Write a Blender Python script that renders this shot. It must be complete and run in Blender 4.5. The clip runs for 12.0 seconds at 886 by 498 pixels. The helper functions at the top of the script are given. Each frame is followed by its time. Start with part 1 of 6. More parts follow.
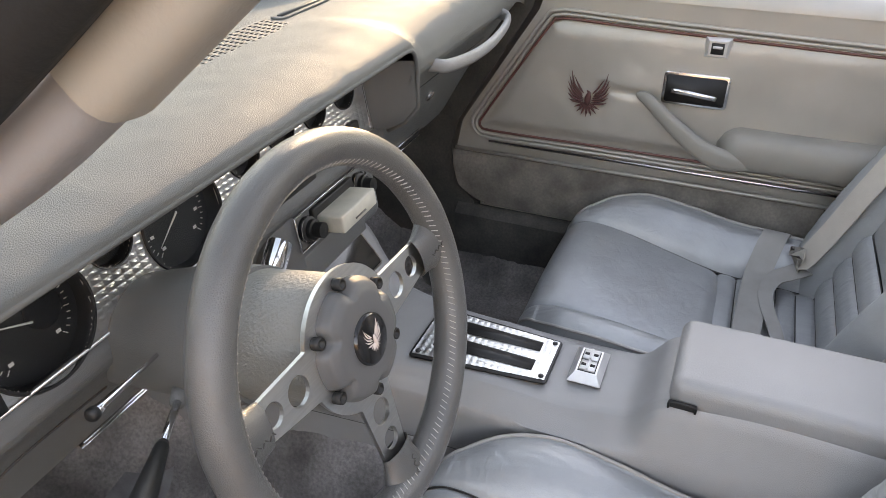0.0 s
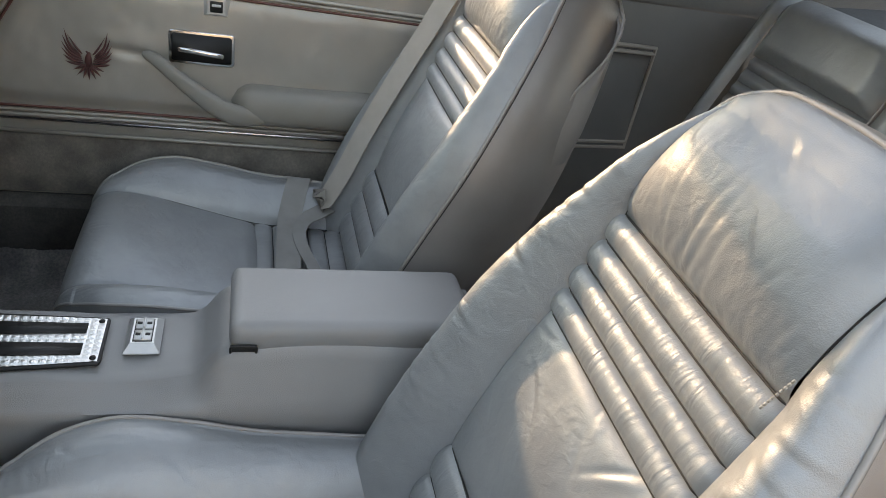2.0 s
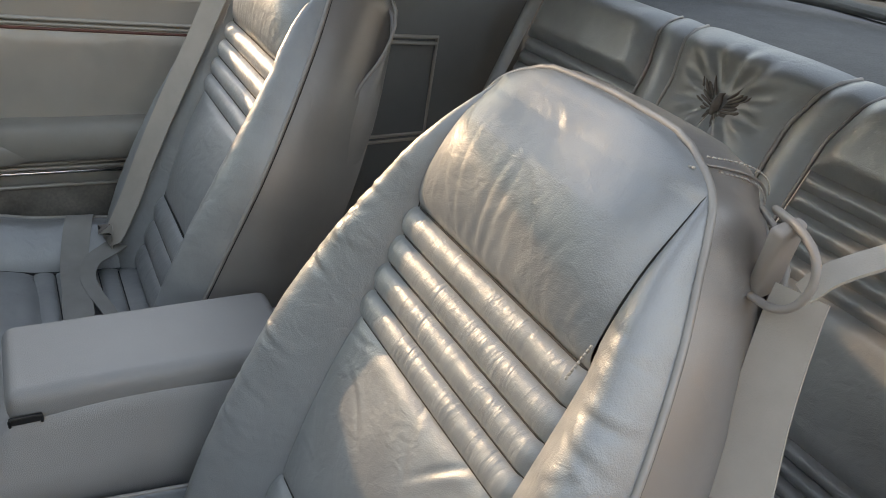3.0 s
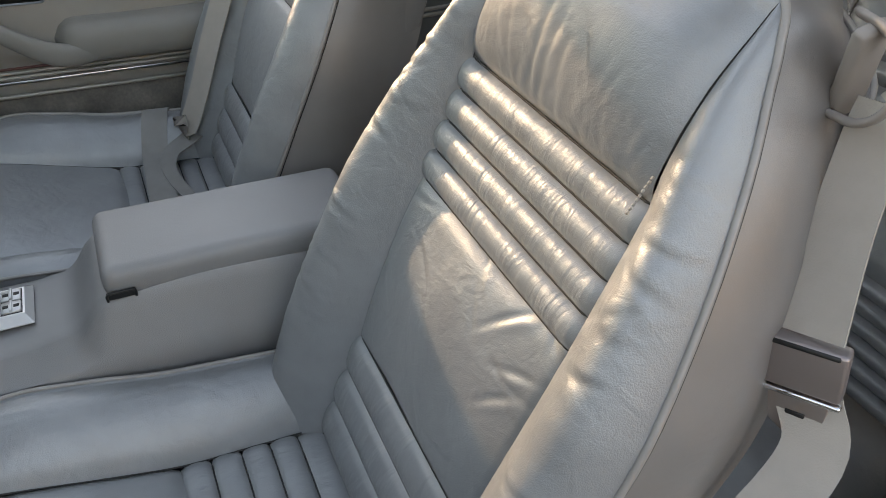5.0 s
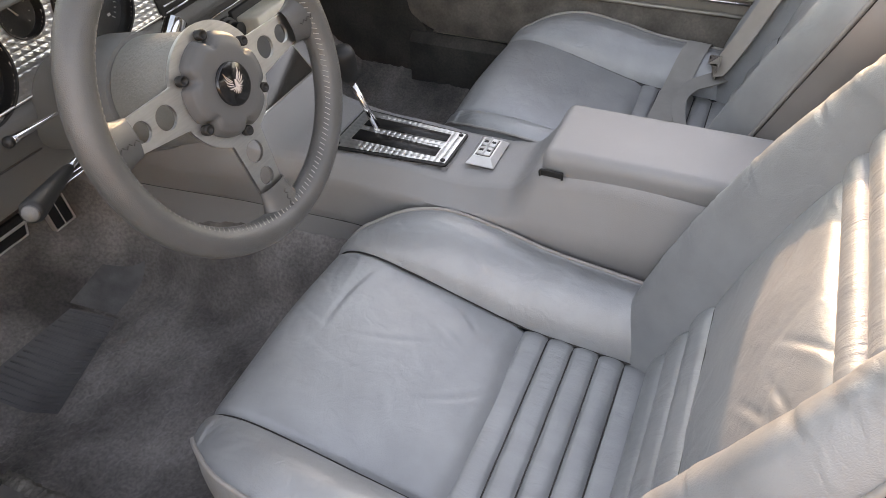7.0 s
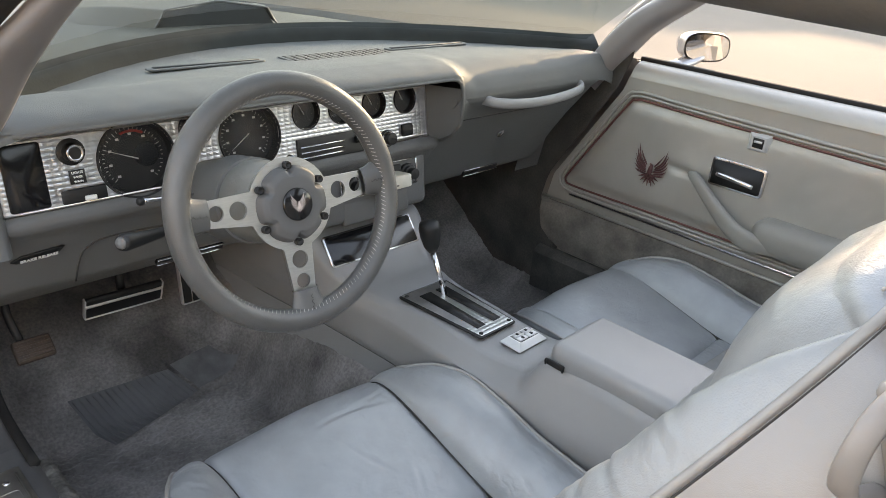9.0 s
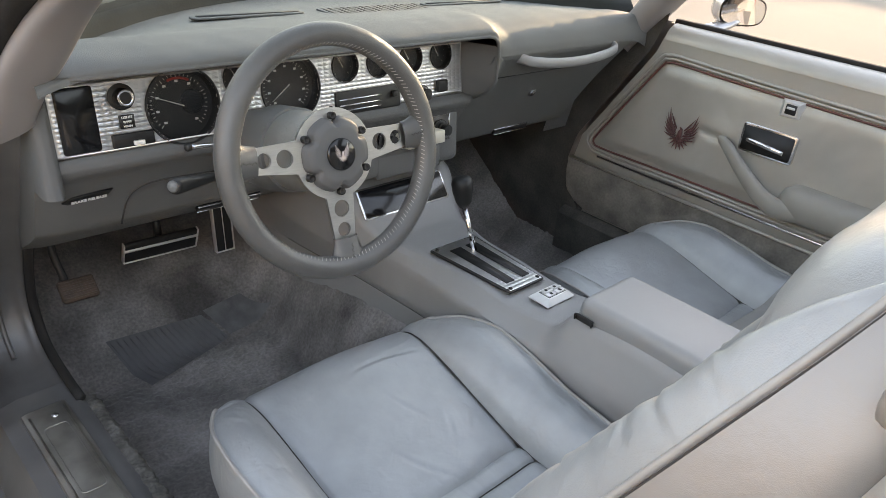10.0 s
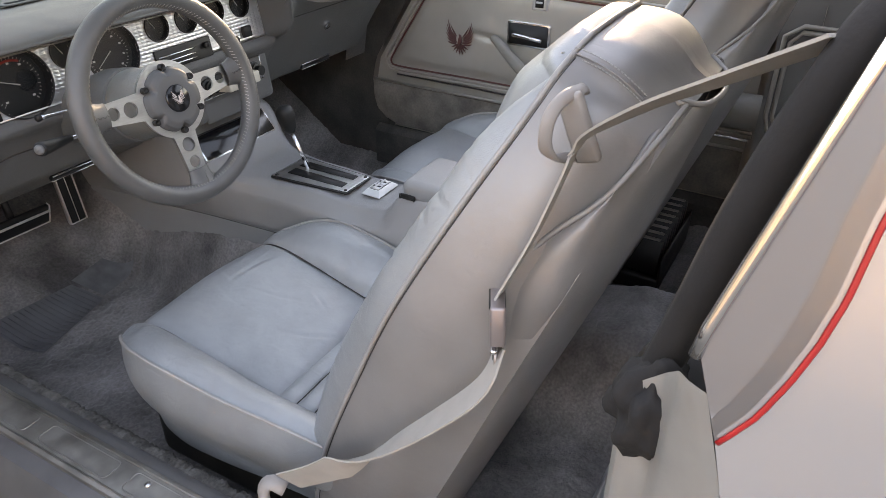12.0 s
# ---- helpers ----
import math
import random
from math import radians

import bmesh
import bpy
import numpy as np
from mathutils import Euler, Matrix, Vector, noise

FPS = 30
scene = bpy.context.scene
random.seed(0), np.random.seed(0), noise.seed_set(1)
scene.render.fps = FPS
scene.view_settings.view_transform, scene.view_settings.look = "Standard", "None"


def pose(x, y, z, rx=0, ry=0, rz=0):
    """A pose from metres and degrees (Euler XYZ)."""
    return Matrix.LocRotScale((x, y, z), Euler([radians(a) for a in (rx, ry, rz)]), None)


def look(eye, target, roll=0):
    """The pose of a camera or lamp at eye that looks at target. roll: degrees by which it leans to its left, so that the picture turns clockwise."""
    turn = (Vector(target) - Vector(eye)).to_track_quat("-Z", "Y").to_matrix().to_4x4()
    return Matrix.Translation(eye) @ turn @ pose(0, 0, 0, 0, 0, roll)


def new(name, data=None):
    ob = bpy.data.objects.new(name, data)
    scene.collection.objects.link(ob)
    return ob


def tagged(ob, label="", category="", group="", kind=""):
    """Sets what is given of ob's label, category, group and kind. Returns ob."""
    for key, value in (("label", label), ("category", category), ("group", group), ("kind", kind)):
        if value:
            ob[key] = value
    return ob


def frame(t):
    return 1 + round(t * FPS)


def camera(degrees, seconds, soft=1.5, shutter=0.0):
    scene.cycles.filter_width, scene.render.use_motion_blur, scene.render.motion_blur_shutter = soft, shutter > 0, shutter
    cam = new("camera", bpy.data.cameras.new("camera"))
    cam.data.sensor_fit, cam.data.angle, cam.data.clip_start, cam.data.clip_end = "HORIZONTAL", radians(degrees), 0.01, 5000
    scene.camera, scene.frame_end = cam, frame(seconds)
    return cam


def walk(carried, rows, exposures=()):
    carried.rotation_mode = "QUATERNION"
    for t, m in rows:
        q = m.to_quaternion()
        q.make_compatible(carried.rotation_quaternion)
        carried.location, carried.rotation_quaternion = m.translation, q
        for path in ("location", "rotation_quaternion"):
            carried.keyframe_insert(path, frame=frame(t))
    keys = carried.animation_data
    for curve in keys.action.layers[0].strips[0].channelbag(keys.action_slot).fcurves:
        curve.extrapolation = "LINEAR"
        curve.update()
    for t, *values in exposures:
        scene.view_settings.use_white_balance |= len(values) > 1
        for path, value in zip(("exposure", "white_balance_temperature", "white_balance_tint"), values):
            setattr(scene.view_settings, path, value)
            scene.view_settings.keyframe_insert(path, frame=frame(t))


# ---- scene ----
cam = camera(62.8, 12.0, soft=0.65)
PATH = [
    (0, (-0.7961, -0.245, 1.1966), (0.8774, 0.458, 0.0634), -0.3),
    (0.5, (-0.8068, -0.2333, 1.1869), (0.8785, 0.3456, 0.0024), 1.7),
    (1, (-0.8271, -0.2311, 1.1826), (0.9491, -0.0567, 0.0014), 5.8),
    (1.5, (-0.8325, -0.2322, 1.1901), (0.9566, -0.4655, 0.0388), 9.9),
    (2, (-0.8271, -0.2472, 1.1933), (0.9116, -0.8367, 0.0945), 11.8),
    (2.5, (-0.8132, -0.26, 1.1912), (0.8325, -1.1438, 0.1458), 11.7),
    (2.7, (-0.8111, -0.2739, 1.1891), (0.7961, -1.2508, 0.1672), 11.5),
    (4.3, (-0.8175, -0.3156, 1.1698), (0.6741, -1.4584, 0.1447), 7.3),
    (4.5, (-0.8218, -0.3167, 1.1634), (0.6795, -1.3514, 0.042), 6.1),
    (5, (-0.8314, -0.3092, 1.1548), (0.6752, -1.0807, -0.1538), 3.1),
    (5.5, (-0.8378, -0.3199, 1.1473), (0.7116, -0.6356, -0.294), -3.0),
    (6, (-0.8292, -0.3638, 1.1548), (0.7362, -0.2729, -0.3025), -1.0),
    (6.5, (-0.8303, -0.4205, 1.1463), (0.6623, -0.03, -0.3357), -0.1),
    (7, (-0.8945, -0.4762, 1.1677), (0.5446, 0.2129, -0.2587), -3.0),
    (7.5, (-0.9769, -0.5628, 1.1987), (0.5436, 0.4098, 0.0484), -2.8),
    (7.7, (-0.994, -0.5949, 1.2051), (0.5372, 0.4473, 0.134), -1.5),
    (9.3, (-0.9031, -0.7843, 1.1816), (0.5093, 0.5543, 0.2913), 5.8),
    (9.5, (-0.9074, -0.7811, 1.1912), (0.505, 0.5585, 0.301), 6.1),
    (10, (-0.9576, -0.7704, 1.1794), (0.4109, 0.5361, 0.1811), 6.4),
    (10.5, (-1.0272, -0.7062, 1.1869), (0.4291, 0.4558, 0.134), -0.6),
    (11, (-1.1609, -0.596, 1.1987), (0.3895, 0.4227, 0.133), 0.7),
    (11.5, (-1.1363, -0.7308, 1.1976), (0.4708, 0.1915, 0.1276), 1.1),
    (12, (-1.1706, -0.9577, 1.2254), (0.4216, -0.0599, 0.1137), 0.5),
]
walk(cam, [(t, look(eye, target, roll)) for t, eye, target, roll in PATH], exposures=[(0.0, 3.67, 11230, 34), (1.0, 3.37, 10820, 28), (2.5, 2.80, 10820, 27), (4.5, 2.61, 10920, 29), (5.5, 2.85, 10550, 26), (6.3, 2.93, 11080, 30), (7.0, 3.49, 12070, 36), (9.5, 3.47, 10710, 28), (10.5, 3.47, 11130, 32), (11.0, 3.38, 11130, 34), (11.5, 3.31, 10860, 34), (12.0, 3.41, 10550, 34)])

# ---- world, sun, exposure ----
SUN_AZ, SUN_EL = -71.0, 11.9          # degrees left of the car's nose, degrees up
world = bpy.data.worlds.new("sky")
scene.world = world
world.use_nodes = True
wn = world.node_tree.nodes
sky = wn.new("ShaderNodeTexSky")
sky.sky_type = "NISHITA"
sky.sun_disc = False
sky.sun_elevation = radians(SUN_EL)
sky.sun_rotation = radians(-SUN_AZ)
sky.air_density, sky.dust_density, sky.ozone_density = 1.2, 0.2, 2.0
world.node_tree.links.new(sky.outputs[0], wn["Background"].inputs[0])
wn["Background"].inputs[1].default_value = 0.15
sun = new("sun", bpy.data.lights.new("sun", "SUN"))
sun.data.energy = 0.45
sun.data.angle = radians(0.8)
sun.data.color = (1.0, 0.93, 0.78)
sun.matrix_world = look((-3 * math.sin(radians(SUN_AZ)), 3 * math.cos(radians(SUN_AZ)), 3 * math.tan(radians(SUN_EL))), (0, 0, 0))


# ---- materials ----
def material(name, colour, rough=0.5, metal=0.0, grain=0.0, grain_size=0.004, blotch=0.0, blotch_size=0.15, coat=0.0, rough_var=0.0, stretch=None, cells=False, sheen=0.0, creases=0.0, speckle=0.0):
    """Principled material with colour blotches, fine relief and uneven gloss, in metres."""
    m = bpy.data.materials.new(name)
    m.use_nodes = True
    nt = m.node_tree
    b = nt.nodes["Principled BSDF"]
    b.inputs["Base Color"].default_value = (*colour, 1)
    b.inputs["Roughness"].default_value = rough
    b.inputs["Metallic"].default_value = metal
    b.inputs["Coat Weight"].default_value = coat
    b.inputs["Sheen Weight"].default_value = sheen
    co = nt.nodes.new("ShaderNodeTexCoord")
    src = co.outputs["Object"]
    if stretch:
        mp = nt.nodes.new("ShaderNodeMapping")
        mp.inputs["Scale"].default_value = stretch
        nt.links.new(src, mp.inputs[0])
        src = mp.outputs[0]
    if blotch:
        n = nt.nodes.new("ShaderNodeTexNoise")
        n.inputs["Scale"].default_value = 1 / blotch_size
        n.inputs["Detail"].default_value = 6
        nt.links.new(src, n.inputs["Vector"])
        mx = nt.nodes.new("ShaderNodeMix")
        mx.data_type = "RGBA"
        mx.inputs[6].default_value = (*[c * (1 - blotch) for c in colour], 1)
        mx.inputs[7].default_value = (*[min(1, c * (1 + blotch)) for c in colour], 1)
        spread = nt.nodes.new("ShaderNodeMapRange")
        spread.inputs[1].default_value, spread.inputs[2].default_value = 0.32, 0.68
        nt.links.new(n.outputs[0], spread.inputs[0])
        nt.links.new(spread.outputs[0], mx.inputs[0])
        nt.links.new(mx.outputs[2], b.inputs["Base Color"])
        if speckle:
            sp = nt.nodes.new("ShaderNodeTexNoise")
            sp.inputs["Scale"].default_value = 170
            sp.inputs["Detail"].default_value = 3
            nt.links.new(src, sp.inputs["Vector"])
            tone = nt.nodes.new("ShaderNodeMapRange")
            tone.inputs[1].default_value, tone.inputs[2].default_value = 0.32, 0.68
            tone.inputs[3].default_value, tone.inputs[4].default_value = 1 - speckle, 1 + speckle
            nt.links.new(sp.outputs[0], tone.inputs[0])
            mul = nt.nodes.new("ShaderNodeVectorMath")
            mul.operation = "SCALE"
            nt.links.new(mx.outputs[2], mul.inputs[0])
            nt.links.new(tone.outputs[0], mul.inputs["Scale"])
            nt.links.new(mul.outputs[0], b.inputs["Base Color"])
        if rough_var:
            mr = nt.nodes.new("ShaderNodeMapRange")
            mr.inputs[1].default_value, mr.inputs[2].default_value = 0.3, 0.7
            mr.inputs[3].default_value, mr.inputs[4].default_value = rough - rough_var, rough + rough_var
            nt.links.new(n.outputs[0], mr.inputs[0])
            nt.links.new(mr.outputs[0], b.inputs["Roughness"])
    if grain:
        if cells:
            g = nt.nodes.new("ShaderNodeTexVoronoi")
            g.feature = "DISTANCE_TO_EDGE"
            g.inputs["Scale"].default_value = 1 / grain_size
            h = nt.nodes.new("ShaderNodeMapRange")
            h.inputs[2].default_value = 0.25
            nt.links.new(src, g.inputs["Vector"])
            nt.links.new(g.outputs["Distance"], h.inputs[0])
            out = h.outputs[0]
        else:
            g = nt.nodes.new("ShaderNodeTexNoise")
            g.inputs["Scale"].default_value = 1 / grain_size
            g.inputs["Detail"].default_value = 4
            nt.links.new(src, g.inputs["Vector"])
            out = g.outputs[0]
        bp = nt.nodes.new("ShaderNodeBump")
        bp.inputs["Strength"].default_value = grain
        bp.inputs["Distance"].default_value = grain_size * 0.4
        nt.links.new(out, bp.inputs["Height"])
        nt.links.new(bp.outputs[0], b.inputs["Normal"])
        if creases:
            wob = nt.nodes.new("ShaderNodeTexNoise")
            wob.inputs["Scale"].default_value = 14
            wob.inputs["Detail"].default_value = 3
            nt.links.new(src, wob.inputs["Vector"])
            add = nt.nodes.new("ShaderNodeMix")
            add.data_type = "VECTOR"
            add.inputs[0].default_value = 0.09
            nt.links.new(src, add.inputs[4])
            nt.links.new(wob.outputs[1], add.inputs[5])
            fold = nt.nodes.new("ShaderNodeTexNoise")
            fold.inputs["Scale"].default_value = 13
            fold.inputs["Detail"].default_value = 2
            nt.links.new(add.outputs[1], fold.inputs["Vector"])
            mid = nt.nodes.new("ShaderNodeMath")
            mid.operation = "SUBTRACT"
            mid.inputs[1].default_value = 0.5
            nt.links.new(fold.outputs[0], mid.inputs[0])
            absolute = nt.nodes.new("ShaderNodeMath")
            absolute.operation = "ABSOLUTE"
            nt.links.new(mid.outputs[0], absolute.inputs[0])
            line = nt.nodes.new("ShaderNodeMapRange")
            line.interpolation_type = "SMOOTHSTEP"
            line.inputs[2].default_value = 0.045
            nt.links.new(absolute.outputs[0], line.inputs[0])
            where = nt.nodes.new("ShaderNodeTexNoise")
            where.inputs["Scale"].default_value = 7
            nt.links.new(src, where.inputs["Vector"])
            mask = nt.nodes.new("ShaderNodeMapRange")
            mask.inputs[1].default_value, mask.inputs[2].default_value = 0.50, 0.70
            nt.links.new(where.outputs[0], mask.inputs[0])
            lift = nt.nodes.new("ShaderNodeMix")
            lift.inputs[2].default_value = 1.0
            nt.links.new(mask.outputs[0], lift.inputs[0])
            nt.links.new(line.outputs[0], lift.inputs[3])
            soft = nt.nodes.new("ShaderNodeTexNoise")
            soft.inputs["Scale"].default_value = 55
            soft.inputs["Detail"].default_value = 5
            nt.links.new(add.outputs[1], soft.inputs["Vector"])
            tot = nt.nodes.new("ShaderNodeMath")
            tot.operation = "MULTIPLY_ADD"
            tot.inputs[1].default_value = 0.28
            nt.links.new(lift.outputs[0], tot.inputs[0])
            nt.links.new(soft.outputs[0], tot.inputs[2])
            b2 = nt.nodes.new("ShaderNodeBump")
            b2.inputs["Strength"].default_value = creases
            b2.inputs["Distance"].default_value = 0.0034
            nt.links.new(tot.outputs[0], b2.inputs["Height"])
            nt.links.new(bp.outputs[0], b2.inputs["Normal"])
            nt.links.new(b2.outputs[0], b.inputs["Normal"])
    return m


LEATHER = material("silver_leather", (0.312, 0.327, 0.330), 0.39, 0.30, 0.16, 0.0020, 0.08, 0.06, rough_var=0.06, cells=True, coat=0.06, creases=0.36)
RIB_LEATHER = material("ribbed_silver_leather", (0.312, 0.327, 0.330), 0.40, 0.26, 0.16, 0.0020, 0.08, 0.06, rough_var=0.06, cells=True, coat=0.06, creases=0.44, stretch=(1.9, 0.5, 0.5))
LEATHER_SIDE = material("side_vinyl", (0.285, 0.268, 0.257), 0.38, 0.35, 0.1, 0.0012, 0.07, 0.08, rough_var=0.05, cells=True, creases=0.15)
VINYL = material("console_vinyl", (0.285, 0.282, 0.278), 0.45, 0.12, 0.25, 0.0016, 0.05, 0.12, cells=True)
DASH = material("dash_vinyl", (0.118, 0.122, 0.118), 0.58, 0.0, 0.35, 0.0020, 0.05, 0.1, cells=True)
DASH_DARK = material("dash_plastic", (0.13, 0.131, 0.128), 0.5, 0.0, 0.4, 0.0016, 0.06, 0.1, cells=True)
ARMREST = material("armrest_vinyl", (0.27, 0.255, 0.23), 0.5, 0.0, 0.2, 0.0018, 0.06, 0.08, cells=True)
DOOR = material("door_vinyl", (0.44, 0.415, 0.375), 0.35, 0.25, 0.2, 0.0018, 0.06, 0.12, cells=True)
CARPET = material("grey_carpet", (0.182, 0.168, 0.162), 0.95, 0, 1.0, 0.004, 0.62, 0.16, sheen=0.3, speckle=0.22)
# carpet for the passenger kick panel and sill, footwell shade painted into its colour
SHADED_FOOT_CARPET = material("shade_toned_foot_carpet", (0.060, 0.055, 0.050), 0.95, 0, 0.8, 0.004, 0.35, 0.08, sheen=0.1, speckle=0.15)
CARPET_DOOR = material("brown_grey_carpet", (0.165, 0.148, 0.130), 0.95, 0, 0.6, 0.003, 0.34, 0.07, sheen=0.25, speckle=0.12)
EDGE_PILE = material("worn_carpet_edge", (0.085, 0.080, 0.072), 0.95, 0, 1.0, 0.004, 0.4, 0.03, speckle=0.3)
MAT_RUBBER = material("heel_mat_rubber", (0.115, 0.115, 0.12), 0.8, 0, 0.3, 0.003, 0.1, 0.05)
PIPING = material("piping_vinyl", (0.33, 0.31, 0.29), 0.42, 0.1, 0.1, 0.0015, 0.08, 0.03)
SEAM = material("dark_seam", (0.05, 0.047, 0.044), 0.85)
STITCH = material("pale_thread", (0.42, 0.40, 0.37), 0.8)
CHROME = material("chrome", (0.75, 0.75, 0.76), 0.12, 1.0)
ALUMINIUM = material("brushed_aluminium", (0.62, 0.62, 0.61), 0.34, 1.0, 0.1, 0.001, 0.06, 0.02, stretch=(1, 1, 12))
TURNED = material("engine_turned_aluminium", (0.72, 0.72, 0.72), 0.3, 1.0, 0.1, 0.002, 0.08, 0.02)
BLACK = material("black_plastic", (0.010, 0.010, 0.010), 0.52)
BLACK_GLOSS = material("black_gloss", (0.01, 0.01, 0.011), 0.12)
DIAL = material("dial_face", (0.012, 0.012, 0.013), 0.5)
WHITE_MARK = material("white_print", (0.8, 0.8, 0.77), 0.6)
RED_MARK = material("red_print", (0.55, 0.05, 0.035), 0.6)
WHEEL_LEATHER = material("wheel_leather", (0.112, 0.111, 0.108), 0.33, 0.2, 0.25, 0.0018, 0.08, 0.04, cells=True)
HUB_RUBBER = material("hub_rubber", (0.10, 0.10, 0.10), 0.5, 0, 0.15, 0.0015)
COLUMN = material("column_plastic", (0.2, 0.195, 0.18), 0.5, 0, 1.0, 0.0035, 0.08, 0.05)
SEAT_BASE = material("dark_brown_base", (0.045, 0.040, 0.030), 0.8, 0, 0.3, 0.004, 0.2, 0.05)
RED_TRIM = material("dull_red_trim", (0.16, 0.06, 0.05), 0.45)
MAROON = material("maroon_thread", (0.115, 0.042, 0.04), 0.6, 0, 0.6, 0.0012, 0.2, 0.01)
BIRD_GREY = material("grey_thread", (0.14, 0.12, 0.11), 0.6, 0, 0.6, 0.0012, 0.2, 0.01)
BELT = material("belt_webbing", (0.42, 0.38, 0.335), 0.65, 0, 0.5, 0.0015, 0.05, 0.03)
# shaded copy of the beige webbing: shade on the cushion is in the colour
BELT_SHADE = material("shaded_belt_webbing", (0.26, 0.25, 0.235), 0.7, 0, 0.5, 0.0015, 0.06, 0.03)
PAINT = material("silver_paint", (0.48, 0.465, 0.46), 0.24, 0.5, 0.05, 0.001, 0.03, 0.3, coat=0.6)
BONNET_PAINT = material("charcoal_bonnet_paint", (0.16, 0.155, 0.135), 0.5, 0.0, 0.05, 0.001, 0.08, 0.3)
BONNET_PAINT.node_tree.nodes["Principled BSDF"].inputs["Specular IOR Level"].default_value = 0.15
PAINT_DARK = material("charcoal_paint", (0.20, 0.19, 0.185), 0.28, 0.5, 0.05, 0.001, 0.03, 0.3, coat=0.6)
JAMB = material("jamb_paint", (0.145, 0.142, 0.14), 0.38, 0.25, 0.1, 0.003, 0.15, 0.08)
REAR_JAMB = material("beige_jamb_paint", (0.33, 0.31, 0.28), 0.42, 0.15, 0.1, 0.003, 0.12, 0.08)
RED_STRIPE = material("red_stripe", (0.5, 0.02, 0.02), 0.3, coat=0.5)
RUBBER = material("weatherstrip_rubber", (0.018, 0.016, 0.015), 0.85, 0, 0.3, 0.004, 0.2, 0.05)
GROUND = material("sandy_asphalt", (0.17, 0.145, 0.115), 0.9, 0, 0.3, 0.02, 0.07, 2.5)
HEADLINER = material("headliner", (0.28, 0.26, 0.235), 0.8, 0, 0.3, 0.003, 0.05, 0.1)
PILLAR = material("pillar_trim", (0.29, 0.265, 0.26), 0.45, 0, 0.2, 0.002, 0.05, 0.1)
RAIL_TRIM = material("roof_rail_trim", (0.13, 0.115, 0.10), 0.6, 0, 0.3, 0.003, 0.08, 0.1)
SATIN_METAL = material("satin_metal", (0.72, 0.72, 0.71), 0.45, 0.7, 0.1, 0.001, 0.05, 0.02)
QUARTER_TRIM = material("quarter_trim_vinyl", (0.17, 0.172, 0.172), 0.5, 0.0, 0.3, 0.002, 0.06, 0.1, cells=True)
WHITE_PLASTIC = material("cream_plastic", (0.6, 0.55, 0.46), 0.5, 0, 0.1, 0.002, 0.08, 0.02)
BARE_FOAM = material("tan_foam", (0.32, 0.22, 0.12), 0.9, 0, 0.5, 0.004, 0.3, 0.02)


def glass(name, tint, gloss):
    m = bpy.data.materials.new(name)
    m.use_nodes = True
    nt = m.node_tree
    nt.nodes.remove(nt.nodes["Principled BSDF"])
    tr = nt.nodes.new("ShaderNodeBsdfTransparent")
    tr.inputs[0].default_value = (*tint, 1)
    gl = nt.nodes.new("ShaderNodeBsdfGlossy")
    gl.inputs[1].default_value = gloss
    lw = nt.nodes.new("ShaderNodeLayerWeight")
    lw.inputs[0].default_value = 0.5
    power = nt.nodes.new("ShaderNodeMath")
    power.operation = "POWER"
    power.inputs[1].default_value = 4.0
    nt.links.new(lw.outputs["Facing"], power.inputs[0])
    fr = nt.nodes.new("ShaderNodeMapRange")
    fr.inputs[3].default_value, fr.inputs[4].default_value = 0.04, 0.85
    nt.links.new(power.outputs[0], fr.inputs[0])
    mx = nt.nodes.new("ShaderNodeMixShader")
    nt.links.new(fr.outputs[0], mx.inputs[0])
    nt.links.new(tr.outputs[0], mx.inputs[1])
    nt.links.new(gl.outputs[0], mx.inputs[2])
    nt.links.new(mx.outputs[0], nt.nodes["Material Output"].inputs[0])
    return m


GLASS = glass("clear_glass", (0.62, 0.67, 0.64), 0.02)
REAR_GLASS = glass("rear_clear_glass", (0.88, 0.90, 0.89), 0.02)
DIAL_GLASS = glass("dial_glass", (0.85, 0.85, 0.85), 0.08)


# ---- mesh helpers ----
def thing(name, label, category, at=(0, 0, 0), group="", kind=""):
    return tagged(place(new(name), at), label, category, group, kind)


def place(ob, at):
    ob.location = at
    return ob


def part(name, bm, mat, parent=None, label="", smooth=True, angle=None):
    """Link a bmesh (or (verts, faces)) as one mesh object, in world metres, under parent."""
    me = bpy.data.meshes.new(name)
    if isinstance(bm, tuple):
        me.from_pydata([tuple(map(float, v)) for v in bm[0]], [], bm[1])
    else:
        bm.to_mesh(me)
        bm.free()
    me.materials.append(mat)
    if smooth:
        me.shade_smooth()
        if angle:
            me.set_sharp_from_angle(angle=radians(angle))
    ob = new(name, me)
    if parent is not None:
        ob.parent = parent
        off = Vector(parent.location)
        top = parent.parent
        while top is not None:
            off += Vector(top.location)
            top = top.parent
        ob.location = -off
    if label:
        ob["label"] = label
    return ob


def sheet(fn, nu, nv, wrap_u=False, wrap_v=False):
    """A grid of fn(u, v), u and v in 0..1."""
    us = np.arange(nu) / (nu if wrap_u else nu - 1)
    vs = np.arange(nv) / (nv if wrap_v else nv - 1)
    verts = [fn(u, v) for u in us for v in vs]
    faces = []
    for i in range(nu if wrap_u else nu - 1):
        for j in range(nv if wrap_v else nv - 1):
            a, b = i, (i + 1) % nu
            c, d = j, (j + 1) % nv
            faces.append((a * nv + c, b * nv + c, b * nv + d, a * nv + d))
    return verts, faces


def flip(vf):
    return vf[0], [tuple(reversed(f)) for f in vf[1]]


def join(*vfs):
    verts, faces = [], []
    for v, f in vfs:
        k = len(verts)
        verts += list(v)
        faces += [tuple(i + k for i in q) for q in f]
    return verts, faces


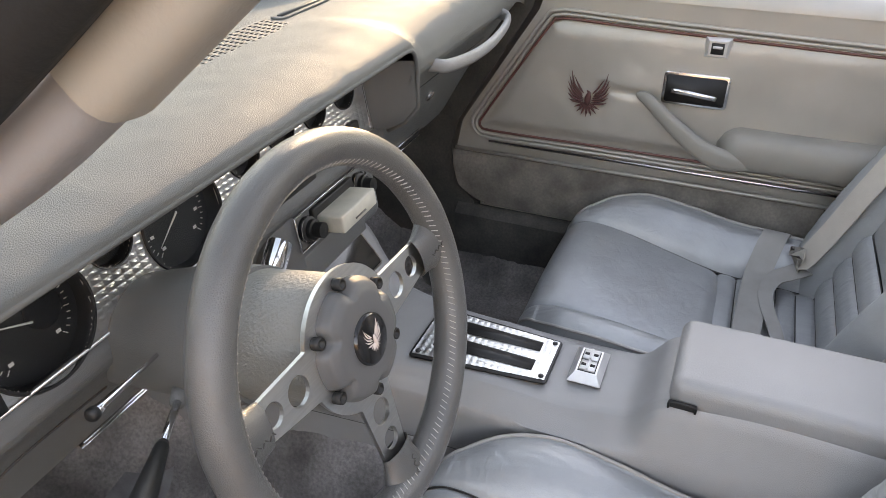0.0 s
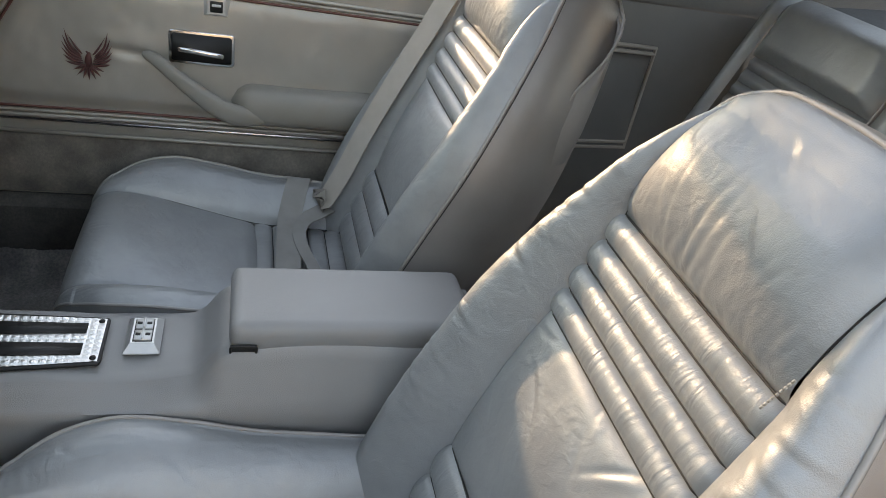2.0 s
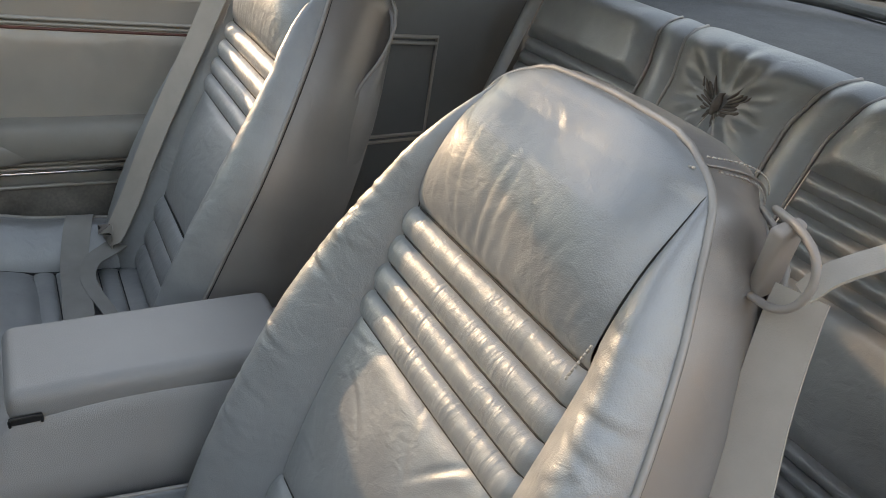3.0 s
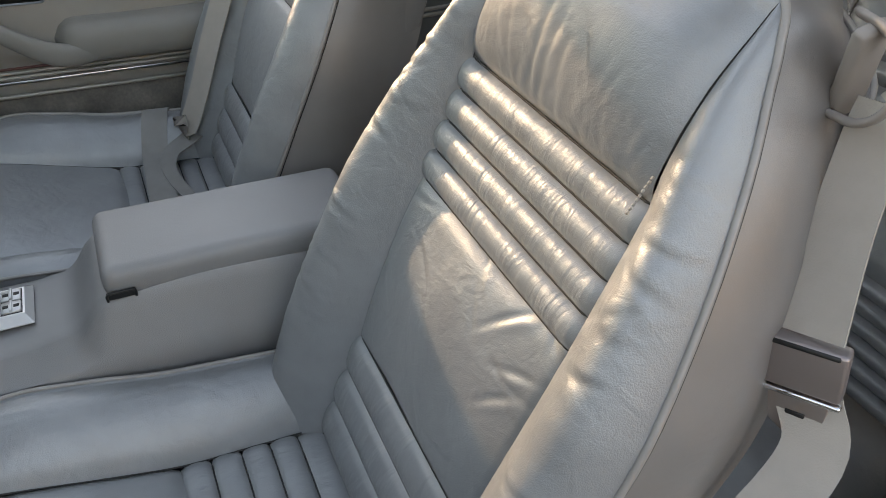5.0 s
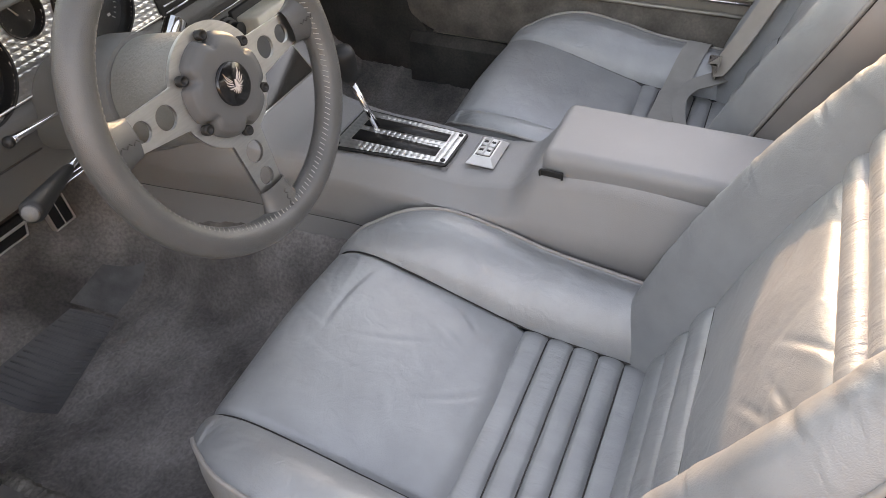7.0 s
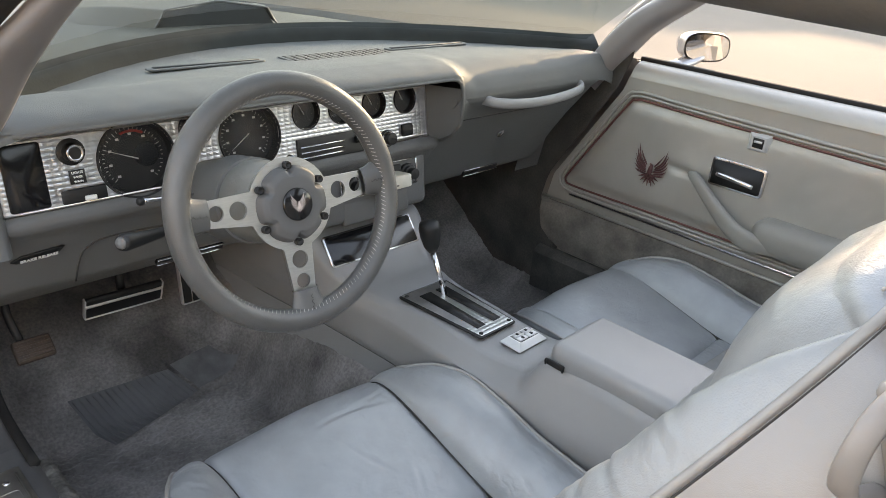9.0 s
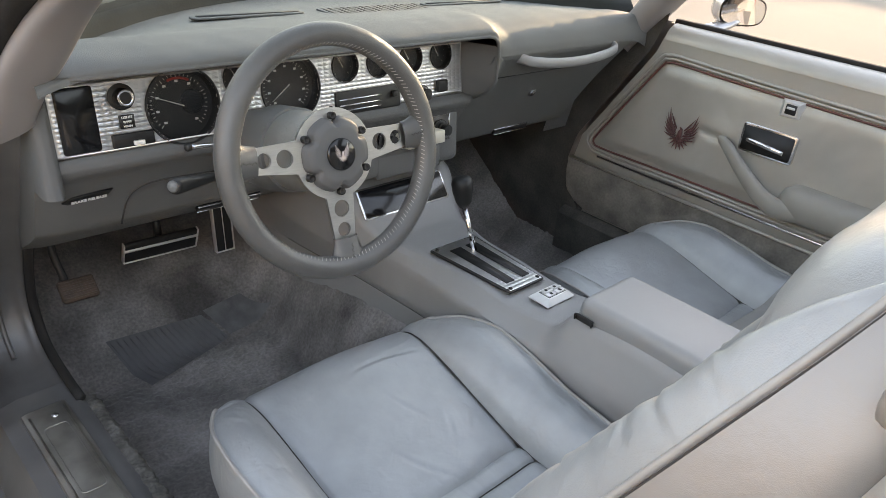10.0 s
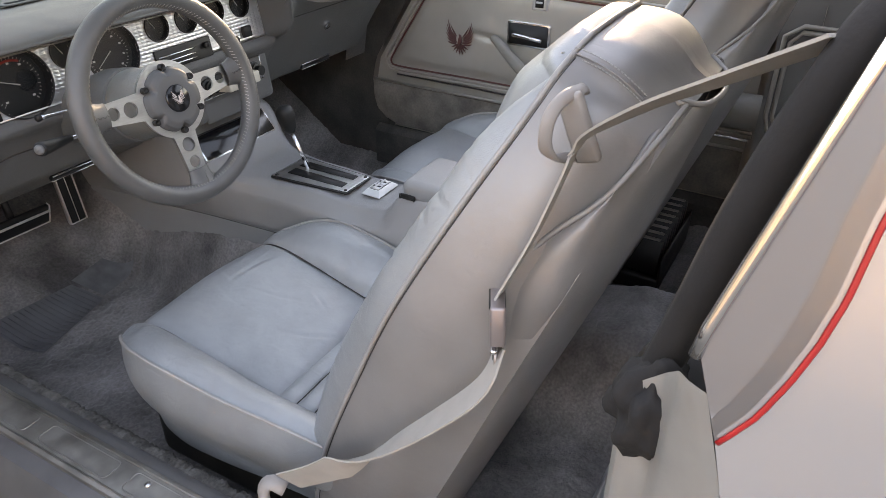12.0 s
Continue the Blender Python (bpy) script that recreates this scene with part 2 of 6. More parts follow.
def spline(points, n, closed=False):
    """Catmull-Rom through points, n samples."""
    p = np.array(points, float)
    m = len(p)
    out = []
    seg = m if closed else m - 1
    for k in range(n):
        s = k / n * seg if closed else k / (n - 1) * seg
        i = min(int(s), seg - 1)
        f = s - i
        if closed:
            a, b, c, d = p[(i - 1) % m], p[i % m], p[(i + 1) % m], p[(i + 2) % m]
        else:
            b, c = p[i], p[i + 1]
            a = p[i - 1] if i > 0 else 2 * b - c
            d = p[i + 2] if i + 2 < m else 2 * c - b
        out.append(0.5 * (2 * b + (c - a) * f + (2 * a - 5 * b + 4 * c - d) * f * f + (3 * b - a - 3 * c + d) * f ** 3))
    return np.array(out)


def tube(points, radius, sides=8, closed=False, flat=None, up=None, ends=True):
    """A tube along points; radius a number or one per point; flat=(w, h) gives an oval or strap."""
    p = np.array(points, float)
    n = len(p)
    verts, faces = [], []
    t = np.roll(p, -1, 0) - np.roll(p, 1, 0) if closed else np.gradient(p, axis=0)
    t = t / np.linalg.norm(t, axis=1)[:, None]
    ref = np.array(up if up is not None else (0.0, 0.0, 1.0))
    if up is None and abs(t[0] @ ref) > 0.9:
        ref = np.array((1.0, 0, 0))
    for i in range(n):
        side = np.cross(t[i], ref)
        side /= np.linalg.norm(side) + 1e-9
        nrm = np.cross(side, t[i])
        if up is None:
            ref = nrm
        r = radius[i] if hasattr(radius, "__len__") else radius
        w, h = (r, r) if flat is None else flat
        for k in range(sides):
            a = 2 * math.pi * k / sides
            verts.append(p[i] + side * w * math.cos(a) + nrm * h * math.sin(a))
    for i in range(n if closed else n - 1):
        j = (i + 1) % n
        for k in range(sides):
            l = (k + 1) % sides
            faces.append((i * sides + k, i * sides + l, j * sides + l, j * sides + k))
    if ends and not closed:
        faces.append(tuple(reversed(range(sides))))
        faces.append(tuple((n - 1) * sides + k for k in range(sides)))
    return verts, faces


def strap(points, width, across, thick=0.0012):
    """A flat band along points; across: one direction of its width, or one per point."""
    p = np.array(points, float)
    n = len(p)
    t = np.gradient(p, axis=0)
    verts, faces = [], []
    for i in range(n):
        a = np.array(across[i] if hasattr(across[0], "__len__") else across, float)
        tt = t[i] / np.linalg.norm(t[i])
        a = a - tt * (a @ tt)
        a /= np.linalg.norm(a)
        nn = np.cross(tt, a)
        w = width[i] if hasattr(width, "__len__") else width
        for sa, sn in ((-1, -1), (1, -1), (1, 1), (-1, 1)):
            verts.append(p[i] + a * w / 2 * sa + nn * thick * sn)
    for i in range(n - 1):
        for k in range(4):
            l = (k + 1) % 4
            faces.append((i * 4 + k, i * 4 + l, i * 4 + 4 + l, i * 4 + 4 + k))
    faces += [(3, 2, 1, 0), (n * 4 - 4, n * 4 - 3, n * 4 - 2, n * 4 - 1)]
    return verts, faces


def rbox(size, bevel=0.004, segments=2, m=None):
    """A rounded box centred on the origin, moved by matrix m."""
    bm = bmesh.new()
    bmesh.ops.create_cube(bm, size=1)
    bmesh.ops.scale(bm, vec=size, verts=bm.verts)
    if bevel:
        bmesh.ops.bevel(bm, geom=bm.edges[:], offset=bevel, segments=segments, profile=0.5, affect="EDGES")
    if m is not None:
        bmesh.ops.transform(bm, matrix=m, verts=bm.verts)
    return bm


def prism(outline, depth, bevel=0.0, m=None, segments=2):
    """An outline in local x, y pushed up to local z = depth, with its upper rim rounded."""
    bm = bmesh.new()
    vs = [bm.verts.new((x, y, 0)) for x, y in outline]
    f = bm.faces.new(vs)
    r = bmesh.ops.extrude_face_region(bm, geom=[f])
    up = [v for v in r["geom"] if isinstance(v, bmesh.types.BMVert)]
    bmesh.ops.translate(bm, verts=up, vec=(0, 0, depth))
    bmesh.ops.recalc_face_normals(bm, faces=bm.faces)
    if bevel:
        es = [e for e in bm.edges if all(abs(v.co.z - depth) < 1e-6 for v in e.verts)]
        bmesh.ops.bevel(bm, geom=es, offset=bevel, segments=segments, profile=0.5, affect="EDGES")
    if m is not None:
        bmesh.ops.transform(bm, matrix=m, verts=bm.verts)
    return bm


def rounded_rect(w, h, r, n=5):
    out = []
    for cx, cy, a0 in ((w / 2 - r, h / 2 - r, 0), (-w / 2 + r, h / 2 - r, 90), (-w / 2 + r, -h / 2 + r, 180), (w / 2 - r, -h / 2 + r, 270)):
        for k in range(n + 1):
            a = radians(a0 + 90 * k / n)
            out.append((cx + r * math.cos(a), cy + r * math.sin(a)))
    return out


def lathe(profile, m=None, n=32, caps=True):
    """A profile of (radius, height) turned round local z."""
    verts, faces = [], []
    for r, z in profile:
        for k in range(n):
            a = 2 * math.pi * k / n
            verts.append(Vector((r * math.cos(a), r * math.sin(a), z)))
    for i in range(len(profile) - 1):
        for k in range(n):
            l = (k + 1) % n
            faces.append((i * n + k, i * n + l, i * n + n + l, i * n + n + k))
    if caps and profile[0][0] > 1e-6:
        faces.append(tuple(reversed(range(n))))
    if caps and profile[-1][0] > 1e-6:
        faces.append(tuple((len(profile) - 1) * n + k for k in range(n)))
    if m is not None:
        verts = [m @ v for v in verts]
    return verts, faces


def moved(vf, m):
    return [m @ Vector(v) for v in vf[0]], vf[1]


def axes(origin, x, y):
    """A matrix with local x and y along the given ways."""
    x = Vector(x).normalized()
    z = x.cross(Vector(y)).normalized()
    y = z.cross(x)
    m = Matrix((x, y, z)).transposed().to_4x4()
    m.translation = origin
    return m


def lerp(a, b, t):
    return a + (b - a) * t


def table(pairs):
    """A smooth function through (x, y) pairs."""
    xs = np.array([p[0] for p in pairs], float)
    ys = np.array([p[1] for p in pairs], float)
    if xs[0] > xs[-1]:
        xs, ys = xs[::-1], ys[::-1]
    d = np.gradient(ys, xs)

    def f(x):
        x = min(max(x, xs[0]), xs[-1])
        i = min(int(np.searchsorted(xs, x, side="right")) - 1, len(xs) - 2)
        h = xs[i + 1] - xs[i]
        t = (x - xs[i]) / h
        return ((2 * t ** 3 - 3 * t * t + 1) * ys[i] + (t ** 3 - 2 * t * t + t) * h * d[i]
                + (3 * t * t - 2 * t ** 3) * ys[i + 1] + (t ** 3 - t * t) * h * d[i + 1])
    return f


def wrinkle(p, size, seed=0.0):
    return noise.noise(Vector((p[0] / size + seed, p[1] / size, p[2] / size)))


def crease_set(rng, count, x0, x1, y0, y1, angle, spread):
    """Random soft folds on a patch: middle, direction, half length and depth of each."""
    out = []
    for _ in range(count):
        a = radians(angle + rng.uniform(-spread, spread))
        out.append((rng.uniform(x0, x1), rng.uniform(y0, y1), math.cos(a), math.sin(a), rng.uniform(0.02, 0.07), rng.uniform(0.0007, 0.0018), rng.uniform(-6, 6)))
    return out


def fold(cx, cy, angle, half, deep):
    """One fold: its middle, direction in degrees, half length and depth."""
    return (cx, cy, math.cos(radians(angle)), math.sin(radians(angle)), half, deep, 1.5)


def creased(folds, x, y):
    """Depth of the folds at a point, each a narrow bowed groove with a soft lip."""
    d = 0.0
    for cx, cy, c, s, half, deep, bow in folds:
        u = (x - cx) * c + (y - cy) * s
        if abs(u) > half * 1.6:
            continue
        w = -(x - cx) * s + (y - cy) * c - bow * u * u
        if abs(w) < 0.02:
            d += deep * math.exp(-(u / half) ** 2 * 1.5) * (math.exp(-(w / 0.0035) ** 2) - 0.55 * math.exp(-((w - 0.007) / 0.005) ** 2))
    return d


# ---- ground and car shell ----
tagged(part("ground", sheet(lambda u, v: (lerp(-60, 60, u), lerp(-60, 60, v), 0), 2, 2), GROUND), "pale sandy asphalt lot lit by a low sun", "ground", kind="structure")


def surround(u, v):
    """Added ring standing in for far low houses and trees: hides low sky, bounces warm light."""
    ang = 2 * math.pi * u
    r = 32 + 2.0 * wrinkle((math.cos(ang) * 3, math.sin(ang) * 3, 0), 0.5)
    # lower on the sun's side so that the ring lets the sun through
    top = 9.2 - 5.0 * max(0, math.cos(ang)) + 1.2 * wrinkle((math.cos(ang) * 5, math.sin(ang) * 5, 2), 0.4)
    return (r * math.cos(ang), r * math.sin(ang), top * v)


# pale warm colour chosen so the added ring throws warm light back
tagged(part("backdrop", sheet(surround, 120, 6, True), material("light_shaping_ring", (0.40, 0.315, 0.235), 0.95, 0, 0, 0.01, 0.3, 3.0)), "added plain ring standing in for distant houses and trees, shapes low light", "backdrop", kind="structure")


def floor_z(x, y):
    """Height of the carpeted floor pan: flat, up the toe board in front, over the tunnel in the middle."""
    z = 0.165
    if y > 0.5:
        z += (y - 0.5) * 0.75
    if y < -0.55:
        z += min(0.05, (-0.55 - y) * 0.3)
    z += 0.19 * math.exp(-((x / 0.165) ** 6))
    z += 0.05 * max(0, (abs(x) - 0.60) / 0.08) ** 2
    return z


# carpet stations: close together in the driver's footwell, wider elsewhere
CX = list(np.arange(-0.69, -0.08, 0.0036)) + list(np.linspace(-0.08, 0.69, 60))
CY = list(np.linspace(-1.35, -0.12, 190)) + list(np.arange(-0.115, 0.66, 0.0036)) + list(np.linspace(0.665, 0.98, 24))


def carpet_point(u, v):
    x, y = CX[round(u * (len(CX) - 1))], CY[round(v * (len(CY) - 1))]
    tuft = noise.noise(Vector((x / 0.011, y / 0.011, 0.0))) + 0.5 * noise.noise(Vector((x / 0.005, y / 0.005, 7.0)))
    brushed = 0.5 + 0.5 * wrinkle((x, y, 9), 0.07)
    return (x, y, floor_z(x, y) + 0.0042 * tuft * (0.35 + brushed) + 0.004 * wrinkle((x, y, 0), 0.03) + 0.006 * wrinkle((x, y, 3), 0.12))


tagged(part("floor", sheet(carpet_point, len(CX), len(CY)), CARPET), "grey-brown cut-pile carpet over the floor pan", "carpet", kind="structure")

body = thing("body_shell", "silver two-door coupe body with dark roof rails and pillars", "car body", (0, -0.5, 0.3), kind="structure")


def mirror(vf):
    return [(-v[0], v[1], v[2]) for v in vf[0]], [tuple(reversed(f)) for f in vf[1]]


# the door opening's front edge: how far ahead it lies at each height
def opening_y(z):
    return float(np.interp(z, [0.16, 0.30, 0.345, 0.42, 0.522, 0.654, 0.82, 0.93], [0.44, 0.455, 0.475, 0.485, 0.457, 0.38, 0.295, 0.25]))


# sills with their step plates
SILL = [(-0.675, 0.16), (-0.672, 0.318), (-0.685, 0.331), (-0.70, 0.336), (-0.765, 0.334), (-0.80, 0.325), (-0.83, 0.27), (-0.83, 0.14), (-0.70, 0.14)]
sill = sheet(lambda u, v: (SILL[round(v * 8)][0], lerp(-0.90, 0.34, u), SILL[round(v * 8)][1]), 2, 9)
part("sill", sill, JAMB, body, angle=40)
# far sill carpeted in the tone that carries the footwell's shade
part("sill", mirror(sill), SHADED_FOOT_CARPET, body, angle=40)
STEP = [(-0.706, 0.334), (-0.707, 0.3415), (-0.711, 0.344), (-0.768, 0.342), (-0.774, 0.339), (-0.775, 0.332)]
WORN_PLATE = material("worn_step_plate", (0.36, 0.34, 0.31), 0.42, 0.8, 0.2, 0.003, 0.2, 0.04, rough_var=0.1)
for sg in (-1, 1):
    step = sheet(lambda u, v: (STEP[round(v * 5)][0], lerp(-0.80, 0.285, u), STEP[round(v * 5)][1]), 12, 6)
    plate_ob = part("step_plate", step if sg < 0 else mirror(step), WORN_PLATE, body, "scuffed metal step plate on the sill", angle=50)
    for x in (0.7145, 0.7665):
        part("rib", tube([(sg * x, y, 0.3440 if x < 0.73 else 0.3422) for y in (-0.79, 0.27)], 0.0018, 6), WORN_PLATE, plate_ob)
    for k in range(5):
        y1 = 0.235 - 0.20 * k
        box_line = [(sg * (0.7405 + x), y1 - 0.085 + y, 0.3432) for x, y in rounded_rect(0.036, 0.165, 0.008, 4)]
        part("embossed_panel", tube(box_line, 0.0011, 5, closed=True, up=(0, 0, 1)), WORN_PLATE, plate_ob)
    for y in (0.255, -0.20, -0.65):
        part("screw", lathe([(0.006, 0.0), (0.0055, 0.002), (0.0, 0.0028)], pose(sg * 0.733, y, 0.3430), 12), CHROME, plate_ob)
# front edge of the opening: a pressed jamb that sweeps up from the sill to the pillar, with its rubber seal
EDGE = spline([(0.10, 0.331), (0.25, 0.331), (0.36, 0.334), (0.44, 0.350), (0.478, 0.395), (0.482, 0.45), (0.455, 0.525), (0.38, 0.654), (0.32, 0.76), (0.285, 0.835), (0.255, 0.90)], 48)
EDGE_T = np.gradient(EDGE, axis=0)
EDGE_N = np.array([(t[1], -t[0]) / np.linalg.norm(t) for t in EDGE_T])      # away from the opening
JP = [(0.676, 0.012), (0.682, 0.003), (0.697, 0.0), (0.712, 0.008), (0.730, 0.010), (0.765, 0.012), (0.785, 0.026), (0.80, 0.05), (0.86, 0.07)]


def jamb_point(u, v):
    i = round(u * 47)
    k = v * 8
    n = min(int(k), 7)
    x, d = lerp(JP[n][0], JP[n + 1][0], k - n), lerp(JP[n][1], JP[n + 1][1], k - n)
    low = 1 - min(1, max(0, (EDGE[i][0] - 0.15) / 0.2)) if i < 12 else 0
    y, z = EDGE[i] + EDGE_N[i] * (d + 0.004 * low)
    return (-x, y, z)


jamb = sheet(jamb_point, 48, 17)
part("hinge_pillar", jamb, JAMB, body, "pressed metal door jamb", angle=60)
seal_line = [(-0.684, *(EDGE[i] - EDGE_N[i] * 0.004)) for i in range(6, 46)]
door_seal = tube(seal_line, 0.0085, 8)
part("door_seal", door_seal, RUBBER, body, "dark rubber door seal")
for x, d in ((0.738, 0.006), (0.772, 0.016)):
    part("jamb_ridge", tube([(-x, *(EDGE[i] + EDGE_N[i] * d)) for i in range(14, 47)], 0.0045, 8), JAMB, body)
for y, z in ((0.50, 0.50), (0.43, 0.615)):
    part("jamb_bolt", lathe([(0.009, 0.0), (0.009, 0.004), (0.006, 0.006), (0.0, 0.006)], axes((-0.748, y + 0.004, z - 0.01), (1, 0, 0), (0, 0.45, 0.9)), 8), JAMB, body, smooth=False)


# worn pile edge of the carpet along the sills
def pile(u, v, sg=-1):
    y = lerp(-0.62, 0.30, u)
    a = lerp(-0.6, 2.6, v)
    r = 0.011 + 0.0035 * wrinkle((y * 1.0, a * 0.006, 0), 0.005) + 0.003 * wrinkle((y, a * 0.02, 5), 0.03)
    return (sg * (0.672 - r * math.cos(a) * 1.5), y, 0.312 + r * math.sin(a) * 1.2)


part("carpet_edge", flip(sheet(pile, 420, 14)), EDGE_PILE, body, "fuzzy worn carpet edge")

# roof skin and headliner: a middle bar and a rear part, with a glass hatch on either side
def roof_z(x, y):
    return 1.222 - 0.13 * x * x - 0.06 * (y + 0.7) ** 2


def roof_part(x0, x1, y0, y1, lift, nx=10, ny=10):
    def f(u, v):
        x, y = lerp(x0, x1, u), lerp(y0, y1, v)
        return (x, y, roof_z(x, y) + lift)
    return sheet(f, nx, ny)


part("roof", roof_part(-0.565, 0.565, -1.36, -0.82, 0.03, 20, 12), PAINT_DARK, body)
part("headliner", flip(roof_part(-0.565, 0.565, -1.36, -0.82, -0.012, 20, 12)), HEADLINER, body)
part("roof_bar", roof_part(-0.075, 0.075, -0.82, -0.08, 0.03), PAINT_DARK, body)
part("bar_trim", flip(roof_part(-0.075, 0.075, -0.82, -0.08, -0.012)), HEADLINER, body)
HATCH = glass("tinted_hatch_glass", (0.90, 0.92, 0.92), 0.02)
for sg in (-1, 1):
    hatch = tagged(part("roof_hatch", roof_part(sg * 0.075, sg * 0.565, -0.82, -0.10, 0.02), HATCH), "tinted glass roof hatch panel", "roof hatch")
RAIL = [(-0.565, -0.10, 1.178), (-0.57, -0.3, 1.186), (-0.575, -0.6, 1.181), (-0.585, -0.85, 1.172), (-0.60, -1.05, 1.155)]
rail = tube(spline(RAIL, 20), 0.03, 14, flat=(0.034, 0.025))
part("roof_rail", rail, RAIL_TRIM, body, "grey-brown roof rail")
part("roof_rail", mirror(rail), RAIL_TRIM, body)
part("header", tube(spline([(-0.57, -0.11, 1.178), (-0.3, -0.06, 1.205), (0, -0.04, 1.214), (0.3, -0.06, 1.205), (0.57, -0.11, 1.178)], 20), 0.03, 10, flat=(0.05, 0.02)), HEADLINER, body)
PIL = spline([(-0.617, -0.13, 1.180), (-0.648, -0.045, 1.104), (-0.666, 0.02, 1.060), (-0.690, 0.125, 0.988), (-0.712, 0.205, 0.905), (-0.720, 0.250, 0.845), (-0.716, 0.272, 0.815)], 24)


def pillar_trim(u, v, grow=0.0):
    """A padded strip with a flat face and soft edges, its foot cut at a slant."""
    k = u * 23
    i = min(int(k), 22)
    p = PIL[i] + (PIL[i + 1] - PIL[i]) * (k - i)
    t = Vector(PIL[i + 1] - PIL[i]).normalized()
    out = Vector((-1, 0, 0))
    side = t.cross(out).normalized()           # towards the cabin's rear
    fwd = side.cross(t).normalized()
    a = 2 * math.pi * v
    c, s2 = math.cos(a), math.sin(a)
    e = (abs(c) ** 3.2 + abs(s2) ** 3.2) ** (-1 / 3.2)
    w = float(np.interp(u, [0, 0.35, 0.6, 1], [0.014, 0.016, 0.027, 0.030])) + grow
    h = float(np.interp(u, [0, 0.3, 0.6], [0.0105, 0.012, 0.016])) + grow
    mid = math.exp(-((u - 0.55) / 0.25) ** 2)
    w += 0.009 * mid
    q = Vector(p) + Vector((0.010 * mid, 0, 0)) + fwd * (c * e * w) + side * (s2 * e * h)
    return q + t * (0.014 * c * e * max(0, (u - 0.86) / 0.14))


pil = sheet(pillar_trim, 60, 24, False, True)
n = len(pil[0])
pil = (pil[0], pil[1] + [tuple(range(n - 24, n))])
part("pillar", pil, PILLAR, body, "pinkish grey pillar trim", angle=50)
wide = sheet(lambda u, v: pillar_trim(u, v, 0.016), 60, 24, False, True)
part("pillar", mirror(wide), PILLAR, body, "grey pillar trim", angle=50)
psl = tube([(x - 0.030, y + 0.012, z + 0.018) for x, y, z in PIL], 0.019, 10)
part("pillar_seal", psl, RUBBER, body)
part("pillar_seal", mirror(psl), RUBBER, body)
psk = tube([(x - 0.050, y + 0.035, z + 0.030) for x, y, z in PIL], 0.02, 10, flat=(0.03, 0.014))
part("pillar_skin", psk, PAINT, body)
part("pillar_skin", mirror(psk), PAINT, body)
cap = sheet(lambda u, v: pillar_trim(u * 0.118, v, 0.003), 20, 24, False, True)
cap = (cap[0], cap[1] + [tuple(range(len(cap[0]) - 24, len(cap[0])))])
part("pillar_cap", cap, material("tan_pillar_cover", (0.36, 0.31, 0.26), 0.5, 0, 0.2, 0.002, 0.06, 0.1), body, "tan padded cover at the pillar top", angle=50)
# windscreen, cowl and bonnet
def ws_base(x):
    return 0.64 - 0.78 * x * x


def ws_point(u, v):
    x0, x1 = lerp(-0.68, 0.68, u), lerp(-0.55, 0.55, u)
    return (lerp(x0, x1, v), lerp(ws_base(x0), -0.04 - 0.25 * x1 * x1, v), lerp(0.925, 1.19 - 0.1 * x1 * x1, v) + 0.02 * math.sin(math.pi * v))


wsg = tagged(part("windscreen", sheet(ws_point, 24, 12), GLASS), "clear curved windscreen", "windscreen", kind="structure")


def bonnet_point(u, v):
    x = lerp(-0.9, 0.9, u)
    y = lerp(ws_base(min(0.68, abs(x))) + 0.05, 2.3, v)
    return (x, y, 0.880 - 0.05 * max(0, y - 0.6) ** 1.3 - 0.06 * (abs(x) / 0.9) ** 3 + 0.02 * math.exp(-((x / 0.26) ** 4)))


# wings, nose and tail that close the hull
wing = sheet(lambda u, v: (-0.9 - 0.02 * math.sin(math.pi * v), lerp(0.42, 2.3, u), lerp(0.22, bonnet_point(0.0, 0.2)[2] - 0.05 * max(0, lerp(0.42, 2.3, u) - 0.8) ** 1.3 + 0.02, v)), 16, 10)
part("front_wing", wing, PAINT, body, "silver front wing")
part("front_wing", mirror(wing), PAINT, body)
part("nose", sheet(lambda u, v: (lerp(-0.9, 0.9, u), 2.30 + 0.10 * math.sin(math.pi * v) * (1 - (2 * u - 1) ** 4), lerp(0.25, 0.775, v)), 20, 8), PAINT, body)
part("tail", sheet(lambda u, v: (lerp(-0.84, 0.84, u), -2.70 + 0.02 * v, lerp(0.25, 0.93, v)), 12, 6), PAINT, body)
part("bonnet", sheet(bonnet_point, 40, 24), BONNET_PAINT, body, "charcoal bonnet")
part("cowl", sheet(lambda u, v: (lerp(-0.72, 0.72, u), ws_base(min(0.68, abs(lerp(-0.72, 0.72, u)))) + [-0.024, -0.012, 0.006, 0.07][round(v * 3)], [0.885, 0.912, 0.935, 0.872][round(v * 3)]), 24, 4), material("cowl_black", (0.030, 0.034, 0.032), 0.95, 0, 0.3, 0.004, 0.15, 0.05), body, "dark band under the windscreen")
scoop = thing("bonnet_scoop", "dark grey raised bonnet scoop", "scoop", (0.0, 1.0, 0.85))


def scoop_point(u, v):
    """Open end towards the windscreen, tapering ahead."""
    a = 2 * u - 1
    w = lerp(0.163, 0.245, min(1, v * 2.2) ** 0.8)
    h = lerp(0.068, 0.02, v ** 2)
    f = abs(a)
    if f > 0.72:
        q = (f - 0.72) / 0.28
        x, z = lerp(w * 0.86, w * 1.06, q ** 2), h * (1 - q ** 1.6) * (1 - 0.28)
    else:
        q = f / 0.72
        x, z = w * 0.86 * q, h * (1 - 0.28 * q)
    return (math.copysign(x, a) + 0.033, 0.925 + 0.42 * v, 0.878 + z - 0.02 * v)


